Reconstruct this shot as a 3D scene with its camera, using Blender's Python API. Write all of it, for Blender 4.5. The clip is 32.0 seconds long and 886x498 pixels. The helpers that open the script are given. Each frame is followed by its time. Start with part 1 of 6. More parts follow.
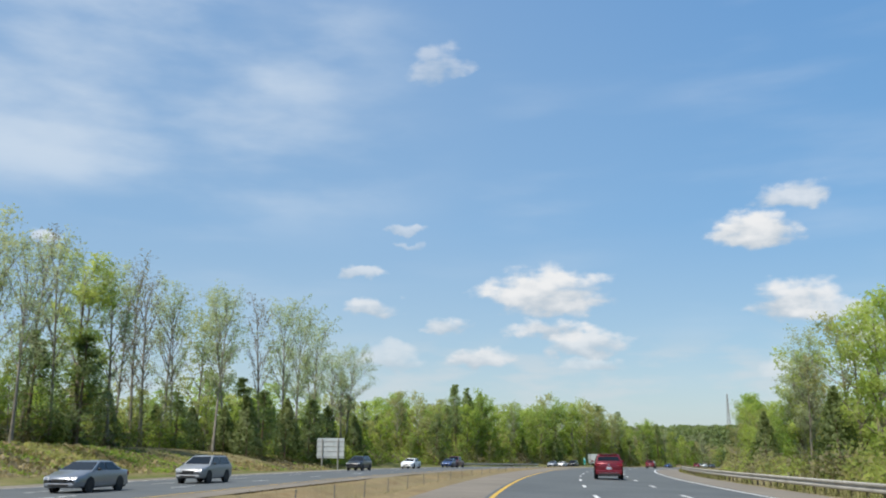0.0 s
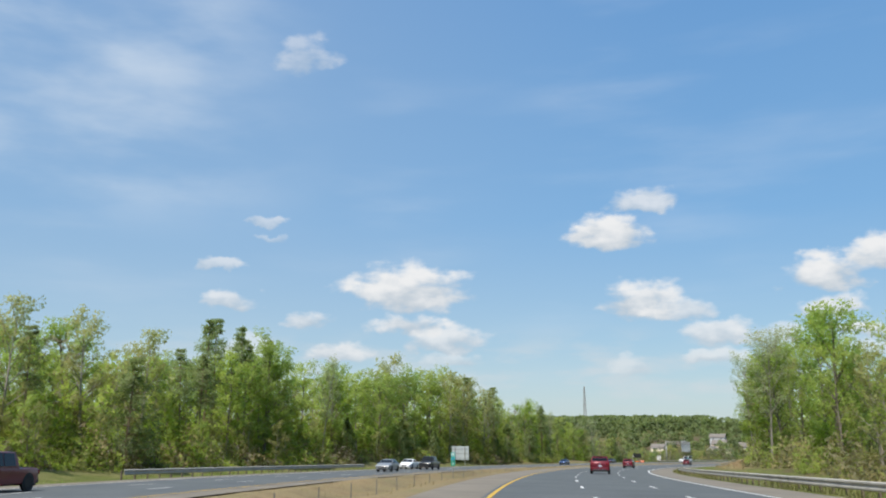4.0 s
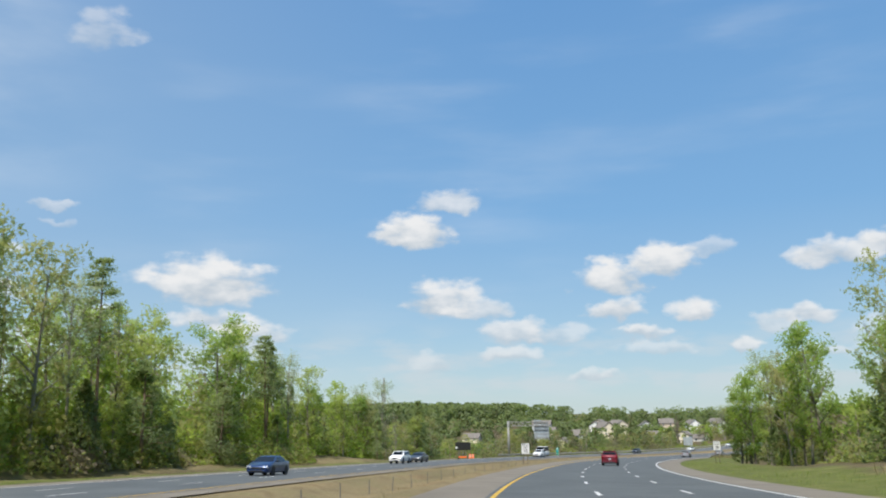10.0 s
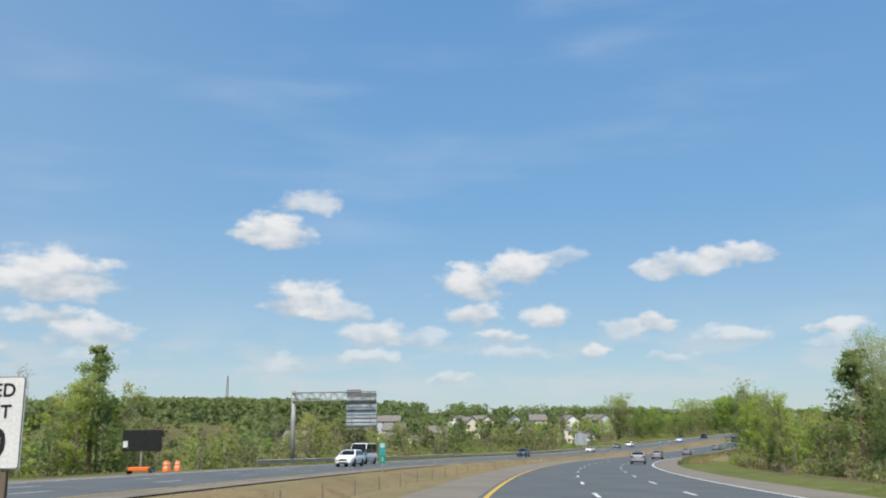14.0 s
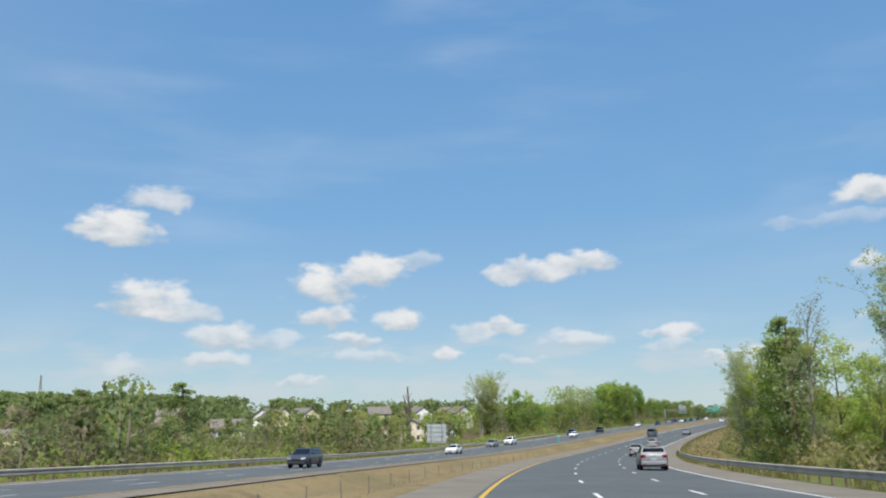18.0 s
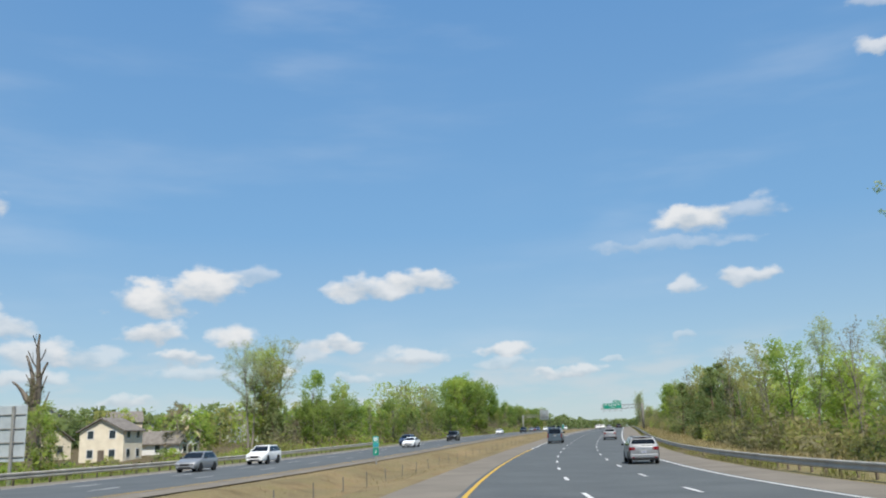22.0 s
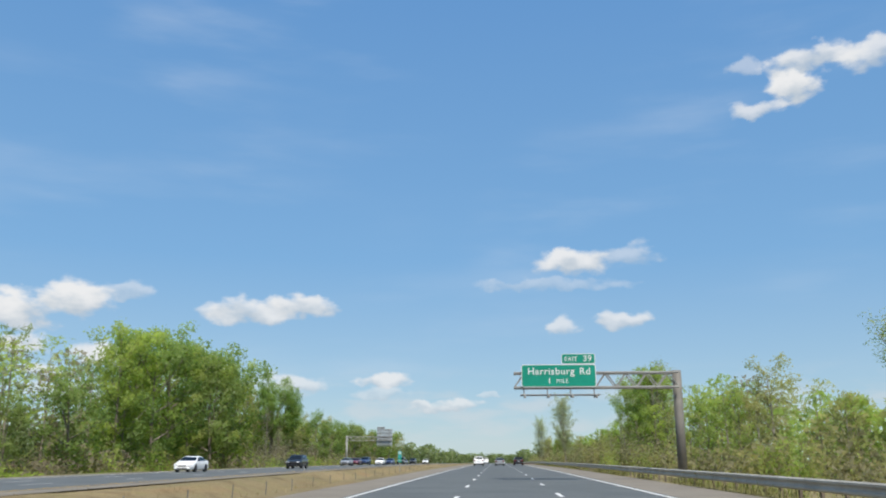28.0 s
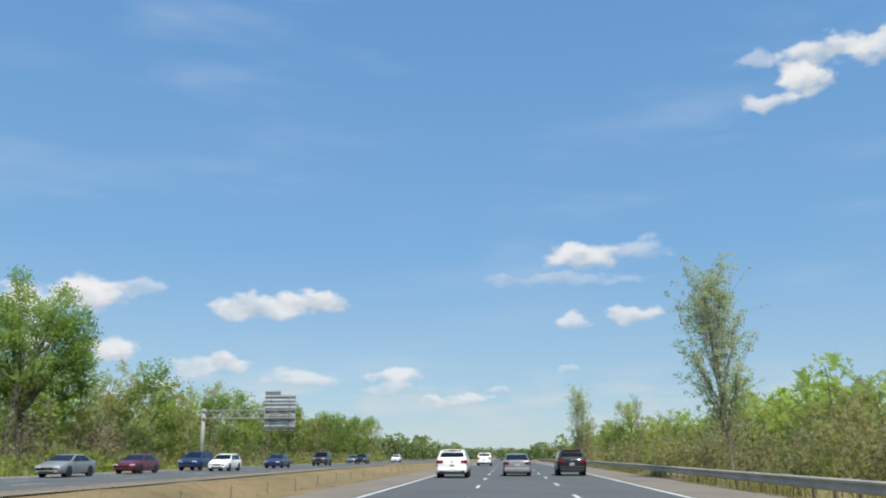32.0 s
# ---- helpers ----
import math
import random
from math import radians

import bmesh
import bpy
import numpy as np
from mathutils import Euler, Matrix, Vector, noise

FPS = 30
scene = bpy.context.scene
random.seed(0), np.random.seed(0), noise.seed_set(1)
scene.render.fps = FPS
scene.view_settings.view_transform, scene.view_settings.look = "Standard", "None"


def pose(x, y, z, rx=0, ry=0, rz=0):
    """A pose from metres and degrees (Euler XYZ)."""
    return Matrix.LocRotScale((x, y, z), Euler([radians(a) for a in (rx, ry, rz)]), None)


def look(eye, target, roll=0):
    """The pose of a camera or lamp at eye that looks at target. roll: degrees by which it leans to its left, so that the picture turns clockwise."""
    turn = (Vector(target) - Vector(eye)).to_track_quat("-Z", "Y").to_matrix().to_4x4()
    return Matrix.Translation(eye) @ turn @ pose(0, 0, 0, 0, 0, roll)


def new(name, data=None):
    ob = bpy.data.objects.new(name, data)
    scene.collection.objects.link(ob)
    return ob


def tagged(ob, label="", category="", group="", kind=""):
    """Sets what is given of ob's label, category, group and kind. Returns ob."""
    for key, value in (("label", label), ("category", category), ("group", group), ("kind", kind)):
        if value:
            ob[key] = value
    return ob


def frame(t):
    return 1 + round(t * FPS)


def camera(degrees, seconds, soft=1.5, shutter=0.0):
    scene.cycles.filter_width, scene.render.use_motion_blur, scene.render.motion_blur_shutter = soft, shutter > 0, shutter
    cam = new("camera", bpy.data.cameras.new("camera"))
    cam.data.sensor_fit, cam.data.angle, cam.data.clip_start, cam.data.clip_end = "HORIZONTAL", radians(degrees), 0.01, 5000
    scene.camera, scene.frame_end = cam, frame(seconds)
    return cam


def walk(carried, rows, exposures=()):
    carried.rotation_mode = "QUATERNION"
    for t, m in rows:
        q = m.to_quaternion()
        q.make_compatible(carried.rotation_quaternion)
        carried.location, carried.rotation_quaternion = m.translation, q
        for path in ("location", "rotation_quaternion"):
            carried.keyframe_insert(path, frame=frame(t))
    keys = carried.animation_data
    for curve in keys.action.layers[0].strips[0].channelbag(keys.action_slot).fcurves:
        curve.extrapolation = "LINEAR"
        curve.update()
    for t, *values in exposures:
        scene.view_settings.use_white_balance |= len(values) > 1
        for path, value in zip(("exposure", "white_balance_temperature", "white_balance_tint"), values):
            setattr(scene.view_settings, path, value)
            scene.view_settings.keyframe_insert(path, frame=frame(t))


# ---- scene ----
# ---- the road's line: s metres along, l metres to the right of the left edge line ----
HEAD = [(-300, 21.0), (0, -3.9), (120, -13.8), (200, -20.0), (320, -29.9), (440, -39.8), (520, -46.8), (600, -53.9),
        (680, -60.8), (740, -64.3), (800, -64.9), (3200, -64.6)]
RISE = [(-300, 8.0), (0, 0.0), (40, -1.24), (80, -2.54), (120, -3.9), (160, -5.4), (200, -7.1), (240, -8.8), (280, -10.5),
        (320, -12.15), (360, -13.8), (400, -15.3), (440, -16.85), (480, -18.35), (520, -19.85), (560, -21.2), (600, -22.4),
        (640, -23.3), (680, -23.6), (720, -23.4), (760, -22.9), (800, -22.4), (880, -21.8), (1000, -21.2), (1400, -20.5), (3200, -20)]


def even(knots, wide):
    """A knotted line drawn smooth, every two metres from -300."""
    run = np.arange(-300 - wide, 3200 + wide + 1, 2.0)
    val = np.interp(run, [k[0] for k in knots], [k[1] for k in knots])
    n = wide // 2
    return np.convolve(val, np.ones(2 * n + 1) / (2 * n + 1), "valid")


ROAD_S = np.arange(-300, 3201, 2.0)
ROAD_H = np.radians(even(HEAD, 40)[:len(ROAD_S)] + 90)
ROAD_Z = even(RISE, 24)[:len(ROAD_S)]
_i0 = 150
_cx = np.concatenate([[0], np.cumsum((np.cos(ROAD_H[1:]) + np.cos(ROAD_H[:-1])))])
_cy = np.concatenate([[0], np.cumsum((np.sin(ROAD_H[1:]) + np.sin(ROAD_H[:-1])))])
ROAD_X, ROAD_Y = _cx - _cx[_i0] - 1.0, _cy - _cy[_i0]


def line(s):
    """Place, heading (radians) and height of the left edge line at s."""
    return (np.interp(s, ROAD_S, ROAD_X), np.interp(s, ROAD_S, ROAD_Y),
            np.interp(s, ROAD_S, ROAD_H), np.interp(s, ROAD_S, ROAD_Z))


def plan(s, l):
    """The place on the banked road's surface; the oncoming road has a level of its own."""
    x, y, h, z = line(s)
    bank = 0.022 * (1 - np.clip((np.asarray(s, float) - 640) / 120, 0, 1))
    u = np.clip((-8 - np.asarray(l, float)) / 4, 0, 1)
    drop = -0.4 + 0.4 * np.clip(np.asarray(s, float) / 500, 0, 1)
    return x + l * np.sin(h), y - l * np.cos(h), z - bank * np.clip(l, -2.6, 15) + u * (drop - bank * 2.6)

# ---- camera ----
cam = camera(55.3, 32.0, soft=2.0)
ROWS = [
    (0.0, pose(-0.00, -0.07, 1.35, 102.00, -0.00, 0.00)),
    (0.5, pose(1.09, 13.87, 0.94, 101.80, 0.15, -1.19)),
    (1.0, pose(2.46, 27.78, 0.51, 101.79, 0.30, -2.39)),
    (1.5, pose(4.11, 41.66, 0.07, 101.78, 0.55, -3.56)),
    (2.0, pose(6.04, 55.51, -0.38, 101.66, 0.61, -4.78)),
    (2.5, pose(8.25, 69.31, -0.84, 101.83, 0.56, -6.01)),
    (3.0, pose(10.74, 83.07, -1.30, 101.71, 0.47, -7.05)),
    (3.5, pose(13.51, 96.77, -1.78, 101.68, 0.21, -8.23)),
    (4.0, pose(16.54, 110.42, -2.26, 101.65, 0.27, -9.39)),
    (4.5, pose(19.85, 124.00, -2.76, 101.53, 0.35, -10.51)),
    (5.0, pose(23.41, 137.52, -3.27, 101.38, 0.52, -11.61)),
    (5.5, pose(27.24, 150.97, -3.82, 101.31, 0.74, -12.72)),
    (6.0, pose(31.32, 164.34, -4.38, 101.16, 0.86, -13.82)),
    (6.5, pose(35.66, 177.63, -4.96, 101.11, 0.85, -14.74)),
    (7.0, pose(40.25, 190.83, -5.55, 100.95, 0.85, -15.76)),
    (7.5, pose(45.10, 203.95, -6.15, 101.09, 0.86, -16.78)),
    (8.0, pose(50.20, 216.96, -6.74, 101.23, 0.66, -17.83)),
    (8.5, pose(55.57, 229.87, -7.34, 101.25, 0.70, -19.05)),
    (9.0, pose(61.19, 242.67, -7.93, 101.26, 0.66, -20.38)),
    (9.5, pose(67.07, 255.35, -8.53, 101.28, 0.68, -21.50)),
    (10.0, pose(73.20, 267.92, -9.11, 101.29, 0.70, -22.61)),
    (10.5, pose(79.59, 280.35, -9.70, 101.19, 0.63, -23.84)),
    (11.0, pose(86.22, 292.66, -10.28, 101.10, 0.45, -25.00)),
    (11.5, pose(93.10, 304.83, -10.85, 101.18, 0.50, -26.31)),
    (12.0, pose(100.23, 316.85, -11.43, 101.26, 0.54, -27.62)),
    (12.5, pose(107.59, 328.74, -12.00, 101.34, 0.56, -28.83)),
    (13.0, pose(115.20, 340.47, -12.56, 101.33, 0.57, -29.94)),
    (13.5, pose(123.04, 352.04, -13.10, 101.41, 0.57, -31.05)),
    (14.0, pose(131.11, 363.46, -13.63, 101.39, 0.56, -32.17)),
    (14.5, pose(139.41, 374.70, -14.16, 101.48, 0.54, -33.18)),
    (15.0, pose(147.93, 385.78, -14.70, 101.45, 0.46, -34.25)),
    (15.5, pose(156.68, 396.69, -15.23, 101.43, 0.41, -35.34)),
    (16.0, pose(165.66, 407.40, -15.77, 101.41, 0.43, -36.54)),
    (16.5, pose(174.85, 417.93, -16.30, 101.41, 0.65, -37.90)),
    (17.0, pose(184.27, 428.26, -16.82, 101.43, 0.58, -39.32)),
    (17.5, pose(193.90, 438.39, -17.35, 101.42, 0.92, -40.78)),
    (18.0, pose(203.75, 448.31, -17.87, 101.45, 1.12, -42.05)),
    (18.5, pose(213.81, 458.02, -18.38, 101.53, 1.15, -43.56)),
    (19.0, pose(224.07, 467.51, -18.87, 101.46, 1.33, -44.73)),
    (19.5, pose(234.54, 476.77, -19.34, 101.58, 1.31, -45.94)),
    (20.0, pose(245.20, 485.81, -19.80, 101.70, 1.38, -47.13)),
    (20.5, pose(256.06, 494.61, -20.24, 101.78, 1.38, -48.54)),
    (21.0, pose(267.11, 503.18, -20.65, 101.86, 1.67, -49.90)),
    (21.5, pose(278.34, 511.50, -21.03, 102.04, 1.65, -51.30)),
    (22.0, pose(289.74, 519.59, -21.38, 102.36, 1.97, -52.96)),
    (22.5, pose(301.31, 527.42, -21.66, 102.71, 2.05, -54.45)),
    (23.0, pose(313.11, 534.93, -21.89, 102.85, 1.93, -55.96)),
    (23.5, pose(325.15, 542.02, -22.05, 103.14, 1.97, -57.15)),
    (24.0, pose(337.43, 548.70, -22.13, 103.38, 1.58, -58.09)),
    (24.5, pose(349.89, 555.02, -22.16, 103.76, 1.25, -58.82)),
    (25.0, pose(362.49, 561.06, -22.13, 103.95, 0.92, -59.46)),
    (25.5, pose(375.15, 566.95, -22.04, 104.16, 0.58, -59.99)),
    (26.0, pose(387.83, 572.79, -21.90, 104.29, 0.22, -60.42)),
    (26.5, pose(400.49, 578.69, -21.74, 104.31, 0.06, -60.84)),
    (27.0, pose(413.11, 584.66, -21.55, 104.36, -0.02, -61.04)),
    (27.5, pose(425.73, 590.68, -21.38, 104.34, -0.04, -61.26)),
    (28.0, pose(438.37, 596.67, -21.20, 104.29, -0.03, -61.35)),
    (28.5, pose(451.02, 602.64, -21.05, 104.22, 0.01, -61.33)),
    (29.0, pose(463.69, 608.60, -20.92, 104.16, -0.11, -61.15)),
    (29.5, pose(476.36, 614.54, -20.81, 104.09, -0.03, -60.94)),
    (30.0, pose(489.03, 620.48, -20.70, 103.99, -0.03, -60.94)),
    (30.5, pose(501.71, 626.42, -20.60, 104.01, -0.04, -60.85)),
    (31.0, pose(514.39, 632.36, -20.49, 103.93, 0.05, -60.74)),
    (31.5, pose(527.07, 638.30, -20.40, 104.03, 0.05, -60.74)),
    (32.0, pose(539.74, 644.25, -20.32, 103.95, 0.04, -60.64)),
]
walk(cam, ROWS, exposures=[(0, 0.54), (9, 0.54), (13, 0.49), (21, 0.49), (32, 0.53)])

# ---- sky, sun, exposure ----
SUN_EL, SUN_AZ = 58.0, 231.0        # degrees above the horizon; the sun's place, counted from +x, anticlockwise
world = bpy.data.worlds.new("sky")
scene.world = world
world.use_nodes = True
wn, wl = world.node_tree.nodes, world.node_tree.links
wn.clear()


def wmath(op, a, b=None, c=None, clamp=False):
    n = wn.new("ShaderNodeMath")
    n.operation, n.use_clamp = op, clamp
    for sock, v in zip(n.inputs, (a, b, c)):
        if isinstance(v, bpy.types.NodeSocket):
            wl.new(v, sock)
        elif v is not None:
            sock.default_value = v
    return n.outputs[0]


def wstep(v, lo, hi):
    n = wn.new("ShaderNodeMapRange")
    n.interpolation_type = "SMOOTHSTEP"
    n.inputs[1].default_value, n.inputs[2].default_value = lo, hi
    wl.new(v, n.inputs[0])
    return n.outputs[0]


def wmix(fac, a, b):
    n = wn.new("ShaderNodeMix")
    n.data_type = "RGBA"
    for sock, v in ((n.inputs[0], fac), (n.inputs[6], a), (n.inputs[7], b)):
        if isinstance(v, bpy.types.NodeSocket):
            wl.new(v, sock)
        else:
            sock.default_value = (*v, 1) if isinstance(v, tuple) else v
    return n.outputs[2]


def wnoise(scale, detail, stretch=(1, 1, 1)):
    m, n = wn.new("ShaderNodeMapping"), wn.new("ShaderNodeTexNoise")
    m.inputs["Scale"].default_value = stretch
    n.inputs["Scale"].default_value, n.inputs["Detail"].default_value = scale, detail
    wl.new(ang.outputs[0], m.inputs[0])
    wl.new(m.outputs[0], n.inputs["Vector"])
    return n.outputs["Fac"]


sky = wn.new("ShaderNodeTexSky")
sky.sky_type = "NISHITA"
sky.sun_disc = False
sky.sun_elevation = radians(SUN_EL)
sky.sun_rotation = radians(90 - SUN_AZ)
sky.air_density, sky.dust_density, sky.ozone_density = 1.0, 0.3, 2.0
tint = wn.new("ShaderNodeVectorMath")
tint.operation = "MULTIPLY"
tint.inputs[1].default_value = (0.125, 0.155, 0.165)
wl.new(sky.outputs[0], tint.inputs[0])
# the way looked at, as azimuth and height in degrees
coord, sepd = wn.new("ShaderNodeTexCoord"), wn.new("ShaderNodeSeparateXYZ")
wl.new(coord.outputs["Generated"], sepd.inputs[0])
azi = wmath("MULTIPLY", wmath("ARCTAN2", sepd.outputs[1], sepd.outputs[0]), 57.2958)
ele = wmath("MULTIPLY", wmath("ARCSINE", sepd.outputs[2]), 57.2958)
ang = wn.new("ShaderNodeCombineXYZ")
wl.new(azi, ang.inputs[0])
wl.new(ele, ang.inputs[1])
# paler and hazier low down, deep azure above; thin high veils of ice cloud
grade = wn.new("ShaderNodeValToRGB")
stops = grade.color_ramp.elements
stops[0].color, stops[1].color = (0.50, 0.59, 0.655, 1), (0.140, 0.345, 0.695, 1)
stops.new(0.16).color = (0.36, 0.525, 0.69, 1)
stops.new(0.42).color = (0.21, 0.43, 0.72, 1)
wl.new(wmath("MULTIPLY", ele, 1 / 32.0, clamp=True), grade.inputs[0])
colour = wmix(0.78, tint.outputs[0], grade.outputs[0])
veil = wmath("MULTIPLY", wstep(wnoise(0.16, 5, (0.35, 1.6, 1)), 0.46, 0.78), wstep(wnoise(0.05, 2), 0.35, 0.62))
left_veil = wmath("MULTIPLY", wstep(wnoise(0.13, 5, (0.55, 1.5, 1)), 0.33, 0.75), wmath("MULTIPLY", wstep(azi, 86.0, 104.0), wstep(ele, 11.0, 17.0)))
colour = wmix(wmath("MULTIPLY", veil, 0.22), colour, (0.72, 0.80, 0.90))
colour = wmix(wmath("MULTIPLY", left_veil, 0.75), colour, (0.70, 0.80, 0.92))
# thin milky haze on the side that the road comes from
colour = wmix(wmath("MULTIPLY", wstep(azi, 58.0, 100.0), 0.16), colour, (0.62, 0.68, 0.71))
# broken pale cloud far off, low over the land
low = wmath("MULTIPLY", wstep(wnoise(0.42, 5, (0.5, 1.7, 1)), 0.42, 0.66), wmath("MULTIPLY", wstep(ele, 0.6, 2.2), wstep(ele, 6.8, 3.6)))
colour = wmix(wmath("MULTIPLY", low, 0.5), colour, (0.68, 0.725, 0.76))
# ragged outlines: the way looked at is shaken before the heaps are drawn
azi = wmath("ADD", azi, wmath("MULTIPLY", wmath("SUBTRACT", wnoise(0.45, 5, (0.8, 1.3, 1)), 0.5), 3.4))
ele = wmath("ADD", ele, wmath("MULTIPLY", wmath("SUBTRACT", wnoise(0.6, 6, (1.0, 1.2, 3.3)), 0.5), 1.7))
rag = wmath("SUBTRACT", wnoise(0.55, 6, (0.8, 1.5, 1)), 0.5)
puff = wnoise(1.4, 4, (0.8, 1.5, 1))
edge = wmath("ADD", wmath("MULTIPLY", rag, 2.2), wmath("MULTIPLY", wmath("SUBTRACT", puff, 0.5), 0.5))


def cloud(az, el, w, h, thick):
    """A heap of cloud, flat below, at its azimuth and height, with half its width and height."""
    global colour
    x = wmath("MULTIPLY", wmath("SUBTRACT", azi, az), math.cos(radians(el)) / (w * 1.18))
    y = wmath("MULTIPLY", wmath("SUBTRACT", ele, el + 0.08 * h), 1 / (h * 1.22))
    y = wmath("MAXIMUM", y, wmath("MULTIPLY", y, -1.35))
    r = wmath("ADD", wmath("MULTIPLY", x, x), wmath("MULTIPLY", y, y))
    f = wmath("SUBTRACT", wmath("ADD", edge, 1.0), r)
    a = wmath("MULTIPLY", wstep(f, 0.0, 0.85), thick * (0.92 if el < 6 else 0.98))
    up = wmath("ADD", wmath("MULTIPLY", wmath("SUBTRACT", ele, el - 0.5 * h), 0.5 / h), wmath("MULTIPLY", rag, 1.6))
    body = wmix(wstep(up, -0.15, 0.7), (0.54, 0.615, 0.69), (0.90, 0.905, 0.91))
    colour = wmix(a, colour, body)


cloud(82.94, 8.63, 4.04, 1.80, 1.00)
cloud(82.90, 6.36, 2.63, 0.85, 0.90)
cloud(80.37, 5.35, 2.72, 1.06, 0.85)
cloud(79.80, 4.10, 1.84, 0.55, 0.50)
cloud(69.16, 12.23, 2.72, 1.38, 1.00)
cloud(66.94, 14.33, 2.24, 0.95, 0.75)
cloud(87.39, 4.55, 2.06, 0.73, 0.90)
cloud(89.58, 6.62, 1.41, 0.76, 0.75)
cloud(94.85, 7.90, 1.59, 0.74, 0.75)
cloud(95.68, 10.21, 1.31, 0.51, 0.60)
cloud(92.46, 13.25, 1.36, 0.38, 0.50)
cloud(92.27, 12.20, 0.99, 0.29, 0.35)
cloud(93.48, 4.47, 1.98, 1.26, 0.50)
cloud(90.25, 24.02, 1.80, 1.37, 0.40)
cloud(115.62, 11.58, 1.06, 0.48, 0.60)
cloud(67.28, 7.67, 2.67, 1.49, 0.95)
cloud(64.86, 7.03, 2.17, 0.78, 0.75)
cloud(55.83, 8.89, 2.56, 1.26, 1.00)
cloud(52.30, 9.78, 2.10, 1.37, 1.00)
cloud(49.52, 10.50, 1.61, 0.63, 0.45)
cloud(56.10, 6.75, 1.88, 0.74, 0.85)
cloud(62.38, 5.52, 2.53, 0.90, 0.85)
cloud(59.73, 5.27, 2.16, 0.71, 0.55)
cloud(62.84, 4.07, 2.00, 0.56, 0.65)
cloud(54.06, 5.31, 1.73, 0.62, 0.90)
cloud(50.60, 6.39, 1.45, 0.68, 0.90)
cloud(53.12, 4.22, 2.53, 0.58, 0.50)
cloud(57.29, 2.58, 1.50, 0.44, 0.60)
cloud(68.12, 3.40, 1.23, 0.79, 0.40)
cloud(41.53, 9.58, 2.59, 1.03, 0.90)
cloud(38.01, 10.10, 2.51, 0.82, 0.90)
cloud(43.82, 9.85, 1.24, 0.62, 0.50)
cloud(47.81, 4.31, 1.13, 0.57, 0.85)
cloud(43.58, 5.91, 1.54, 0.58, 0.75)
cloud(45.71, 5.61, 1.07, 0.64, 0.60)
cloud(39.02, 4.96, 2.44, 0.67, 0.70)
cloud(42.93, 3.82, 1.34, 0.40, 0.50)
cloud(19.68, 13.06, 2.31, 1.07, 0.95)
cloud(15.95, 13.32, 1.91, 0.87, 0.45)
cloud(21.73, 11.65, 4.84, 0.49, 0.30)
cloud(20.44, 8.86, 1.07, 0.70, 0.70)
cloud(16.68, 9.14, 1.62, 0.67, 0.80)
cloud(32.54, 5.38, 1.65, 0.60, 0.90)
cloud(32.52, 4.46, 1.89, 0.58, 0.50)
cloud(28.26, 3.68, 2.56, 0.48, 0.75)
cloud(20.48, 5.60, 1.01, 0.33, 0.35)
cloud(25.26, 4.46, 0.46, 0.28, 0.40)
cloud(4.47, 23.09, 1.49, 1.42, 1.00)
cloud(7.01, 21.99, 1.66, 0.59, 0.75)
cloud(2.85, 24.61, 3.01, 0.83, 0.85)
cloud(-0.76, 23.93, 2.29, 1.13, 0.80)
cloud(7.58, 24.78, 0.65, 0.62, 0.40)
cloud(44.34, 6.08, 2.04, 0.54, 0.60)
cloud(50.65, 6.63, 1.70, 0.70, 0.70)
cloud(55.73, 6.98, 1.53, 0.85, 0.75)
bg, wout = wn.new("ShaderNodeBackground"), wn.new("ShaderNodeOutputWorld")
wl.new(colour, bg.inputs["Color"])
bg.inputs["Strength"].default_value = 0.66
wl.new(bg.outputs[0], wout.inputs["Surface"])
sun = new("sun", bpy.data.lights.new("sun", "SUN"))
sun.data.energy, sun.data.angle, sun.data.color = 4.7, radians(0.53), (1.0, 0.95, 0.87)
_sd = Vector((math.cos(radians(SUN_EL)) * math.cos(radians(SUN_AZ)), math.cos(radians(SUN_EL)) * math.sin(radians(SUN_AZ)), math.sin(radians(SUN_EL))))
sun.matrix_world = look(_sd * 100, (0, 0, 0))

# ---- materials ----
def shader(name, rough=0.8, metal=0.0, spec=0.5):
    m = bpy.data.materials.new(name)
    m.use_nodes = True
    b = m.node_tree.nodes["Principled BSDF"]
    b.inputs["Roughness"].default_value, b.inputs["Metallic"].default_value = rough, metal
    b.inputs["Specular IOR Level"].default_value = spec
    return m, m.node_tree.nodes, m.node_tree.links, b


def grain(m, scale, detail=4.0, coords="Object", stretch=(1, 1, 1)):
    """A noise socket of features 1/scale metres wide."""
    n, k = m.node_tree.nodes, m.node_tree.links
    c, p, t = n.new("ShaderNodeTexCoord"), n.new("ShaderNodeMapping"), n.new("ShaderNodeTexNoise")
    p.inputs["Scale"].default_value = stretch
    t.inputs["Scale"].default_value, t.inputs["Detail"].default_value = scale, detail
    k.new(c.outputs[coords], p.inputs[0])
    k.new(p.outputs[0], t.inputs["Vector"])
    return t.outputs["Fac"]


def ramp(m, fac, *stops):
    n, k = m.node_tree.nodes, m.node_tree.links
    r = n.new("ShaderNodeValToRGB")
    while len(r.color_ramp.elements) < len(stops):
        r.color_ramp.elements.new(0.5)
    for e, (p, c) in zip(r.color_ramp.elements, stops):
        e.position, e.color = p, (*c, 1)
    k.new(fac, r.inputs[0])
    return r.outputs[0]


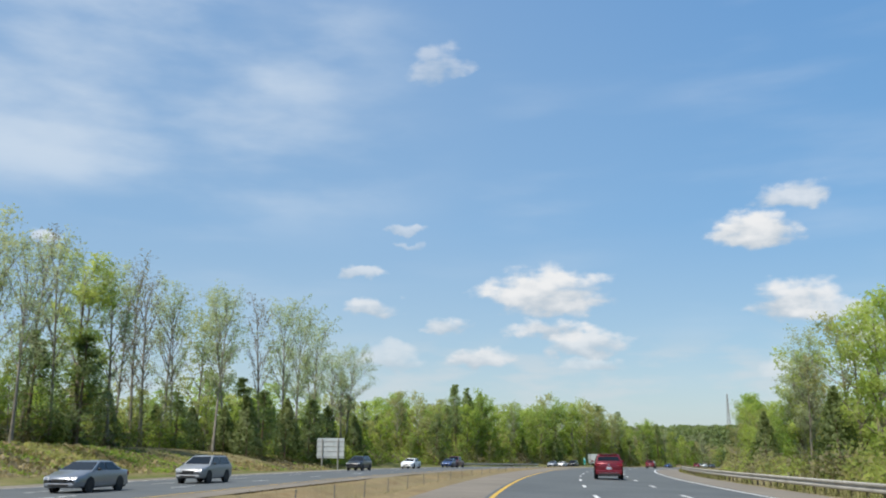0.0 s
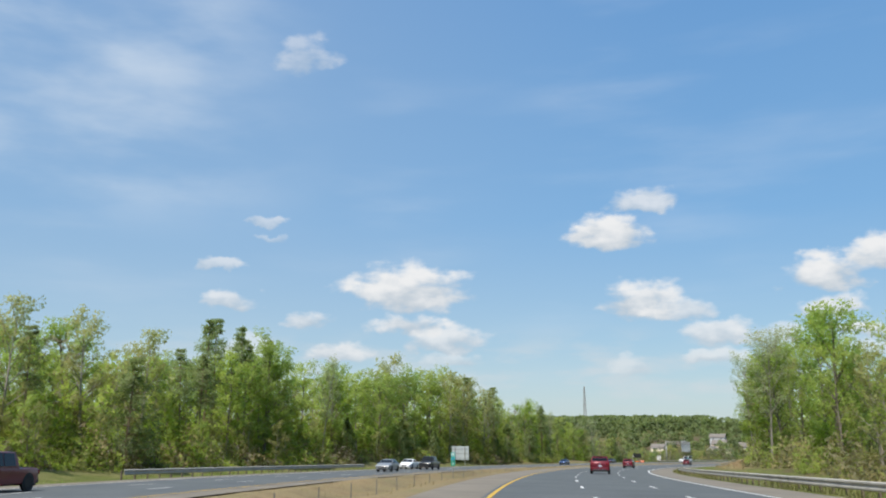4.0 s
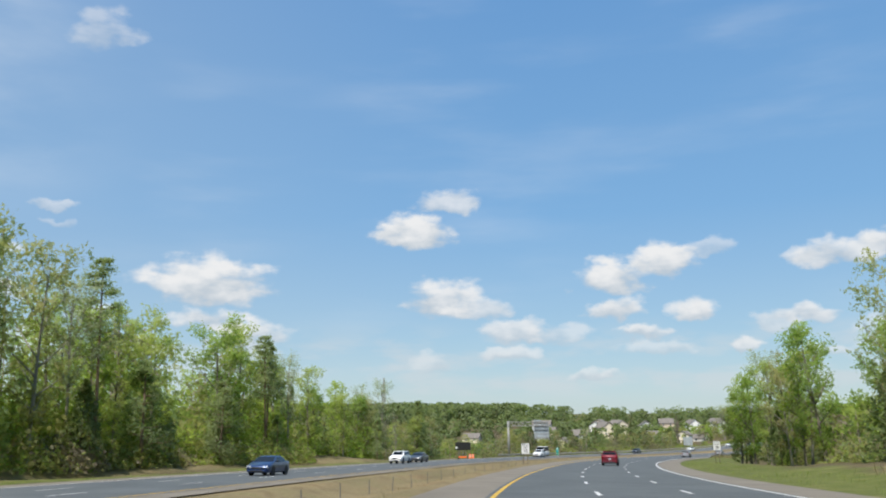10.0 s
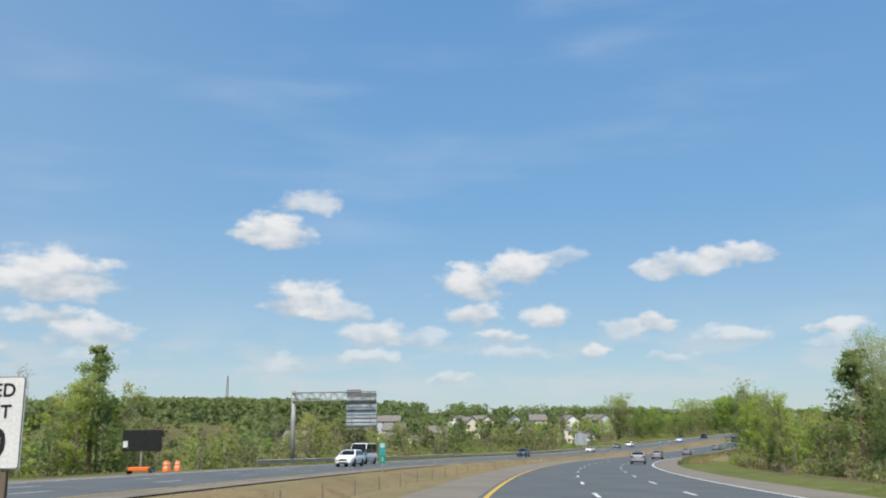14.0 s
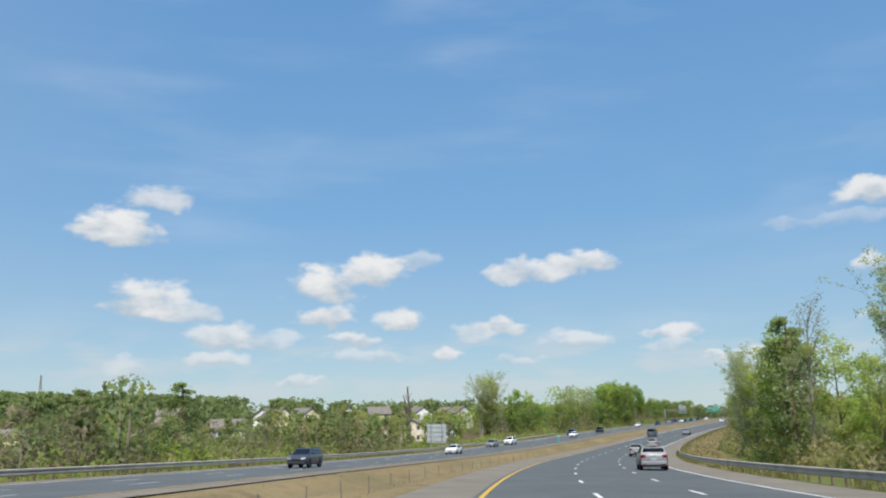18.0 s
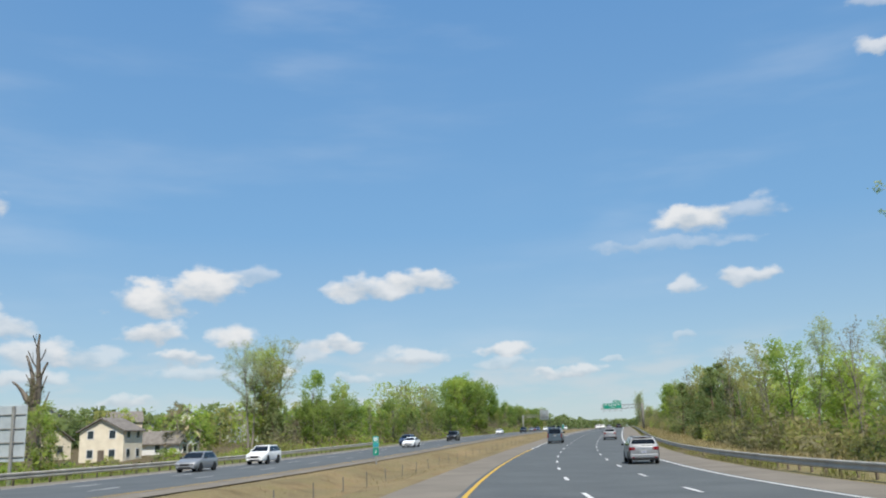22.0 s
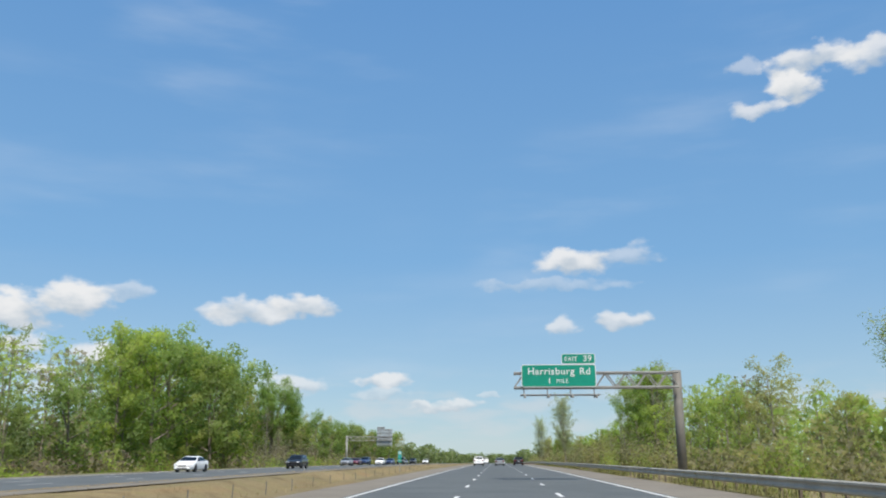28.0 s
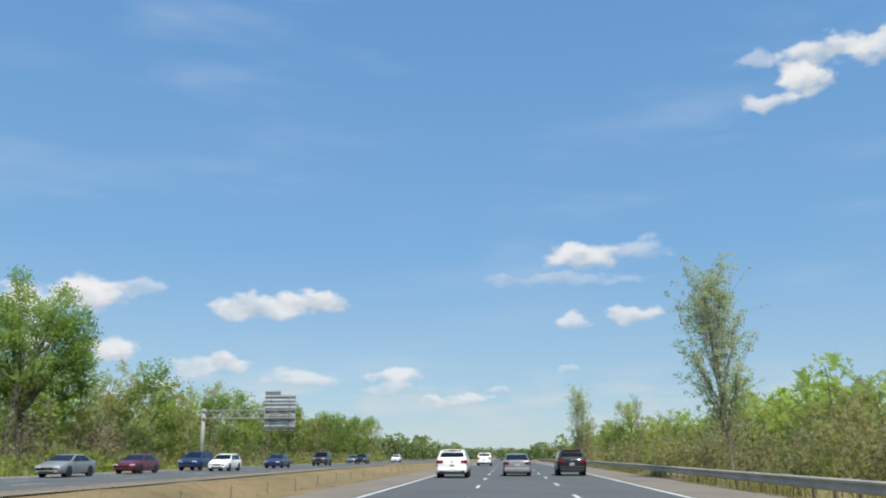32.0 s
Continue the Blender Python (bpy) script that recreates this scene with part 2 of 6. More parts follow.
def mixed(m, a, b, fac, mode="MIX"):
    n, k = m.node_tree.nodes, m.node_tree.links
    x = n.new("ShaderNodeMix")
    x.data_type, x.blend_type = "RGBA", mode
    for sock, v in ((x.inputs[0], fac), (x.inputs[6], a), (x.inputs[7], b)):
        if isinstance(v, bpy.types.NodeSocket):
            k.new(v, sock)
        elif isinstance(v, tuple):
            sock.default_value = (*v, 1)
        else:
            sock.default_value = v
    return x.outputs[2]


def bumped(m, fac, strength, distance):
    n, k = m.node_tree.nodes, m.node_tree.links
    b = n.new("ShaderNodeBump")
    b.inputs["Strength"].default_value, b.inputs["Distance"].default_value = strength, distance
    k.new(fac, b.inputs["Height"])
    k.new(b.outputs[0], n["Principled BSDF"].inputs["Normal"])


def surface(name, dark, light, scale=2.0, fine=40.0, rough=0.85, bump=0.3, metal=0.0, depth=0.01, spec=0.4, stretch=(1, 1, 1), coords="Object"):
    """Two-scale mottled surface between two colours."""
    m, n, k, b = shader(name, rough, metal, spec)
    big, small = grain(m, scale, 5, coords, stretch), grain(m, fine, 3, coords, stretch)
    c = ramp(m, big, (0.32, dark), (0.68, light))
    c = mixed(m, c, ramp(m, small, (0.3, (0.7, 0.7, 0.7)), (0.7, (1.0, 1.0, 1.0))), 0.6, "MULTIPLY")
    k.new(c, b.inputs["Base Color"])
    if bump:
        bumped(m, small, bump, depth)
    return m


ASPHALT = surface("asphalt", (0.070, 0.077, 0.077), (0.093, 0.101, 0.100), 0.35, 30, 0.8, 0.4, stretch=(1, 1, 1))
ASPHALT_OPP = surface("older asphalt", (0.070, 0.078, 0.080), (0.098, 0.107, 0.108), 0.3, 30, 0.8, 0.4)
SHOULDER = surface("pale shoulder", (0.142, 0.123, 0.096), (0.194, 0.169, 0.134), 0.4, 25, 0.9, 0.3)
PAINT_W = surface("white road paint", (0.48, 0.48, 0.465), (0.62, 0.62, 0.605), 3, 50, 0.7, 0.1)
PAINT_Y = surface("yellow road paint", (0.46, 0.28, 0.025), (0.56, 0.36, 0.045), 3, 50, 0.7, 0.1)
STEEL = surface("galvanised steel", (0.24, 0.235, 0.22), (0.34, 0.335, 0.315), 1.5, 60, 0.6, 0.05, 0.3)
RAIL_STEEL = surface("weathered rail steel", (0.33, 0.305, 0.26), (0.46, 0.43, 0.375), 0.8, 30, 0.6, 0.05, 0.1)
STEEL_PALE = surface("weathered sign aluminium", (0.36, 0.405, 0.43), (0.47, 0.515, 0.54), 1.2, 40, 0.55, 0.03, 0.15)
RUST_STEEL = surface("weathered brown steel", (0.13, 0.122, 0.108), (0.195, 0.182, 0.162), 1.0, 30, 0.75, 0.1, 0.3)
POSTWOOD = surface("weathered timber", (0.10, 0.078, 0.058), (0.18, 0.145, 0.11), 3, 40, 0.9, 0.4, stretch=(1, 1, 0.1))
SIGN_WHITE = surface("white sign sheeting", (0.60, 0.61, 0.60), (0.68, 0.68, 0.67), 1, 20, 0.45, 0)
SIGN_BLACK = surface("black sign paint", (0.012, 0.012, 0.013), (0.02, 0.02, 0.02), 3, 40, 0.5, 0)
SIGN_GREEN = surface("green sign sheeting", (0.004, 0.205, 0.135), (0.006, 0.245, 0.165), 0.8, 20, 0.4, 0)
SIGN_TEAL = surface("faded teal sign sheeting", (0.03, 0.28, 0.26), (0.05, 0.34, 0.32), 2, 20, 0.45, 0)
SIGN_BLUE = surface("blue sign sheeting", (0.02, 0.16, 0.36), (0.03, 0.2, 0.42), 2, 20, 0.45, 0)
ORANGE = surface("orange plastic", (0.75, 0.13, 0.02), (0.85, 0.18, 0.03), 2, 30, 0.5, 0)


def ground_material():
    """Verge grass, straw and red clay, by stretches of the land itself."""
    m, n, k, b = shader("verge and woodland ground", 0.95, 0, 0.2)
    a = n.new("ShaderNodeVertexColor")
    a.layer_name = "cover"
    sep = n.new("ShaderNodeSeparateColor")
    k.new(a.outputs[0], sep.inputs[0])
    big, mid, fine = grain(m, 0.06, 4), grain(m, 0.7, 5), grain(m, 9.0, 4)
    green = ramp(m, mid, (0.3, (0.085, 0.105, 0.022)), (0.55, (0.13, 0.145, 0.036)), (0.75, (0.19, 0.175, 0.07)))
    straw = ramp(m, mid, (0.28, (0.185, 0.14, 0.072)), (0.5, (0.265, 0.21, 0.112)), (0.75, (0.20, 0.185, 0.078)))
    clay = ramp(m, mid, (0.3, (0.23, 0.09, 0.035)), (0.7, (0.34, 0.165, 0.075)))
    litter = ramp(m, mid, (0.3, (0.085, 0.062, 0.036)), (0.7, (0.16, 0.12, 0.07)))
    c = mixed(m, litter, green, sep.outputs[0])
    c = mixed(m, c, straw, sep.outputs[1])
    c = mixed(m, c, clay, sep.outputs[2])
    c = mixed(m, c, ramp(m, fine, (0.3, (0.55, 0.55, 0.55)), (0.7, (1.0, 1.0, 1.0))), 0.75, "MULTIPLY")
    c = mixed(m, c, ramp(m, big, (0.35, (0.8, 0.82, 0.8)), (0.65, (1.0, 1.0, 1.0))), 1.0, "MULTIPLY")
    k.new(c, b.inputs["Base Color"])
    bumped(m, fine, 0.8, 0.08)
    return m


def leaf_material(name, dark, light, other, through_light=0.35, ragged=7.0):
    """Leaves, no two clumps alike, and trees of one kind a little different from each other."""
    m = bpy.data.materials.new(name)
    m.use_nodes = True
    n, k = m.node_tree.nodes, m.node_tree.links
    n.clear()
    geo, obj = n.new("ShaderNodeNewGeometry"), n.new("ShaderNodeObjectInfo")
    c = ramp(m, geo.outputs["Random Per Island"], (0.0, dark), (0.75, light), (1.0, tuple(min(1, v * 1.25) for v in light)))
    c = mixed(m, c, other, ramp(m, obj.outputs["Random"], (0.25, (0, 0, 0)), (1.0, (0.75, 0.75, 0.75))))
    d, t, g, mx, m2 = (n.new("ShaderNodeBsdfDiffuse"), n.new("ShaderNodeBsdfTranslucent"), n.new("ShaderNodeBsdfGlossy"),
                       n.new("ShaderNodeMixShader"), n.new("ShaderNodeMixShader"))
    g.inputs["Roughness"].default_value = 0.6
    k.new(c, d.inputs["Color"])
    k.new(c, t.inputs["Color"])
    mx.inputs[0].default_value, m2.inputs[0].default_value = through_light, 0.02
    k.new(d.outputs[0], mx.inputs[1])
    k.new(t.outputs[0], mx.inputs[2])
    k.new(mx.outputs[0], m2.inputs[1])
    k.new(g.outputs[0], m2.inputs[2])
    # a spray is many small leaves with gaps between them
    gap, clear, m3 = grain(m, ragged, 2.0), n.new("ShaderNodeBsdfTransparent"), n.new("ShaderNodeMixShader")
    cut = n.new("ShaderNodeMath")
    cut.operation = "GREATER_THAN"
    cut.inputs[1].default_value = 0.43 if ragged else -1.0
    k.new(gap, cut.inputs[0])
    k.new(cut.outputs[0], m3.inputs[0])
    k.new(clear.outputs[0], m3.inputs[1])
    # young leaves let part of the light straight through, tinted
    thin, m4 = n.new("ShaderNodeBsdfTransparent"), n.new("ShaderNodeMixShader")
    thin.inputs["Color"].default_value = (0.82, 0.92, 0.5, 1)
    m4.inputs[0].default_value = 0.6 * through_light
    k.new(m2.outputs[0], m4.inputs[1])
    k.new(thin.outputs[0], m4.inputs[2])
    k.new(m4.outputs[0], m3.inputs[2])
    o = n.new("ShaderNodeOutputMaterial")
    k.new(m3.outputs[0], o.inputs["Surface"])
    return m


LEAF_SPRING = leaf_material("young spring leaves", (0.305, 0.385, 0.08), (0.405, 0.49, 0.11), (0.43, 0.455, 0.155), 0.7)
LEAF_GREEN = leaf_material("full green leaves", (0.205, 0.295, 0.068), (0.295, 0.395, 0.09), (0.335, 0.39, 0.12), 0.68)
LEAF_OAK = leaf_material("deep green oak leaves", (0.125, 0.205, 0.04), (0.20, 0.305, 0.06), (0.23, 0.295, 0.065), 0.55)
LEAF_DOME = leaf_material("dense green leaves", (0.135, 0.205, 0.054), (0.20, 0.285, 0.072), (0.23, 0.275, 0.09), 0.58)
LEAF_OLIVE = leaf_material("olive budding leaves", (0.285, 0.285, 0.11), (0.375, 0.365, 0.145), (0.385, 0.335, 0.17), 0.66)
LEAF_PALE = leaf_material("pale silvery leaves", (0.29, 0.335, 0.185), (0.41, 0.455, 0.27), (0.43, 0.45, 0.29), 0.6)
FAR_LEAF = leaf_material("far spring woods", (0.15, 0.20, 0.075), (0.18, 0.235, 0.088), (0.20, 0.23, 0.10), 0.5, 0.0)
FAR_DARK = leaf_material("far dark woods", (0.10, 0.135, 0.058), (0.13, 0.17, 0.07), (0.15, 0.17, 0.08), 0.4, 0.0)
NEEDLE = leaf_material("pine needles", (0.14, 0.185, 0.08), (0.22, 0.275, 0.115), (0.23, 0.265, 0.12), 0.55)
CEDAR = leaf_material("cedar scales", (0.10, 0.135, 0.052), (0.155, 0.195, 0.072), (0.165, 0.19, 0.075), 0.42)
TWIGS = leaf_material("bare twigs and buds", (0.15, 0.125, 0.088), (0.22, 0.188, 0.13), (0.22, 0.205, 0.115), 0.4, 11.0)
RAIL_GRASS = leaf_material("rank roadside grass", (0.17, 0.155, 0.07), (0.25, 0.225, 0.10), (0.17, 0.19, 0.06), 0.35, 14.0)
STRAW_M = leaf_material("dry grass", (0.25, 0.195, 0.10), (0.34, 0.275, 0.15), (0.29, 0.26, 0.12), 0.35, 14.0)
BARK = surface("grey-brown bark", (0.09, 0.075, 0.06), (0.20, 0.17, 0.14), 2, 14, 0.95, 0.8, depth=0.03, stretch=(1, 1, 0.2))
BARK_PALE = surface("pale bark", (0.15, 0.135, 0.112), (0.27, 0.245, 0.205), 2, 14, 0.95, 0.6, depth=0.02, stretch=(1, 1, 0.2))
BARK_PINE = surface("pine bark", (0.10, 0.065, 0.045), (0.22, 0.15, 0.11), 2, 12, 0.95, 0.8, depth=0.03, stretch=(1, 1, 0.3))

# ---- ground and road ----
def part(name, bm, material, parent, label=""):
    """Links a bmesh or mesh as one mesh object under a thing or a part."""
    if isinstance(bm, bmesh.types.BMesh):
        me = bpy.data.meshes.new(name)
        bm.to_mesh(me)
        bm.free()
    else:
        me = bm
    if material and not me.materials:
        me.materials.append(material)
    ob = new(name, me)
    ob.parent = parent
    return tagged(ob, label) if label else ob


def raw(name, verts, faces, smooth=False):
    me = bpy.data.meshes.new(name)
    me.from_pydata([tuple(map(float, v)) for v in verts], [], faces)
    if smooth:
        me.polygons.foreach_set("use_smooth", [True] * len(me.polygons))
    me.update()
    return me


def empty(name, m=None, label="", category="", group="", kind=""):
    ob = new(name)
    ob.empty_display_size = 0.2
    if m is not None:
        ob.matrix_world = m
    return tagged(ob, label, category, group, kind)


# Lines across the road, metres from the left edge line
LANE = 3.66
EDGE_R, SHOULDER_R, RAIL_R = 10.98, 14.2, 14.75
SHOULDER_L = -2.6
OPP_IN, OPP_OUT = -14.8, -25.8
OPP_SH_IN, OPP_SH_OUT, RAIL_OPP = -12.6, -28.4, -29.1


def knots(s, *pairs):
    """Smooth steps between the given (s, value) pairs."""
    xs, ys = [p[0] for p in pairs], [p[1] for p in pairs]
    i = np.clip(np.searchsorted(xs, s) - 1, 0, len(xs) - 2)
    u = np.clip((s - np.take(xs, i)) / (np.take(xs, i + 1) - np.take(xs, i)), 0, 1)
    u = u * u * (3 - 2 * u)
    return np.take(ys, i) * (1 - u) + np.take(ys, i + 1) * u


def ease(v, a, b):
    u = np.clip((v - a) / (b - a), 0, 1)
    return u * u * (3 - 2 * u)


def land(s, l):
    """Height of the ground over the road's surface at (s, l)."""
    s, l = np.asarray(s, float), np.asarray(l, float)
    dip = -0.75 * np.exp(-((l + 7.4) / 2.6) ** 4)                        # the median's swale
    left_bank = knots(s, (-100, 3.8), (60, 3.6), (120, 2.4), (200, 2.4), (330, 2.0), (410, 1.6), (450, 0.2), (480, -1.5), (540, -3.5), (640, -2.6), (740, 0.2), (3000, 0.8))
    left = -0.5 * ease(-l, 29, 34) + left_bank * ease(-l, knots(s, (110, 34), (150, 38.5)), 50) + knots(s, (0, 4), (330, 2), (420, 0), (480, -6), (620, -5), (760, 1), (3000, 2)) * ease(-l, 50, 140)
    right_bank = knots(s, (-100, -1.0), (150, -0.8), (230, 1.5), (300, 2.0), (400, 0.2), (460, -1.2), (3000, -1.5))
    right = right_bank * ease(l, 17.5, 30) + knots(s, (-100, 1), (250, 5), (420, 0), (3000, -1)) * ease(l, 30, 120)
    far = 13.0 * ease(-l, 120, 450) * ease(s, 250, 500) - 9.5 * ease(-l, 560, 900)
    return np.where(l < -13, left, 0) + np.where(l > 14, right, 0) + dip + far


def spot(s, l, dz=0.0):
    """The place on the ground at (s, l)."""
    x, y, z = plan(s, l)
    return float(x), float(y), float(z + land(s, l) + dz)


def facing(s, l, dz=0.0, turn=0.0):
    """A pose on the ground whose +y runs along the road; turn: degrees anticlockwise."""
    return pose(*spot(s, l, dz), 0, 0, math.degrees(float(line(s)[2])) - 90 + turn)


def sheet(ss, ls, height, name):
    S, L = np.meshgrid(ss, ls, indexing="ij")
    x, y, z = plan(S, L)
    v = np.stack([x, y, z + height(S, L)], -1).reshape(-1, 3)
    n = len(ls)
    f = [(i * n + j, i * n + j + 1, (i + 1) * n + j + 1, (i + 1) * n + j) for i in range(len(ss) - 1) for j in range(n - 1)]
    if name == "ground":        # the plain beyond, out to the horizon
        b, a = len(v), np.linspace(0, 2 * np.pi, 49)[:-1]
        v = np.concatenate([v, [(100, 300, -55)], np.stack([100 + 4800 * np.cos(a), 300 + 4800 * np.sin(a), 0 * a - 48], 1)])
        f += [(b, b + 1 + i, b + 1 + (i + 1) % 48) for i in range(48)]
        return raw(name, v, f, True), np.append(S.ravel(), [2000] * 49), np.append(L.ravel(), [-1000] * 49)
    return raw(name, v, f, True), S.ravel(), L.ravel()


gs = np.concatenate([np.arange(-300, -60, 40), np.arange(-60, 980, 5), np.arange(980, 1400, 20), np.geomspace(1400, 3200, 14)])
gl = np.concatenate([-np.geomspace(3500, 160, 22), -np.arange(140, 60, -10), -np.arange(60, 32, -2.0), -np.arange(32, 13, -1.0), np.arange(-13, 15, 0.8),
                     np.arange(15, 40, 1.5), np.arange(40, 120, 10), np.geomspace(120, 560, 9)])


def ground_height(S, L):
    h = land(S, L)
    x, y, _ = plan(S, L)
    n = 0.10 * np.sin(x * 0.9 + 1.3 * np.sin(y * 0.55)) * np.sin(y * 0.8 + 1.1 * np.sin(x * 0.4)) + 0.5 * np.sin(x * 0.07) * np.sin(y * 0.09 + 1) * ((L > 24) | (L < -40))
    off = (L > SHOULDER_R + 0.6) | (L < OPP_SH_OUT - 0.6) | ((L < SHOULDER_L - 0.6) & (L > OPP_SH_IN + 0.6))
    return h + n * off - 0.07 * ~off


gm, GS, GL = sheet(gs, gl, ground_height, "ground")
cover = gm.color_attributes.new("cover", "FLOAT_COLOR", "POINT")
rnd = np.random.default_rng(3)
_j = rnd.normal(0, 1.2, len(GS))
grass = ((GL + _j < OPP_SH_OUT) & (GL + _j > -46 + 6 * (GS > 330) * (GS < 660))) | ((GL > SHOULDER_R) & (GL + _j < 24))
median = (GL < SHOULDER_L + 0.5) & (GL > OPP_SH_IN - 0.5)
dry_right = (GL > SHOULDER_R) & (GL < 22) & ((GS < 150) | (GS > 560))
dry_left = (GL + 0.5 * _j < -36.5) & (GL > -50) & (GS < 128)
foot = (GL < -40) & (GL > -47) & (GS > 128) & (GS < 450)
clay_r = (GL > 22) & (GL < 29) & (GS > 225) & (GS < 330)
col = np.zeros((len(GS), 4))
col[:, 0] = np.where(grass, 1.0, 0.12 + 0.5 * (np.abs(GL) > 250))
col[:, 1] = np.where(median, np.clip(0.85 + 0.1 * _j, 0.5, 1), np.where(dry_right, 0.85, np.where(dry_left, 0.78, np.where(clay_r, 0.8, np.where(foot, np.clip(0.45 + 0.2 * _j, 0, 0.9), 0.0)))))
col[:, 2] = np.where(clay_r, np.clip(0.30 + 0.3 * _j, 0, 1), np.where(median, np.clip(0.06 + 0.07 * _j, 0, 0.4), 0))
col[:, 3] = 1
cover.data.foreach_set("color", col.ravel())
gm.materials.append(ground_material())
tagged(new("ground", gm), "dry grass median, green verges and wooded valley ground", "ground", kind="structure")


def strip(name, l0, l1, dz, material, s0=-80, s1=1500, step=4.0):
    n = max(2, int(abs(l1 - l0) / 3) + 1)
    me, _, _ = sheet(np.arange(s0, s1 + 1, step), np.linspace(l0, l1, n), lambda S, L: dz + 0 * S, name)
    me.materials.append(material)
    return me


tagged(new("road_ahead", strip("road_ahead", -0.25, EDGE_R + 0.25, 0.0, ASPHALT)), "dark asphalt carriageway of three lanes", "road", kind="structure")
tagged(new("shoulder_right", strip("shoulder_right", EDGE_R + 0.25, SHOULDER_R, -0.004, SHOULDER)), "pale tan paved shoulder beside the guardrail", "shoulder", kind="structure")
tagged(new("shoulder_left", strip("shoulder_left", SHOULDER_L, -0.25, -0.004, SHOULDER)), "pale paved shoulder beside the dry median", "shoulder", kind="structure")
tagged(new("road_oncoming", strip("road_oncoming", OPP_OUT - 0.25, OPP_IN + 0.25, 0.0, ASPHALT_OPP)), "grey asphalt carriageway for oncoming traffic", "road", kind="structure")
tagged(new("shoulder_oncoming_inner", strip("shoulder_oncoming_inner", OPP_IN + 0.25, OPP_SH_IN, -0.004, SHOULDER)), "narrow pale inner shoulder of the oncoming road", "shoulder", kind="structure")
tagged(new("shoulder_oncoming_outer", strip("shoulder_oncoming_outer", OPP_SH_OUT, OPP_OUT - 0.25, -0.004, SHOULDER)), "pale outer shoulder of the oncoming road", "shoulder", kind="structure")


def stripe(name, l, wide, material, label, s0=-80, s1=1500):
    tagged(new(name, strip(name, l - wide / 2, l + wide / 2, 0.006, material, s0, s1)), label, "road marking", kind="structure")


stripe("edge_line_yellow", 0.0, 0.16, PAINT_Y, "solid yellow edge line on asphalt", -80, 716)
stripe("edge_line_pale", 0.0, 0.16, PAINT_W, "solid pale edge line on asphalt", 716, 1500)
stripe("edge_line_white", EDGE_R, 0.18, PAINT_W, "solid white edge line on asphalt")
stripe("edge_line_oncoming_yellow", OPP_IN, 0.16, PAINT_Y, "solid yellow edge line of the oncoming road")
stripe("edge_line_oncoming_white", OPP_OUT, 0.16, PAINT_W, "solid white edge line of the oncoming road")


def dashes(name, l, s0, s1, label):
    v, f = [], []
    for s in np.arange(s0, s1, 12.2):
        for a in (s, s + 1.53):
            for d0 in (0, 1.53):
                for e in (-0.08, 0.08):
                    x, y, z = plan(a + d0, l + e)
                    v.append((x, y, z + 0.007))
            b = len(v) - 4
            f.append((b, b + 1, b + 3, b + 2))
    me = raw(name, v, f)
    me.materials.append(PAINT_W)
    tagged(new(name, me), label, "road marking", kind="stuff")


for k, l in enumerate((LANE, 2 * LANE)):
    dashes("lane_dashes", l, -30 + 3 * k, 1300, "white broken lane line on dark asphalt")
for k, l in enumerate((OPP_IN - LANE, OPP_IN - 2 * LANE)):
    dashes("lane_dashes", l, -28 + 5 * k, 1200, "white broken lane line of the oncoming road")

# ---- trees: a few grown for each kind, then copied ----
def tubes(chains, sides=5, thin=3):
    """One mesh of tapered tubes; a chain is a list of (point, radius)."""
    v, f = [], []
    for chain in chains:
        pts = np.array([c[0] for c in chain], float)
        d = np.gradient(pts, axis=0)
        d /= np.linalg.norm(d, axis=1)[:, None] + 1e-9
        up = np.where(np.abs(d[:, 2:3]) > 0.9, [[1.0, 0, 0]], [[0, 0, 1.0]])
        a = np.cross(d, up)
        a /= np.linalg.norm(a, axis=1)[:, None]
        b = np.cross(d, a)
        base = len(v)
        sides_now = sides if chain[0][1] > 0.06 else thin
        for i, (_, r) in enumerate(chain):
            for k in range(sides_now):
                w = 2 * math.pi * k / sides_now
                v.append(pts[i] + r * (math.cos(w) * a[i] + math.sin(w) * b[i]))
        for i in range(len(chain) - 1):
            for k in range(sides_now):
                p, q = base + i * sides_now + k, base + i * sides_now + (k + 1) % sides_now
                f.append((p, q, q + sides_now, p + sides_now))
    return v, f


def leaves(points, sizes, rng, droop=0.0, slim=0.6):
    """A small leaf spray at every point."""
    n = len(points)
    d = rng.normal(size=(n, 3))
    d[:, 2] = d[:, 2] * 0.7 - droop
    d /= np.linalg.norm(d, axis=1)[:, None]
    o = np.cross(d, rng.normal(size=(n, 3)))
    o /= np.linalg.norm(o, axis=1)[:, None]
    s = np.asarray(sizes)[:, None]
    p = np.asarray(points)
    k = rng.uniform(0.7, 1.4, (n, 1)) * slim
    v = np.stack([p - d * s * 0.5, p + d * s * 0.3 + o * s * k * 0.6, p + d * s * 0.5 - o * s * k * 0.5], 1).reshape(-1, 3)
    return v, (np.arange(n)[:, None] * 3 + np.arange(3)).tolist()


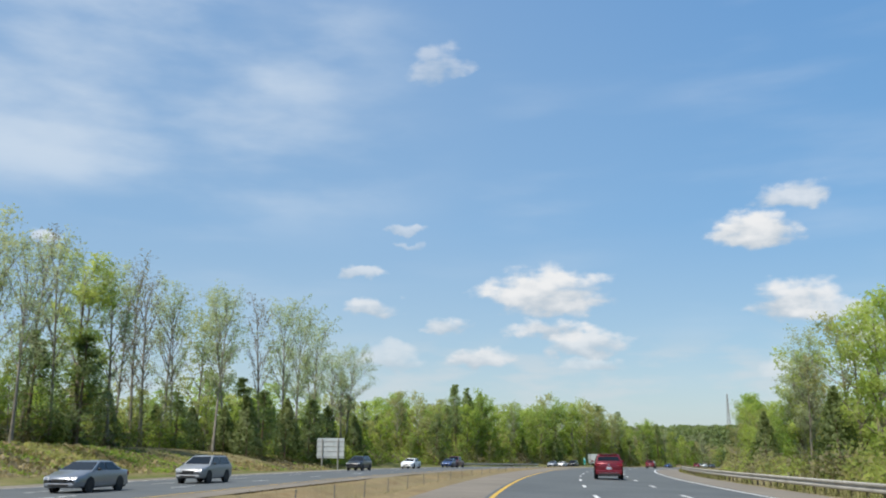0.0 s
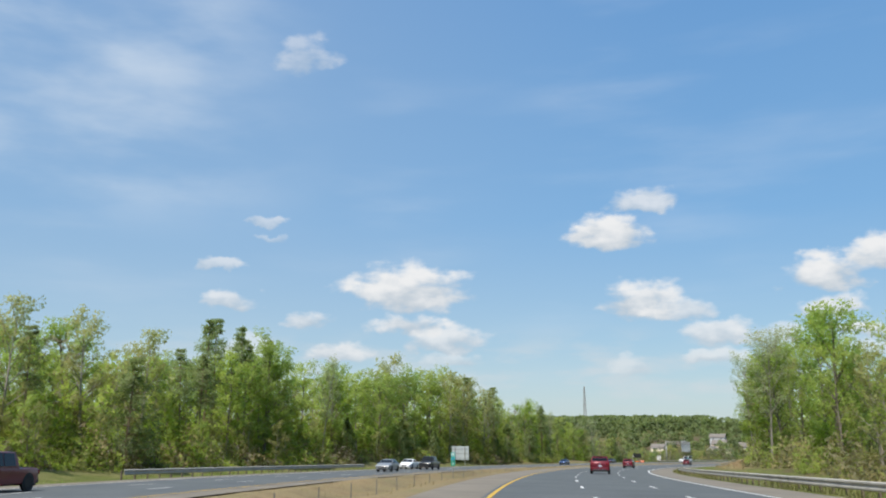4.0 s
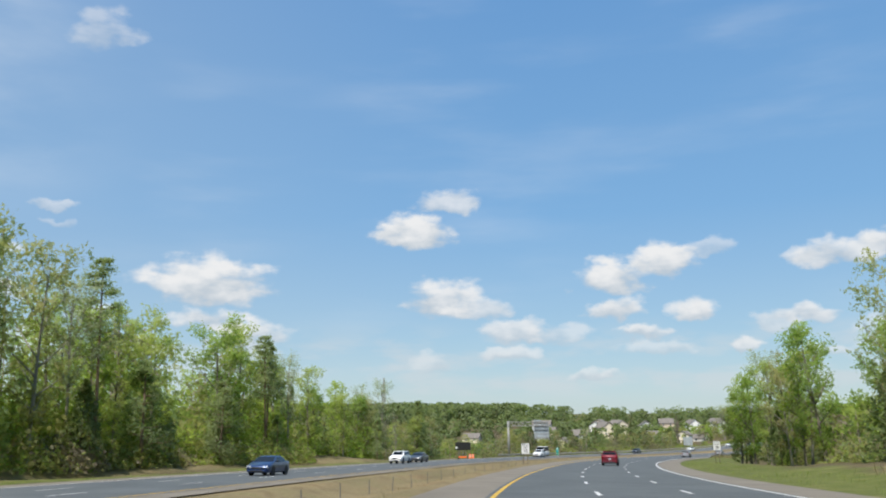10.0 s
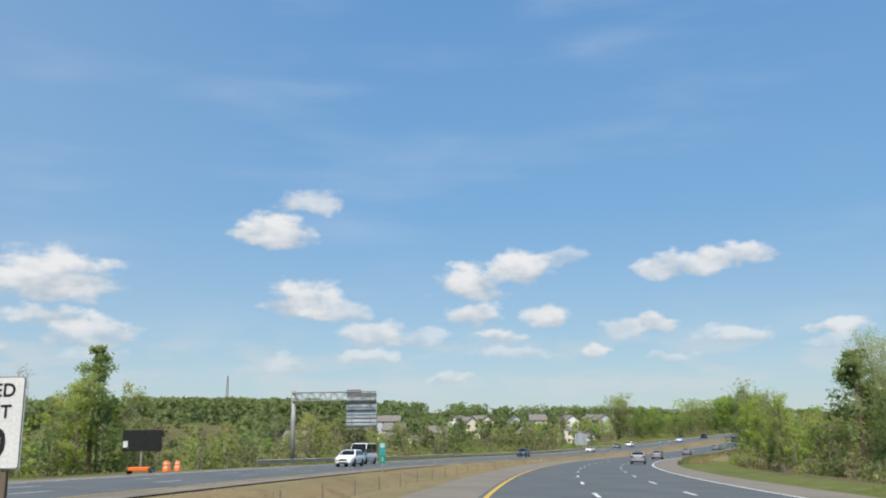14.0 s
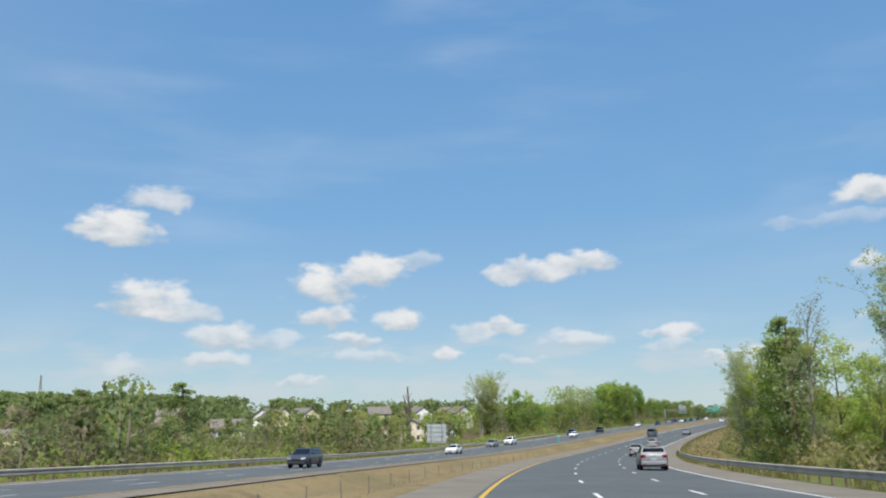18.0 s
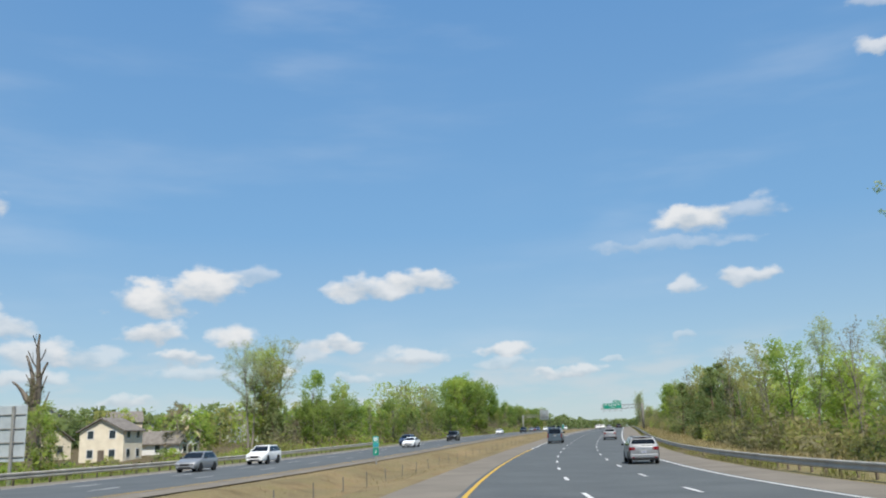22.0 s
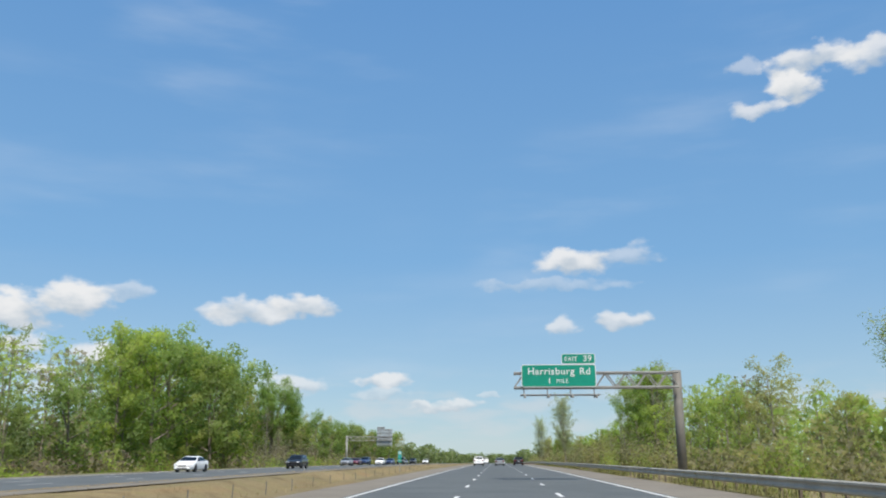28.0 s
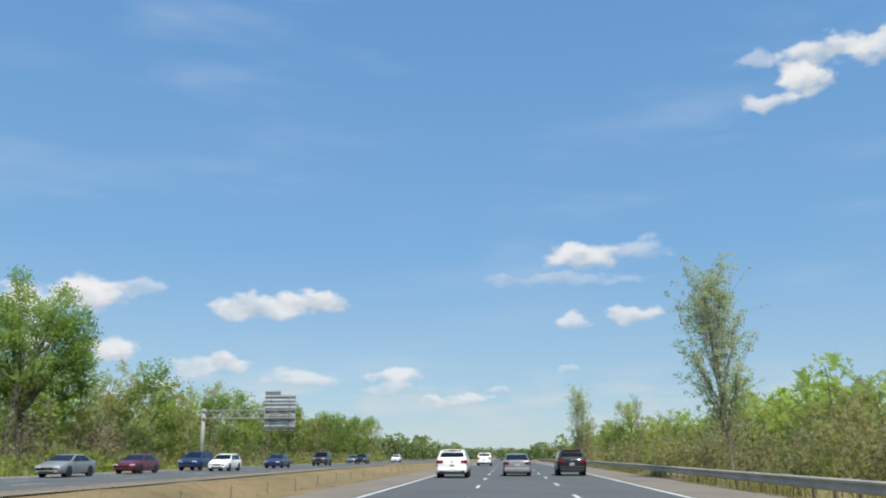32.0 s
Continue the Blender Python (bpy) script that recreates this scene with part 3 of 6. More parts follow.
def branchy(rng, height, spread, first, limbs, trunk_r, rise=0.55, forks=3, lean=0.04, stems=1, bushy=1.0):
    """Trunk and limbs as chains, and the twig ends where leaves sit."""
    chains, tips = [], []
    for st in range(stems):
        off = rng.normal(0, 0.35 * (stems > 1), 2)
        lean_v = rng.normal(0, lean, 2) + off * 0.12
        h = height * (1 if st == 0 else rng.uniform(0.75, 0.95))
        n = 7
        trunk = []
        for i in range(n):
            u = i / (n - 1)
            p = np.array([off[0] + lean_v[0] * h * u + 0.12 * math.sin(3 * u + st), off[1] + lean_v[1] * h * u + 0.12 * math.cos(4 * u), h * u - 0.15])
            trunk.append((p, trunk_r * (1.25 - 0.25 * min(1, u * 8)) * (1 - 0.9 * u) + 0.015))
        chains.append(trunk)
        for j in range(limbs):
            u = first + (0.97 - first) * (j + rng.uniform(0, 0.8)) / limbs
            k = u * (n - 1)
            i = min(int(k), n - 2)
            p0 = trunk[i][0] * (1 - k + i) + trunk[i + 1][0] * (k - i)
            r0 = trunk[i][1] * 0.5
            az = j * 2.4 + rng.uniform(-0.5, 0.5)
            prof = math.sin(math.pi * min(1, (1.02 - u) / (1.02 - first) * 0.82 + 0.12)) ** 0.7
            ln = spread * prof * rng.uniform(0.75, 1.2)
            el = rise + 0.5 * u + rng.uniform(-0.15, 0.15)
            dirv = np.array([math.cos(az) * math.cos(el), math.sin(az) * math.cos(el), math.sin(el)])
            limb = [(p0 + dirv * ln * q + np.array([0, 0, 0.12 * ln * q * q]), r0 * (1 - 0.8 * q) + 0.008) for q in (0, 0.35, 0.7, 1.0)]
            chains.append(limb)
            tips += [limb[2][0], limb[3][0]]
            for m in range(forks):
                q = rng.uniform(0.3, 0.95)
                b0 = p0 + dirv * ln * q
                tw = dirv + rng.normal(0, 0.55, 3)
                tw[2] += 0.25
                tw /= np.linalg.norm(tw)
                l2 = ln * rng.uniform(0.3, 0.55) + 0.3
                chains.append([(b0, r0 * 0.35 + 0.006), (b0 + tw * l2 * 0.5, r0 * 0.2 + 0.005), (b0 + tw * l2, 0.006)])
                tips += [b0 + tw * l2, b0 + tw * l2 * 0.6]
        tips.append(trunk[-1][0])
    return chains, np.array(tips)


def clumped(tips, rng, count, clump):
    """Points in rounded clumps round the twig ends, and the way out of each clump."""
    own = rng.uniform(0.65, 1.35, len(tips)) * clump
    k = rng.choice(len(tips), count, p=own ** 2 / np.sum(own ** 2))
    way = rng.normal(size=(count, 3))
    way /= np.linalg.norm(way, axis=1)[:, None]
    far = rng.uniform(0.05, 1, (count, 1)) ** 0.42 * rng.uniform(0.85, 1.12, (count, 1))
    return tips[k] + way * far * own[k][:, None] * np.array([1, 1, 0.78]), way


def broadleaf(rng, height, spread, first, limbs, count, size, clump, trunk_r=0.2, **kw):
    chains, tips = branchy(rng, height, spread, first, limbs, trunk_r, **kw)
    count = int(count * 0.86)
    pts, way = clumped(tips, rng, count, clump)
    return tubes(chains), leaves(pts, rng.uniform(0.65, 1.4, count) * size, rng), way


def old_oak(rng, height, reach, count, size):
    """A short stout trunk, limbs that arch out to a domed crown of close leaf clumps."""
    mid, tall = height * 0.6, height * 0.4
    fork = np.array([0.1, -0.1, height * 0.27])
    chains = [[(np.array([0.25 * (1 - u), 0.1 * u, height * 0.29 * u - 0.2]), 0.40 - 0.12 * u) for u in (0, 0.15, 0.5, 1.0)]]
    tips = []
    for j in range(46):
        z = 0.96 - 1.78 * (j + 0.5) / 46
        a, wide = j * 2.4 + rng.uniform(-0.3, 0.3), math.sqrt(max(0.0, 1 - z * z))
        out = rng.uniform(0.74, 0.98)
        end = np.array([reach * wide * math.cos(a) * out, reach * wide * math.sin(a) * out, mid + tall * z * out])
        bow = np.array([0, 0, 0.10 * height * wide * max(0.0, 0.6 - z)])
        limb = [(fork * (1 - q) + end * q + bow * math.sin(math.pi * q) + rng.normal(0, 0.12, 3) * (0 < q < 1), (0.20 if j % 5 == 0 else 0.10) * (1 - q) + 0.015) for q in (0, 0.25, 0.5, 0.75, 1.0)]
        chains.append(limb)
        tips += [end, end, limb[3][0]]
        for m in range(3):
            way = rng.normal(0, 0.8, 3) + (end - fork) / np.linalg.norm(end - fork)
            tip = limb[3][0] + way / np.linalg.norm(way) * rng.uniform(0.8, 1.7)
            chains.append([(limb[3][0], 0.035), (tip, 0.008)])
            tips.append(tip)
    pts, way = clumped(np.array(tips), rng, count, 0.92)
    return tubes(chains), leaves(pts, rng.uniform(0.6, 1.3, count) * size, rng), way


def pine(rng, height, bare, spread, count, size):
    chains = [[(np.array([0.1 * math.sin(2 * u), 0.1 * u, height * u - 0.15]), 0.17 * (1 - 0.85 * u) + 0.02) for u in np.linspace(0, 1, 7)]]
    pts = []
    tiers = 13
    for t in range(tiers):
        u = bare + (1 - bare) * (t + 0.3) / tiers
        w = spread * (1 - ((u - bare) / (1 - bare)) ** 1.6 * 0.85) * rng.uniform(0.7, 1.15)
        for b in range(rng.integers(3, 6)):
            az = rng.uniform(0, 6.28)
            e = rng.uniform(-0.05, 0.35)
            d = np.array([math.cos(az) * math.cos(e), math.sin(az) * math.cos(e), math.sin(e)])
            p0 = np.array([0.1 * math.sin(2 * u), 0.1 * u, height * u])
            ln = w * rng.uniform(0.6, 1.1)
            chains.append([(p0, 0.045), (p0 + d * ln * 0.6, 0.025), (p0 + d * ln + (0, 0, 0.1 * ln), 0.008)])
            m = int(count / tiers / 4)
            q = rng.uniform(0.3, 1.06, m) ** 0.8
            pts.append(p0 + d * ln * q[:, None] + rng.normal(0, 0.13 * w + 0.06, (m, 3)) * np.array([1, 1, 0.8]))
    pts = np.concatenate(pts)
    return tubes(chains), leaves(pts, rng.uniform(0.6, 1.2, len(pts)) * size, rng, -0.2, 0.35)


def cedar(rng, height, spread, count, size):
    chains = [[(np.array([0, 0, height * u - 0.1]), 0.12 * (1 - 0.9 * u) + 0.01) for u in (0, 0.4, 0.8, 1.0)]]
    u = rng.uniform(0.03, 1, count) ** 0.85
    az = rng.uniform(0, 6.28, count)
    lobes = 1 + 0.22 * np.sin(az * 3 + u * 9) + 0.15 * np.sin(az * 5 - u * 17)
    r = spread * (1 - u) ** 0.75 * lobes * np.sqrt(rng.uniform(0.35, 1, count)) * np.minimum(1, 0.45 + u * 5)
    pts = np.stack([r * np.cos(az), r * np.sin(az), height * u + rng.normal(0, 0.1, count)], 1)
    for i in range(16):
        a, h = i * 2.4, height * (0.1 + 0.8 * i / 16)
        d = np.array([math.cos(a), math.sin(a), 0.3]) * spread * (1 - h / height) * 0.8
        chains.append([(np.array([0, 0, h]), 0.03), (np.array([0, 0, h]) + d, 0.006)])
    return tubes(chains, 4), leaves(pts, rng.uniform(0.6, 1.3, count) * size, rng, -0.3, 0.5)


def shrub(rng, height, spread, count, size, stems=9):
    chains, tips = [], []
    for i in range(stems):
        az, e = rng.uniform(0, 6.28), rng.uniform(0.6, 1.4)
        d = np.array([math.cos(az) * math.cos(e) * spread / height * 1.3, math.sin(az) * math.cos(e) * spread / height * 1.3, math.sin(e)])
        p = np.array([rng.normal(0, 0.25), rng.normal(0, 0.25), -0.1])
        ln = height * rng.uniform(0.7, 1.05)
        chains.append([(p, 0.03), (p + d * ln * 0.5, 0.02), (p + d * ln, 0.005)])
        for q in (0.35, 0.55, 0.75, 0.95):
            tips.append(p + d * ln * q)
            tw = d + rng.normal(0, 0.5, 3)
            chains.append([(p + d * ln * q, 0.01), (p + d * ln * q + tw * ln * 0.25, 0.004)])
            tips.append(p + d * ln * q + tw * ln * 0.25)
    tips = np.array(tips)
    pts = tips[rng.integers(0, len(tips), count)] + rng.normal(0, 0.16 * spread, (count, 3))
    pts[:, 2] = np.abs(pts[:, 2])
    return tubes(chains, 3), leaves(pts, rng.uniform(0.5, 1.3, count) * size, rng)


def turned(v, n):
    """Leaves wound so that their faces look the way they are shaded."""
    q = np.asarray(v).reshape(-1, 3, 3).copy()
    away = np.einsum("ij,ij->i", np.cross(q[:, 1] - q[:, 0], q[:, 2] - q[:, 0]), n) < 0
    q[away] = q[away][:, [0, 2, 1]]
    return q.reshape(-1, 3)


def crown_normals(pts, low, high, rng, spread=0.2):
    """Shading normals outwards and up, as a crown catches light."""
    n = pts - np.stack([0 * pts[:, 0], 0 * pts[:, 0], np.clip(pts[:, 2], low, high)], 1)
    n /= np.linalg.norm(n, axis=1)[:, None] + 1e-6
    n = n * 0.75 + np.array([0, 0, 0.45]) + rng.normal(0, spread, n.shape)
    return n / np.linalg.norm(n, axis=1)[:, None]


STOCK = {}


def grown(kind, made, bark, foliage, name, label, category="tree"):
    """Keeps one grown tree out of sight of the copies' list: its two meshes."""
    (tv, tf), (lv, lf) = made[:2]
    top = np.max(lv[:, 2])
    n = crown_normals(lv.reshape(-1, 3, 3).mean(1), top * 0.3, top * 0.7, np.random.default_rng(len(lv)))
    if len(made) > 2:
        n = n * 0.8 + made[2] * 0.6
        n /= np.linalg.norm(n, axis=1)[:, None] + 1e-6
    t, c = raw("trunk", tv, tf, True), raw("crown", turned(lv, n), lf)
    c.normals_split_custom_set_from_vertices(np.repeat(n, 3, axis=0).tolist())
    t.materials.append(bark)
    c.materials.append(foliage)
    STOCK.setdefault(kind, []).append((t, c, name, label, category))


def plant(kind, s, l, rng, scale=1.0, group="", which=None, label=""):
    t, c, name, lab, cat = STOCK[kind][rng.integers(len(STOCK[kind])) if which is None else which]
    x, y, z = spot(s, l, -0.1)
    m = Matrix.LocRotScale((x, y, z), Euler((rng.normal(0, 0.02), rng.normal(0, 0.02), rng.uniform(0, 6.28))),
                           (scale * rng.uniform(0.9, 1.12), scale * rng.uniform(0.9, 1.12), scale))
    ob = empty(name, m, label or lab, cat, group)
    part("trunk", t, None, ob)
    part("crown", c, None, ob)
    return ob


rng = np.random.default_rng(11)
for k in range(4):
    grown("spring", broadleaf(rng, 15, 3.5, 0.14, 15, 3200, 0.43, 0.95, 0.19), BARK, LEAF_SPRING, "tree", "slender tree in fresh yellow-green spring leaf")
for k in range(3):
    grown("green", broadleaf(rng, 14, 4.0, 0.13, 15, 3400, 0.45, 1.05, 0.22), BARK, LEAF_GREEN, "tree", "broadleaf tree in full green leaf")
for k in range(3):
    grown("olive", broadleaf(rng, 14, 3.5, 0.16, 16, 2300, 0.40, 0.85, 0.18, forks=3), BARK_PALE, LEAF_OLIVE, "budding_tree", "budding tree with thin olive-brown foliage")
for k in range(3):
    grown("tall", broadleaf(rng, 21, 6.0, 0.38, 16, 3400, 0.36, 0.9, 0.24, forks=6, rise=0.75), BARK_PALE, LEAF_PALE, "slender_tree", "tall thin tree with sparse pale young leaves")
for k in range(2):
    grown("bare", broadleaf(rng, 17, 3.4, 0.32, 18, 900, 0.25, 0.7, 0.17, forks=6, rise=0.8), BARK_PALE, TWIGS, "bare_tree", "nearly bare tree with grey twigs and buds")
for k in range(2):
    grown("poplar", broadleaf(rng, 16, 7.4, 0.20, 28, 15000, 0.27, 0.55, 0.13, forks=5, rise=0.95, stems=2, lean=0.01), BARK_PALE, LEAF_PALE, "poplar_tree", "upright multi-stemmed tree with small pale leaves")
for k in range(3):
    grown("dome", broadleaf(rng, 10, 4.4, 0.06, 13, 4000, 0.42, 1.15, 0.2, rise=0.4), BARK, LEAF_DOME, "tree", "rounded tree in dense dark green leaf to the ground")
for k in range(2):
    grown("pine", pine(rng, 17, 0.48, 3.0, 3600, 0.45), BARK_PINE, NEEDLE, "pine_tree", "tall dark pine with bare lower trunk")
for k in range(2):
    grown("young_pine", pine(rng, 9, 0.04, 3.3, 5600, 0.39), BARK_PINE, NEEDLE, "pine_tree", "bushy dark green pine branching near the ground")
for k in range(2):
    grown("cedar", cedar(rng, 7, 2.3, 2000, 0.46), BARK_PINE, CEDAR, "cedar_tree", "dense conical dark evergreen cedar")
for k in range(3):
    grown("bush", shrub(rng, 2.6, 1.9, 900, 0.26), BARK, (LEAF_SPRING, LEAF_OLIVE, LEAF_GREEN)[k], "bush", "leafy green roadside bush", "bush")
for k in range(2):
    grown("thicket", shrub(rng, 4.2, 2.4, 1300, 0.24, 16), BARK_PALE, TWIGS, "bush", "tangled grey-brown thicket coming into bud", "bush")
_oak_rng = np.random.default_rng(5)
for k in range(2):
    grown("spread", broadleaf(_oak_rng, 20, 6.6, 0.42, 16, 9500, 0.27, 0.85, 0.26, forks=5, rise=0.5, stems=2), BARK_PALE, (LEAF_PALE, LEAF_OLIVE)[k], "spreading_tree", "tall spreading tree with thin pale spring foliage")
grown("oak", old_oak(_oak_rng, 15, 4.7, 25000, 0.27), BARK, LEAF_OAK, "oak_tree", "broad old oak in full dark green leaf")


KIND_HEIGHT = {"spring": 15, "green": 14, "olive": 14, "tall": 21, "bare": 17, "poplar": 16, "pine": 17, "young_pine": 9, "cedar": 7, "bush": 2.6, "thicket": 4.2, "oak": 15, "dome": 10.5, "spread": 20}

STOCK_TOP = {kind: 0.96 * float(np.mean([max(v.co.z for v in t[1].vertices) for t in made])) for kind, made in STOCK.items()}


def row(s0, s1, l, step, mix, low, high, seed, group, wander=2.0):
    """A row of mixed trees along a stretch of the wood's edge."""
    r = np.random.default_rng(seed)
    kinds, odds = [m[0] for m in mix], np.array([m[1] for m in mix], float)
    for s in np.arange(s0, s1, step):
        kind = r.choice(kinds, p=odds / odds.sum())
        base = KIND_HEIGHT[kind]
        sc = r.uniform(low, high) / STOCK_TOP[kind] if base > 10 else r.uniform(0.75, 1.35)
        plant(kind, s + r.uniform(-0.4, 0.4) * step, l + r.uniform(-1, 1) * wander, r, sc, group)


def wood_mass(name, stretches, seed, label, kinds=(1, 1, 1, 2, 2, 3, 3, 4, 5), calm=0.26, wide=1.0):
    """Trees further in, that nobody could count: trunks and leaf sprays in one mesh."""
    r = np.random.default_rng(seed)
    mats = [BARK, LEAF_SPRING, LEAF_GREEN, LEAF_OLIVE, NEEDLE, TWIGS, FAR_LEAF, FAR_DARK]
    V, Fc, Mi, N, base = [], [], [], [], 0
    for s0, s1, l0, l1, gap, low, high, count, size in stretches:
        n = max(1, int((s1 - s0) * abs(l1 - l0) / gap ** 2))
        for s, l in zip(r.uniform(s0, s1, n), r.uniform(min(l0, l1), max(l0, l1), n)):
            x, y, z = spot(s, l, -0.3)
            count_now = int(count * 1.1)
            h = r.uniform(low, high)
            w = (h * r.uniform(0.2, 0.3) + 0.6) * wide
            v, f = tubes([[(np.array([0, 0, 0.0]), 0.16), (np.array([0.2, 0.1, h * 0.5]), 0.1), (np.array([0.1, 0.3, h * 0.95]), 0.02)]], 4)
            m = [0] * len(f)
            u = r.uniform(0.0, 1, count_now) ** 0.8
            a = r.uniform(0, 6.28, count_now)
            lob = 1 + 0.3 * np.sin(3 * a + 7 * u + r.uniform(0, 6)) + 0.2 * np.sin(5 * a - 13 * u)
            rad = w * np.sin(np.pi * np.clip(0.12 + 0.84 * u, 0, 1)) ** 0.6 * lob * np.sqrt(r.uniform(0.15, 1, count_now))
            pts = np.stack([rad * np.cos(a), rad * np.sin(a), h * (0.08 + 0.95 * u)], 1)
            lv, lf = leaves(pts, r.uniform(0.6, 1.3, count_now) * size * 1.25, r)
            k = int(r.choice(kinds))
            out = crown_normals(pts, h * 0.35, h * 0.7, r, calm)
            lv = turned(lv, out)
            V.append(np.asarray(v) + (x, y, z))
            V.append(lv + (x, y, z))
            Fc += [tuple(i + base for i in q) for q in f] + [tuple(i + base + len(v) for i in q) for q in lf]
            Mi += m + [k] * len(lf)
            N.append(np.tile([[0, 0, 1.0]], (len(v), 1)))
            N.append(np.repeat(out, 3, axis=0))
            base += len(v) + len(lv)
    me = raw(name, np.concatenate(V), Fc)
    for mt in mats:
        me.materials.append(mt)
    me.polygons.foreach_set("material_index", Mi)
    N = np.concatenate(N)
    me.normals_split_custom_set_from_vertices((N / np.linalg.norm(N, axis=1)[:, None]).tolist())
    return tagged(new(name, me), label, "woods", kind="stuff")


def undergrowth(name, stretches, seed, label, fine=1.6):
    """A tangle of leaf sprays and twigs along the foot of the woods."""
    r = np.random.default_rng(seed)
    mats = [LEAF_SPRING, LEAF_OLIVE, TWIGS, LEAF_GREEN, STRAW_M, NEEDLE]
    P, Sz, K = [], [], []
    for s0, s1, l, deep, tall, per_m, odds in stretches:
        odds = tuple(odds) + (0,) * (6 - len(odds))
        n = int((s1 - s0) * per_m * fine)
        s = r.uniform(s0, s1, n)
        clump = np.sin(s * 0.35 + seed) * 0.5 + np.sin(s * 0.13) * 0.5
        ll = l + deep * r.uniform(-0.5, 0.5, n) + clump * 0.8
        hump = 0.55 + 0.4 * clump + 0.3 * np.sin(s * 0.83 + 2 * np.sin(s * 0.31)) + 0.2 * np.sin(s * 2.1)
        hh = tall * np.maximum(hump, 0.12) * (1 - (2 * (ll - l) / (deep + 2)) ** 2 * 0.5) * r.uniform(0, 1, n) ** 1.1
        x, y, z = plan(s, ll)
        z = z + land(s, ll) + np.maximum(hh, 0.05)
        P.append(np.stack([x, y, z], 1))
        Sz.append(r.uniform(0.22, 0.56, n) * (2.2 / fine) ** 0.5 * min(1.0, (90 / per_m) ** 0.5) ** (fine > 2) * (1 + 0.12 * max(0, tall - 3.5)))
        region = np.floor(s / 4.5 + 3 * np.sin(s * 0.2)).astype(int)
        pick = r.choice(6, 4000, p=np.array(odds, float) / sum(odds))
        K.append(np.where(r.random(n) < 0.7, pick[region % 4000], r.choice(6, n, p=np.array(odds, float) / sum(odds))))
    P, Sz, K = np.concatenate(P), np.concatenate(Sz), np.concatenate(K)
    v, f = leaves(P, Sz, r, 0, 0.7)
    N = np.array([0, 0, 0.7]) + r.normal(0, 0.35, P.shape)
    N /= np.linalg.norm(N, axis=1)[:, None]
    me = raw(name, turned(v, N), f)
    for mt in mats:
        me.materials.append(mt)
    me.polygons.foreach_set("material_index", K.astype(int).tolist())
    me.normals_split_custom_set_from_vertices(np.repeat(N, 3, axis=0).tolist())
    return tagged(new(name, me), label, "undergrowth", kind="stuff")


MIX_SPRING = [("spring", 5), ("green", 2.4), ("olive", 2), ("tall", 0.8), ("pine", 1.5), ("cedar", 0.8)]
MIX_TALL = [("tall", 4.5), ("bare", 2.2), ("spring", 0.8), ("cedar", 1.0), ("olive", 0.7)]
MIX_RIGHT = [("olive", 3), ("spring", 3), ("green", 2), ("bare", 0.8), ("cedar", 0.9), ("tall", 0.6)]
MIX_BROWN = [("olive", 4.5), ("bare", 2.2), ("spring", 1.2), ("green", 1.2), ("young_pine", 1.0), ("tall", 0.7), ("thicket", 1.0)]
MIX_DOME = [("dome", 4), ("olive", 2.2), ("bare", 1.2), ("green", 1.2), ("cedar", 1.0), ("thicket", 2.0)]
MIX_LOW = [("olive", 3), ("green", 2), ("cedar", 3), ("spring", 2), ("young_pine", 1)]
LEFT_W, RIGHT_W = "trees at the wood's edge by the oncoming road", "trees at the wood's edge by the guardrail"
# left of the oncoming road
row(2, 80, -52, 6.5, MIX_TALL, 17, 21, 1, LEFT_W, 4)
row(80, 122, -52, 6.0, MIX_TALL, 20, 24, 71, LEFT_W, 4)
row(0, 124, -51, 3.6, [("cedar", 1.4), ("young_pine", 1.4), ("olive", 1.6), ("spring", 1.6)], 5, 9, 51, LEFT_W, 2)
row(30, 122, -55.5, 5.6, [("tall", 4), ("bare", 1.6), ("olive", 0.8)], 21, 26, 21, LEFT_W, 3)
row(118, 150, -49, 5.4, MIX_TALL, 24, 28, 2, LEFT_W, 3)
row(150, 160, -49.5, 4.0, [("spread", 3), ("tall", 1)], 19, 22, 72, LEFT_W, 2)
row(112, 160, -45, 5.0, [("cedar", 2), ("young_pine", 2), ("olive", 1.2)], 5, 8, 61, LEFT_W, 1.5)
for s0, s1, low_, high_, seed_ in ((160, 182, 7, 9, 52), (182, 240, 12, 16, 62), (240, 300, 15, 19, 63), (300, 365, 18, 22.5, 64), (365, 405, 15, 19, 65), (405, 422, 15, 18, 66), (422, 447, 12, 15.5, 67)):
    row(s0, s1, -47.5, 6.2, MIX_SPRING, low_, high_, seed_, LEFT_W, 2.5)
    row(s0, s1, -54, 11.0, MIX_SPRING, low_ + 1, high_ + 1.5, seed_ + 20, LEFT_W, 3)
    row(s0, s1, -44.6, 9.0, [("cedar", 0.8), ("olive", 2), ("green", 1.4), ("spring", 1.4), ("young_pine", 2.4)], 4, 7, seed_ + 40, LEFT_W, 1.2)
row(447, 500, -53, 6.0, [("olive", 3), ("bare", 2), ("spring", 3), ("cedar", 2)], 9.5, 13, 53, LEFT_W, 5)
row(495, 655, -42, 7.5, [("olive", 3.0), ("dome", 1.4), ("cedar", 1.6), ("thicket", 3.5), ("young_pine", 1.6), ("bare", 1.6)], 6.0, 8.6, 4, "valley trees", 6)
row(650, 688, -44, 7.0, MIX_LOW, 4.72, 7.08, 15, LEFT_W, 4)
row(759, 800, -47, 5.5, MIX_DOME, 7, 10, 5, LEFT_W, 4)
row(800, 885, -42, 6.0, MIX_DOME, 7.5, 10.8, 6, LEFT_W, 3)
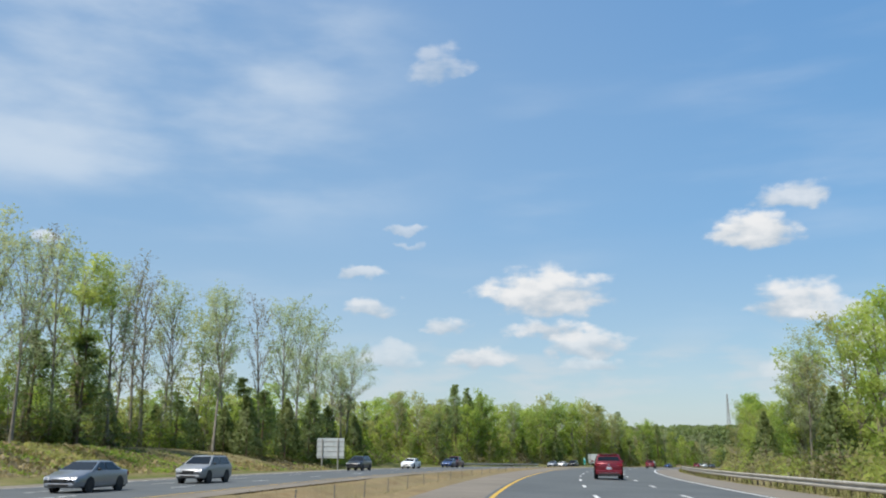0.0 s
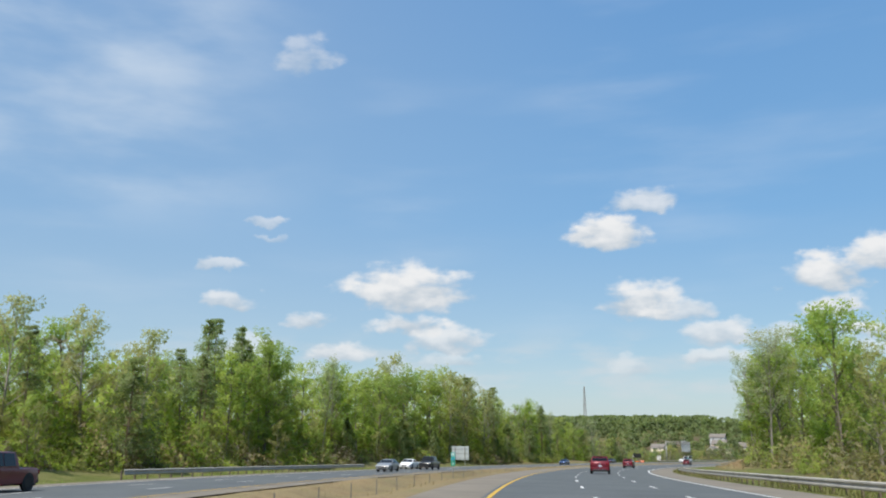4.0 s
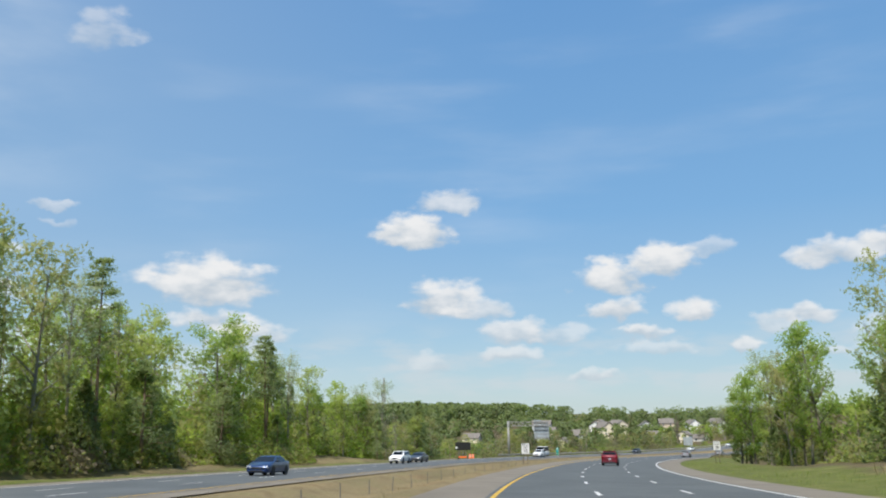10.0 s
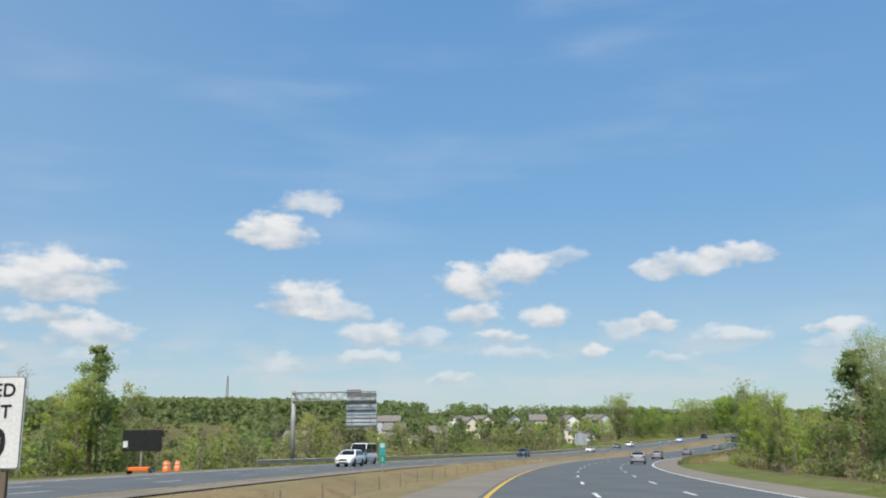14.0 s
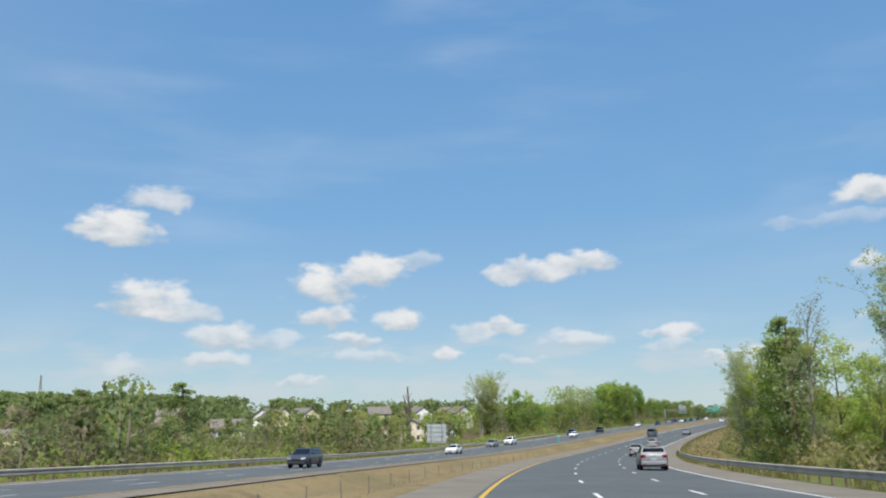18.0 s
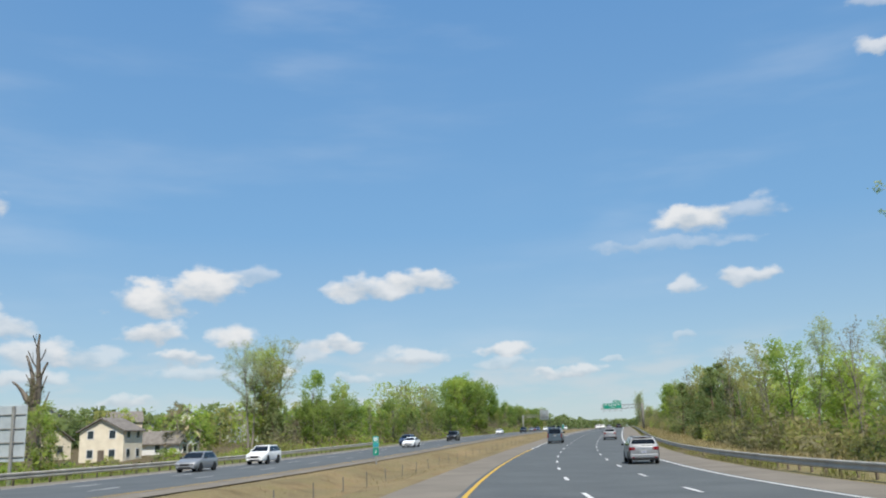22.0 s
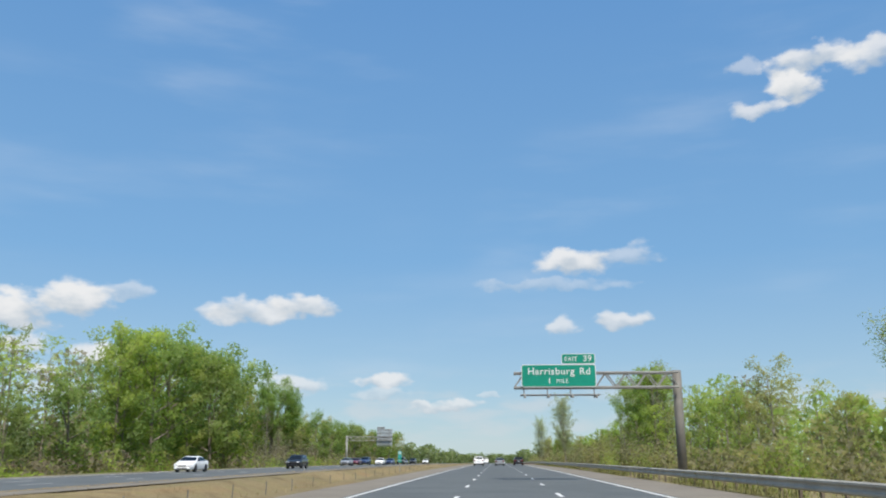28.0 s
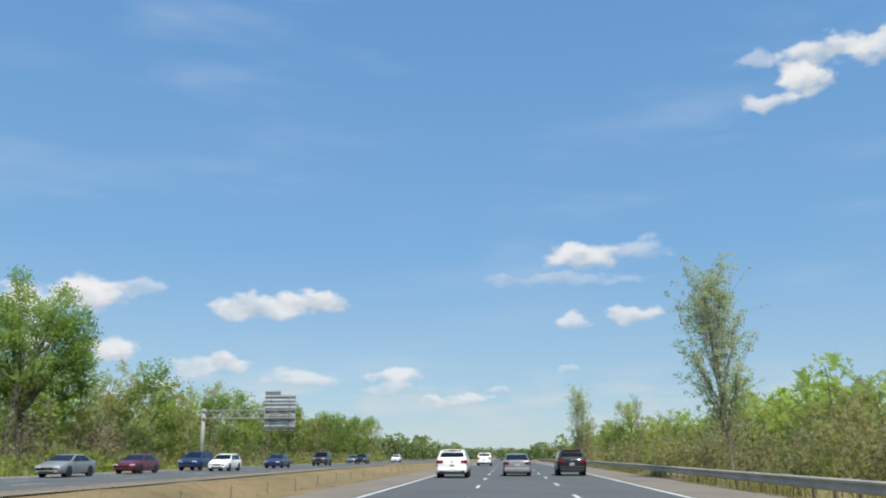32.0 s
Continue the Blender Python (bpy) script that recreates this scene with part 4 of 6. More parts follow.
row(886, 936, -41.5, 3.6, [("green", 3), ("spring", 1.5), ("dome", 2.5)], 17.5, 21, 26, LEFT_W, 3)
row(938, 1000, -40.5, 6.0, [("thicket", 4), ("bush", 2), ("olive", 1)], 4.5, 6, 27, LEFT_W, 2)
row(995, 1200, -44, 7.0, MIX_DOME + [("spring", 2)], 11.8, 15.3, 16, LEFT_W, 3)
# right of our road
row(46, 92, 26, 5.0, MIX_RIGHT, 11.8, 14.8, 7, RIGHT_W, 2)
row(92, 116, 25.5, 5.0, MIX_RIGHT, 8.26, 10, 57, RIGHT_W, 2)
row(116, 152, 25, 5.5, [("olive", 2), ("spring", 3), ("green", 2)], 5.9, 8.26, 58, RIGHT_W, 2)
row(152, 200, 28, 5.5, MIX_RIGHT, 9.44, 13, 17, RIGHT_W, 3)
row(200, 240, 28, 6.0, MIX_RIGHT, 13, 16.5, 59, RIGHT_W, 3)
row(240, 278, 30, 5.0, MIX_RIGHT, 13, 16, 8, RIGHT_W, 3)
row(275, 330, 31, 6.0, MIX_RIGHT, 11, 14, 74, RIGHT_W, 3)
row(330, 385, 31, 6.0, MIX_RIGHT, 13, 17, 18, RIGHT_W, 3)
row(385, 432, 26.5, 5.0, MIX_RIGHT, 11, 14, 68, RIGHT_W, 3)
row(434, 450, 29, 5.0, MIX_RIGHT, 9, 12, 9, RIGHT_W, 2)
row(450, 522, 35, 6.0, MIX_BROWN, 6.5, 9, 49, RIGHT_W, 2.5)
row(522, 590, 27.5, 6.0, MIX_RIGHT, 9.5, 13, 69, RIGHT_W, 2.5)
row(590, 660, 27, 6.5, MIX_BROWN, 11.8, 16.5, 19, RIGHT_W, 2.5)
row(660, 835, 26, 6.5, MIX_BROWN, 8.85, 12.4, 10, RIGHT_W, 2.5)
row(835, 902, 26, 6.0, [("olive", 3), ("spring", 2), ("green", 2), ("bare", 0.6)], 6.5, 9, 73, RIGHT_W, 2.5)
row(902, 938, 28, 3.6, [("green", 2.0), ("olive", 1.6), ("tall", 2.4), ("bare", 0.8)], 13.5, 16.5, 29, RIGHT_W, 2.0)
row(940, 1010, 26, 5.0, [("olive", 4), ("thicket", 3), ("bare", 1), ("spring", 0.8)], 5.5, 7.5, 20, RIGHT_W, 2.5)
row(1010, 1150, 25, 8.0, MIX_BROWN, 7.5, 10.5, 75, RIGHT_W, 2.5)
# trees that stand out, by their full height
_r = np.random.default_rng(77)
for kind, s_, l_, h_, lab in (
        ("olive", 970, -50.0, 18.0, "broad tree in thin olive leaf beside the old oak"), ("spring", 966, -52.0, 17.5, ""), ("olive", 975, -53.0, 18.5, ""), ("bare", 974, -46.0, 13.0, ""), ("bare", 979, -45.0, 9.0, ""), ("thicket", 984, -44.5, 8.0, ""), ("thicket", 978, -44.0, 7.0, ""), ("olive", 990, -43.5, 7.5, ""), ("thicket", 996, -44.5, 8.5, ""), ("olive", 1002, -46.0, 9.5, ""), ("young_pine", 498, 34.0, 14.0, ""), ("pine", 502, 35.5, 14.5, ""), ("spread", 503, 38.0, 17.5, ""), ("tall", 508, 39.0, 17.0, ""), ("olive", 494, 36.0, 11.5, ""), ("cedar", 917, 20.8, 2.4, "small dark cedar behind the guardrail"), ("bare", 908, 21.4, 6.0, ""), ("bare", 902, 22.0, 6.5, ""), ("bare", 898, 21.6, 5.5, ""), ("oak", 987, -48.5, 22.0, "broad old oak in full dark green leaf by the oncoming road"), ("poplar", 947, 18.2, 13.6, "upright tree with small pale leaves beside the guardrail"),
        ("poplar", 1072, 19.4, 15.5, ""), ("poplar", 566, 27.0, 16.0, ""), ("poplar", 661, 27.5, 19.0, ""), ("poplar", 632, 24.5, 14.5, ""), ("tall", 262, 27.0, 17.5, "tall spreading tree with thin pale spring foliage"),
        ("tall", 268, 29.5, 17.5, ""), ("spread", 318, 33.5, 28.0, "tall spreading tree with thin pale spring foliage"), ("spread", 310, 37.0, 26.5, ""), ("tall", 327, 37.0, 27.0, ""), ("bare", 303, 34.0, 25.0, ""), ("olive", 313, 32.0, 17.0, ""), ("green", 322, 32.5, 17.0, ""), ("bare", 258, 27.0, 16.0, ""), ("tall", 421, 27.5, 17.0, ""), ("young_pine", 481, -51.5, 15.4, "broad dark pine standing alone above the brush"), ("pine", 484.5, -53, 13.0, ""), ("tall", 458, -50.0, 17.5, ""), ("tall", 453, -52.0, 16.0, ""),
        ("spread", 765, -51.5, 20.0, "tall twin-stemmed tree with thin pale foliage"), ("tall", 767, -53.5, 19.5, ""), ("spread", 758, -52.5, 19.5, ""), ("spring", 762, -52.0, 18.5, ""), ("olive", 760, -50.5, 16.0, ""), ("pine", 244, -50.0, 18.5, ""), ("pine", 240, -52.0, 18.0, ""),
        ("pine", 166, -48.0, 10.5, "lone dark pine with flat tufted crown"), ("pine", 226, -51.0, 19.0, ""), ("pine", 231, -52.5, 20.0, ""), ("pine", 236, -51.0, 19.5, ""), ("young_pine", 772, 21.5, 9.0, "bushy dark green pine beside the guardrail"), ("young_pine", 776, 24.0, 8.0, ""), ("young_pine", 746, 24.0, 10.5, ""), ("young_pine", 741, 25.5, 9.0, ""),
        ("cedar", 72, 23.5, 7.6, ""), ("cedar", 76, 24.5, 6.0, ""), ("cedar", 545, -36.0, 5.0, ""), ("cedar", 556, -37.0, 4.0, ""), ("poplar", 90, 25.0, 13.0, ""), ("young_pine", 600, 25.5, 15.5, ""), ("green", 606, 26.0, 15.5, ""), ("tall", 700, 27, 13.0, ""), ("cedar", 748, -56, 4.2, ""), ("thicket", 757, -47, 6.0, ""), ("thicket", 761, -49, 8.0, ""), ("thicket", 762, -47, 7.0, ""), ("green", 770, -47, 15.0, ""), ("spring", 774, -47, 9.0, ""), ("thicket", 691, -47, 5.0, ""), ("thicket", 699, -49, 5.5, ""), ("spring", 800, -50, 14, ""), ("green", 806, -52, 13, "")):
    plant(kind, s_, l_, _r, h_ / STOCK_TOP[kind], label=lab)


def dead_tree(s, l, height):
    """A broken grey snag: forked leaders, stubs of limbs, jagged tops, a sleeve of dead creeper."""
    ob = empty("dead_tree", facing(s, l), "dead grey broken tree with jagged bare limbs", "tree")
    r = np.random.default_rng(14)
    part("trunk", raw("trunk", *tubes([[(np.array([0.25 * math.sin(3 * u), 0.15 * u, height * 0.55 * u - 0.3]), 0.62 * (1 - 0.35 * u)) for u in (0, 0.25, 0.5, 0.75, 1.0)]], 8), True), BARK, ob)
    fork = np.array([0.04, 0.15, height * 0.52])
    for dx, dy, top in ((0.3, 0.2, 1.0), (-1.3, 0.5, 0.86), (1.5, -0.3, 0.80), (-2.3, -0.4, 0.68)):
        end = np.array([dx, dy, height * top])
        part("leader", raw("leader", *tubes([[(fork + (end - fork) * u + np.array([0.25 * math.sin(5 * u + dx), 0, 0]), 0.36 * (1 - 0.72 * u)) for u in (0, 0.3, 0.6, 0.85, 1.0)]], 7), True), BARK, ob)
    for k in range(14):
        u = 0.28 + 0.05 * k
        a, e, ln = k * 2.3, r.uniform(0.6, 1.25), r.uniform(1.6, 3.6) * (1.3 - u)
        p = np.array([0.25 * math.sin(3 * u) + 0.5 * (u - 0.5) * math.sin(k * 1.9), 0.15 * u, height * u - 0.3])
        d = np.array([math.cos(a) * math.cos(e), math.sin(a) * math.cos(e), math.sin(e)])
        q = p + d * ln + (0, 0, 0.25 * ln)
        part("limb", raw("limb", *tubes([[(p, 0.24 * (1.2 - u)), (p + d * ln * 0.55, 0.15 * (1.2 - u)), (q, 0.05)], [(p + d * ln * 0.5, 0.05), (p + d * ln * 0.7 + (0.3, -0.2, 0.7), 0.02)]], 6), True), BARK, ob)
    tips = np.array([[0.35 * math.sin(k * 1.3), 0.3 * math.cos(k * 1.7), height * (0.06 + 0.026 * k)] for k in range(26)])
    pts, way = clumped(tips, r, 1500, 0.75)
    part("creeper", raw("creeper", *leaves(pts, r.uniform(0.15, 0.4, 1500), r)), TWIGS, ob, "tangle of dry grey creeper stems")
    return ob


dead_tree(697, -49.5, 15.2)
wood_mass("woodland_left", [
    (0, 125, -56, -84, 6.0, 5, 9, 200, 0.7), (125, 160, -54, -76, 6, 8, 13, 230, 0.75), (160, 182, -50, -76, 6, 6, 8, 230, 0.7), (182, 240, -54, -76, 5.8, 11, 14, 240, 0.75), (240, 300, -54, -76, 5.8, 14, 17, 240, 0.75), (300, 365, -54, -76, 5.8, 17, 20, 240, 0.75),
    (365, 405, -54, -76, 5.8, 14, 17, 240, 0.75), (405, 422, -52, -80, 6, 12, 15, 230, 0.7), (422, 455, -52, -85, 6.5, 9.5, 12.5, 230, 0.7), (455, 500, -60, -85, 7.5, 9, 12, 220, 0.7),
    (688, 730, -40, -50, 8, 1.4, 2.4, 120, 0.5), (735, 800, -54, -80, 8, 6, 9, 220, 0.7), (800, 890, -52, -78, 8, 8, 11, 210, 0.75),
    (888, 935, -50, -70, 6, 15, 19, 230, 0.75), (940, 1250, -50, -74, 7, 10, 13, 210, 0.75)], 31,
    "dense mixed spring woodland behind the wood's edge")
wood_mass("valley_woods", [
    (495, 650, -37, -95, 7.2, 6, 9.5, 200, 0.62), (640, 688, -38, -62, 6.0, 5.5, 8.5, 200, 0.62)], 34, "low olive and dark green woods in the valley beyond the guardrail", (2, 3, 3, 3, 4, 4, 5, 5, 5, 7))
wood_mass("woodland_right", [
    (30, 95, 32, 58, 6.0, 9, 12, 230, 0.75), (95, 160, 31, 58, 6.0, 5.5, 7.5, 230, 0.7), (160, 240, 33, 58, 6.0, 8, 12, 230, 0.75), (240, 385, 38, 62, 6.5, 11, 15, 230, 0.75), (385, 430, 36, 62, 6.5, 7, 9.5, 220, 0.7), (430, 525, 38, 60, 7, 6, 8, 220, 0.7), (525, 640, 33, 58, 7, 7, 11, 220, 0.7),
    (640, 835, 30, 50, 6.8, 7, 10, 210, 0.7), (835, 900, 30, 50, 6.8, 6, 8, 210, 0.7), (900, 938, 31, 50, 5.2, 11.5, 15, 260, 0.6), (945, 1250, 29, 48, 6.5, 7, 10, 210, 0.7)], 32, "dense mixed spring woodland behind the guardrail")
wood_mass("far_wooded_hills", [
    (380, 1050, -330, -430, 13, 9, 13, 84, 2.5), (300, 520, -140, -330, 15, 8, 11, 78, 2.25), (520, 1000, -210, -330, 18, 6, 9, 74, 2.0),
    (440, 900, -92, -210, 15, 5.5, 9, 88, 1.7), (350, 1100, -430, -520, 12, 10, 14, 62, 2.9), (900, 1350, -88, -300, 19, 9, 14, 72, 1.8), (1250, 1900, -30, -120, 18, 9, 13, 79, 1.6), (1250, 1900, 26, 100, 18, 8, 12, 79, 1.6),
    (1900, 2100, -60, 60, 16, 10, 14, 79, 1.8)], 33, "far wooded hills beyond the valley", (6, 6, 6, 6, 6, 7, 7, 7), 0.08, 1.75)
U_GREEN, U_BROWN, U_DEEP = (4, 3, 3, 2, 0.3, 0.6), (2.5, 3, 4, 1.5, 0.5, 0.5), (4, 3, 2, 3, 0, 1)
undergrowth("undergrowth_left", [
    (0, 128, -42, 9, 0.5, 90, (0.6, 1, 2.5, 0.4, 3)), (0, 124, -60, 8, 9.0, 60, (3, 3, 1, 3, 0, 2)), (0, 160, -52, 5, 4.5, 80, (1, 1.5, 3, 1, 0.3, 4)), (160, 420, -49.5, 5, 9.0, 110, (5, 5, 0.8, 2, 0, 0.3)), (160, 420, -59, 8, 12.0, 36, (4, 3, 0.6, 3, 0, 1)), (420, 450, -49, 5, 7.0, 80, U_DEEP), (128, 412, -45, 5, 3.6, 110, (3, 4, 2.5, 2, 0.8, 0.3)), (405, 500, -51, 6, 3.0, 60, U_BROWN),
    (495, 660, -37, 8, 3.2, 90, (0.8, 3, 5, 1, 0.6, 1.0)), (660, 690, -43, 6, 3.2, 60, U_GREEN), (690, 738, -42, 6, 1.2, 60, U_GREEN), (738, 800, -43, 6, 3.2, 60, U_GREEN), (800, 1200, -39, 5, 3.2, 50, U_BROWN)], 41,
    "tangled undergrowth, bare twigs and young leaves at the wood's edge")
undergrowth("undergrowth_right", [
    (40, 160, 23, 4, 3.0, 70, U_GREEN), (150, 250, 26, 4, 3.5, 70, U_BROWN), (250, 430, 30, 4, 3.2, 60, U_GREEN),
    (430, 525, 32, 4, 2.6, 60, U_BROWN), (525, 650, 25, 4, 3.2, 70, U_BROWN), (650, 880, 23.5, 4, 3.4, 110, (1.2, 3, 5, 0.8, 0.3, 0.6)), (880, 1000, 22.5, 5, 4.6, 260, (1.2, 3.6, 4.6, 1.4, 0.1, 0.9)), (1000, 1200, 22.5, 5, 4.2, 55, (1.2, 3, 5, 0.8, 0.3, 0.6))], 42,
    "tangled undergrowth, bare twigs and young leaves beside the guardrail", 2.3)

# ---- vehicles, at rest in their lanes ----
def paint(name, c, metal=0.35, rough=0.32):
    m, n, k, b = shader(name, rough, metal, 0.5)
    k.new(ramp(m, grain(m, 1.1, 4), (0.3, tuple(v * 0.9 for v in c)), (0.7, c)), b.inputs["Base Color"])
    b.inputs["Coat Weight"].default_value, b.inputs["Coat Roughness"].default_value = 0.45, 0.06
    return m


def glassy(name, c, rough=0.05, spec=0.6):
    m, n, k, b = shader(name, rough, 0, spec)
    k.new(ramp(m, grain(m, 0.8, 3), (0.3, c), (0.7, tuple(v * 1.3 for v in c))), b.inputs["Base Color"])
    return m


GLASS = glassy("dark tinted car glass", (0.006, 0.0070, 0.008), 0.02, 0.45)
RUBBER = surface("tyre rubber", (0.018, 0.018, 0.018), (0.03, 0.03, 0.03), 4, 40, 0.85, 0.2)
ALLOY = surface("alloy wheel", (0.42, 0.43, 0.44), (0.58, 0.59, 0.6), 3, 40, 0.35, 0, 0.7)
TRIM = surface("black plastic trim", (0.008, 0.008, 0.009), (0.016, 0.016, 0.017), 4, 60, 0.6, 0.1)
CHROME = surface("chrome trim", (0.6, 0.6, 0.6), (0.75, 0.75, 0.75), 4, 40, 0.18, 0, 1.0)
TAIL_RED = glassy("red tail lamp lens", (0.125, 0.004, 0.009), 0.15)
BRAKE_RED = glassy("unlit brake lamp lens", (0.035, 0.003, 0.005), 0.2)
LENS_PINK = glassy("pale red reversing lens", (0.34, 0.11, 0.12), 0.15)
LENS = glassy("clear lamp lens", (0.30, 0.31, 0.32), 0.12)
PLATE = surface("white number plate", (0.42, 0.44, 0.47), (0.52, 0.54, 0.57), 6, 40, 0.5, 0)
PLATE_INK = surface("blue plate lettering", (0.08, 0.10, 0.2), (0.12, 0.14, 0.26), 8, 40, 0.5, 0)
GOLD = surface("gold badge", (0.55, 0.40, 0.13), (0.68, 0.5, 0.2), 6, 40, 0.35, 0, 0.8)
PAINTS = {"slate blue-grey": paint("slate blue-grey car paint", (0.085, 0.12, 0.15)), "deep red": paint("deep red car paint", (0.125, 0.006, 0.014)), "silver": paint("silver car paint", (0.235, 0.245, 0.255), 0.25, 0.38),
          "white": paint("white car paint", (0.78, 0.78, 0.77), 0.0), "black": paint("black car paint", (0.012, 0.013, 0.015), 0.2), "dark grey": paint("dark grey car paint", (0.07, 0.075, 0.085), 0.5),
          "dark blue": paint("dark blue car paint", (0.018, 0.045, 0.13), 0.4), "blue": paint("bright blue car paint", (0.03, 0.13, 0.38), 0.4), "maroon": paint("maroon car paint", (0.13, 0.012, 0.022), 0.4),
          "grey": paint("grey car paint", (0.22, 0.24, 0.27), 0.6)}
# length, width, height, waist, rear deck, bonnet, nose, screen foot, screen top, roof end, rear glass foot, wheel radius, wheelbase, roof width
CARS = {"suv": (5.6, 2.03, 2.05, 1.31, 1.31, 1.24, 1.08, 1.35, 0.72, -2.50, -2.74, 0.39, 3.30, 0.81),
        "crossover": (4.75, 1.90, 1.71, 1.11, 1.11, 1.09, 0.93, 1.18, 0.32, -1.86, -2.30, 0.385, 2.78, 0.74),
        "sedan": (4.85, 1.84, 1.47, 0.97, 1.03, 0.96, 0.77, 1.15, 0.20, -1.05, -1.85, 0.34, 2.80, 0.72),
        "hatchback": (4.35, 1.78, 1.50, 0.95, 0.97, 0.95, 0.76, 0.95, 0.15, -1.65, -2.02, 0.32, 2.60, 0.74),
        "pickup": (5.7, 1.98, 1.88, 1.14, 1.10, 1.15, 1.05, 1.15, 0.55, -0.95, -1.15, 0.40, 3.60, 0.80),
        "jeep": (4.25, 1.86, 1.84, 1.12, 1.12, 1.12, 1.06, 0.60, 0.40, -1.95, -2.02, 0.41, 2.60, 0.86),
        "van": (5.9, 2.05, 2.50, 1.30, 1.30, 1.15, 0.95, 2.05, 1.25, -2.80, -2.90, 0.36, 3.60, 0.90)}


def loft(rings, name):
    """A closed skin through rings of equal count."""
    n = len(rings[0])
    v = [p for r in rings for p in r]
    f = [(i * n + j, i * n + (j + 1) % n, (i + 1) * n + (j + 1) % n, (i + 1) * n + j) for i in range(len(rings) - 1) for j in range(n)]
    f += [tuple(range(n))[::-1], tuple((len(rings) - 1) * n + j for j in range(n))]
    bm = bmesh.new()
    vs = [bm.verts.new(p) for p in v]
    for q in f:
        bm.faces.new([vs[i] for i in q])
    bmesh.ops.recalc_face_normals(bm, faces=bm.faces)
    for q in bm.faces:
        q.smooth = len(q.verts) == 4
    me = bpy.data.meshes.new(name)
    bm.to_mesh(me)
    bm.free()
    me.set_sharp_from_angle(angle=radians(38))
    return me


def box(x0, x1, y0, y1, z0, z1, bevel=0.01, bm=None):
    own = bm is None
    bm = bmesh.new() if own else bm
    r = bmesh.ops.create_cube(bm, size=1.0, matrix=Matrix.LocRotScale(((x0 + x1) / 2, (y0 + y1) / 2, (z0 + z1) / 2), None, (abs(x1 - x0), abs(y1 - y0), abs(z1 - z0))))
    if bevel:
        es = {e for v in r["verts"] for e in v.link_edges}
        bmesh.ops.bevel(bm, geom=list(es), offset=min(bevel, 0.3 * min(abs(x1 - x0), abs(y1 - y0), abs(z1 - z0))), segments=1, affect="EDGES")
    return bm


def slab(quad, thick=0.022):
    """A thin plate on a quad, its outside away from the middle of the car."""
    q = [Vector(p) for p in quad]
    n = (q[1] - q[0]).cross(q[3] - q[0]).normalized()
    c = sum(q, Vector()) / 4
    if n.dot(c - Vector((0, 0, 0.9))) < 0:
        n = -n
    m = sum(q, Vector()) / 4
    inner = [p + n * 0.002 for p in q]
    outer = [p + (m - p) * 0.03 + n * thick for p in q]
    bm = bmesh.new()
    a, b = [bm.verts.new(p) for p in inner], [bm.verts.new(p) for p in outer]
    bm.faces.new(b)
    bm.faces.new(a[::-1])
    for i in range(4):
        bm.faces.new((a[i], a[(i + 1) % 4], b[(i + 1) % 4], b[i]))
    bmesh.ops.recalc_face_normals(bm, faces=bm.faces)
    return bm


def lathe(profile, n=20):
    """A wheel part turned round the x axis."""
    v, f = [], []
    for i in range(n):
        w = 2 * math.pi * i / n
        for x, r in profile:
            v.append((x, r * math.cos(w), r * math.sin(w)))
    m = len(profile)
    for i in range(n):
        for j in range(m - 1):
            f.append((i * m + j, i * m + j + 1, ((i + 1) % n) * m + j + 1, ((i + 1) % n) * m + j))
    return v, f


_wheels = {}


def wheel_meshes(r):
    if r not in _wheels:
        t = raw("tyre", *lathe([(-0.11, r * 0.62), (-0.12, r * 0.8), (-0.105, r * 0.97), (-0.05, r), (0.05, r), (0.105, r * 0.97), (0.12, r * 0.8), (0.11, r * 0.62)]), True)
        v, f = lathe([(0.105, r * 0.64), (0.10, r * 0.56), (0.06, r * 0.5), (0.05, 0.02)])
        for k in range(5):
            w = 2 * math.pi * k / 5
            d, e = np.array([0, math.cos(w), math.sin(w)]), np.array([0, -math.sin(w), math.cos(w)])
            b = len(v)
            for q, h in ((0.04, 0.05), (r * 0.58, 0.035)):
                v += [tuple(np.array([0.075, 0, 0]) + d * q + e * h), tuple(np.array([0.105, 0, 0]) + d * q), tuple(np.array([0.075, 0, 0]) + d * q - e * h)]
            f += [(b, b + 1, b + 4, b + 3), (b + 1, b + 2, b + 5, b + 4)]
        m = raw("rim", v, f)
        t.materials.append(RUBBER)
        m.materials.append(ALLOY)
        _wheels[r] = (t, m)
    return _wheels[r]


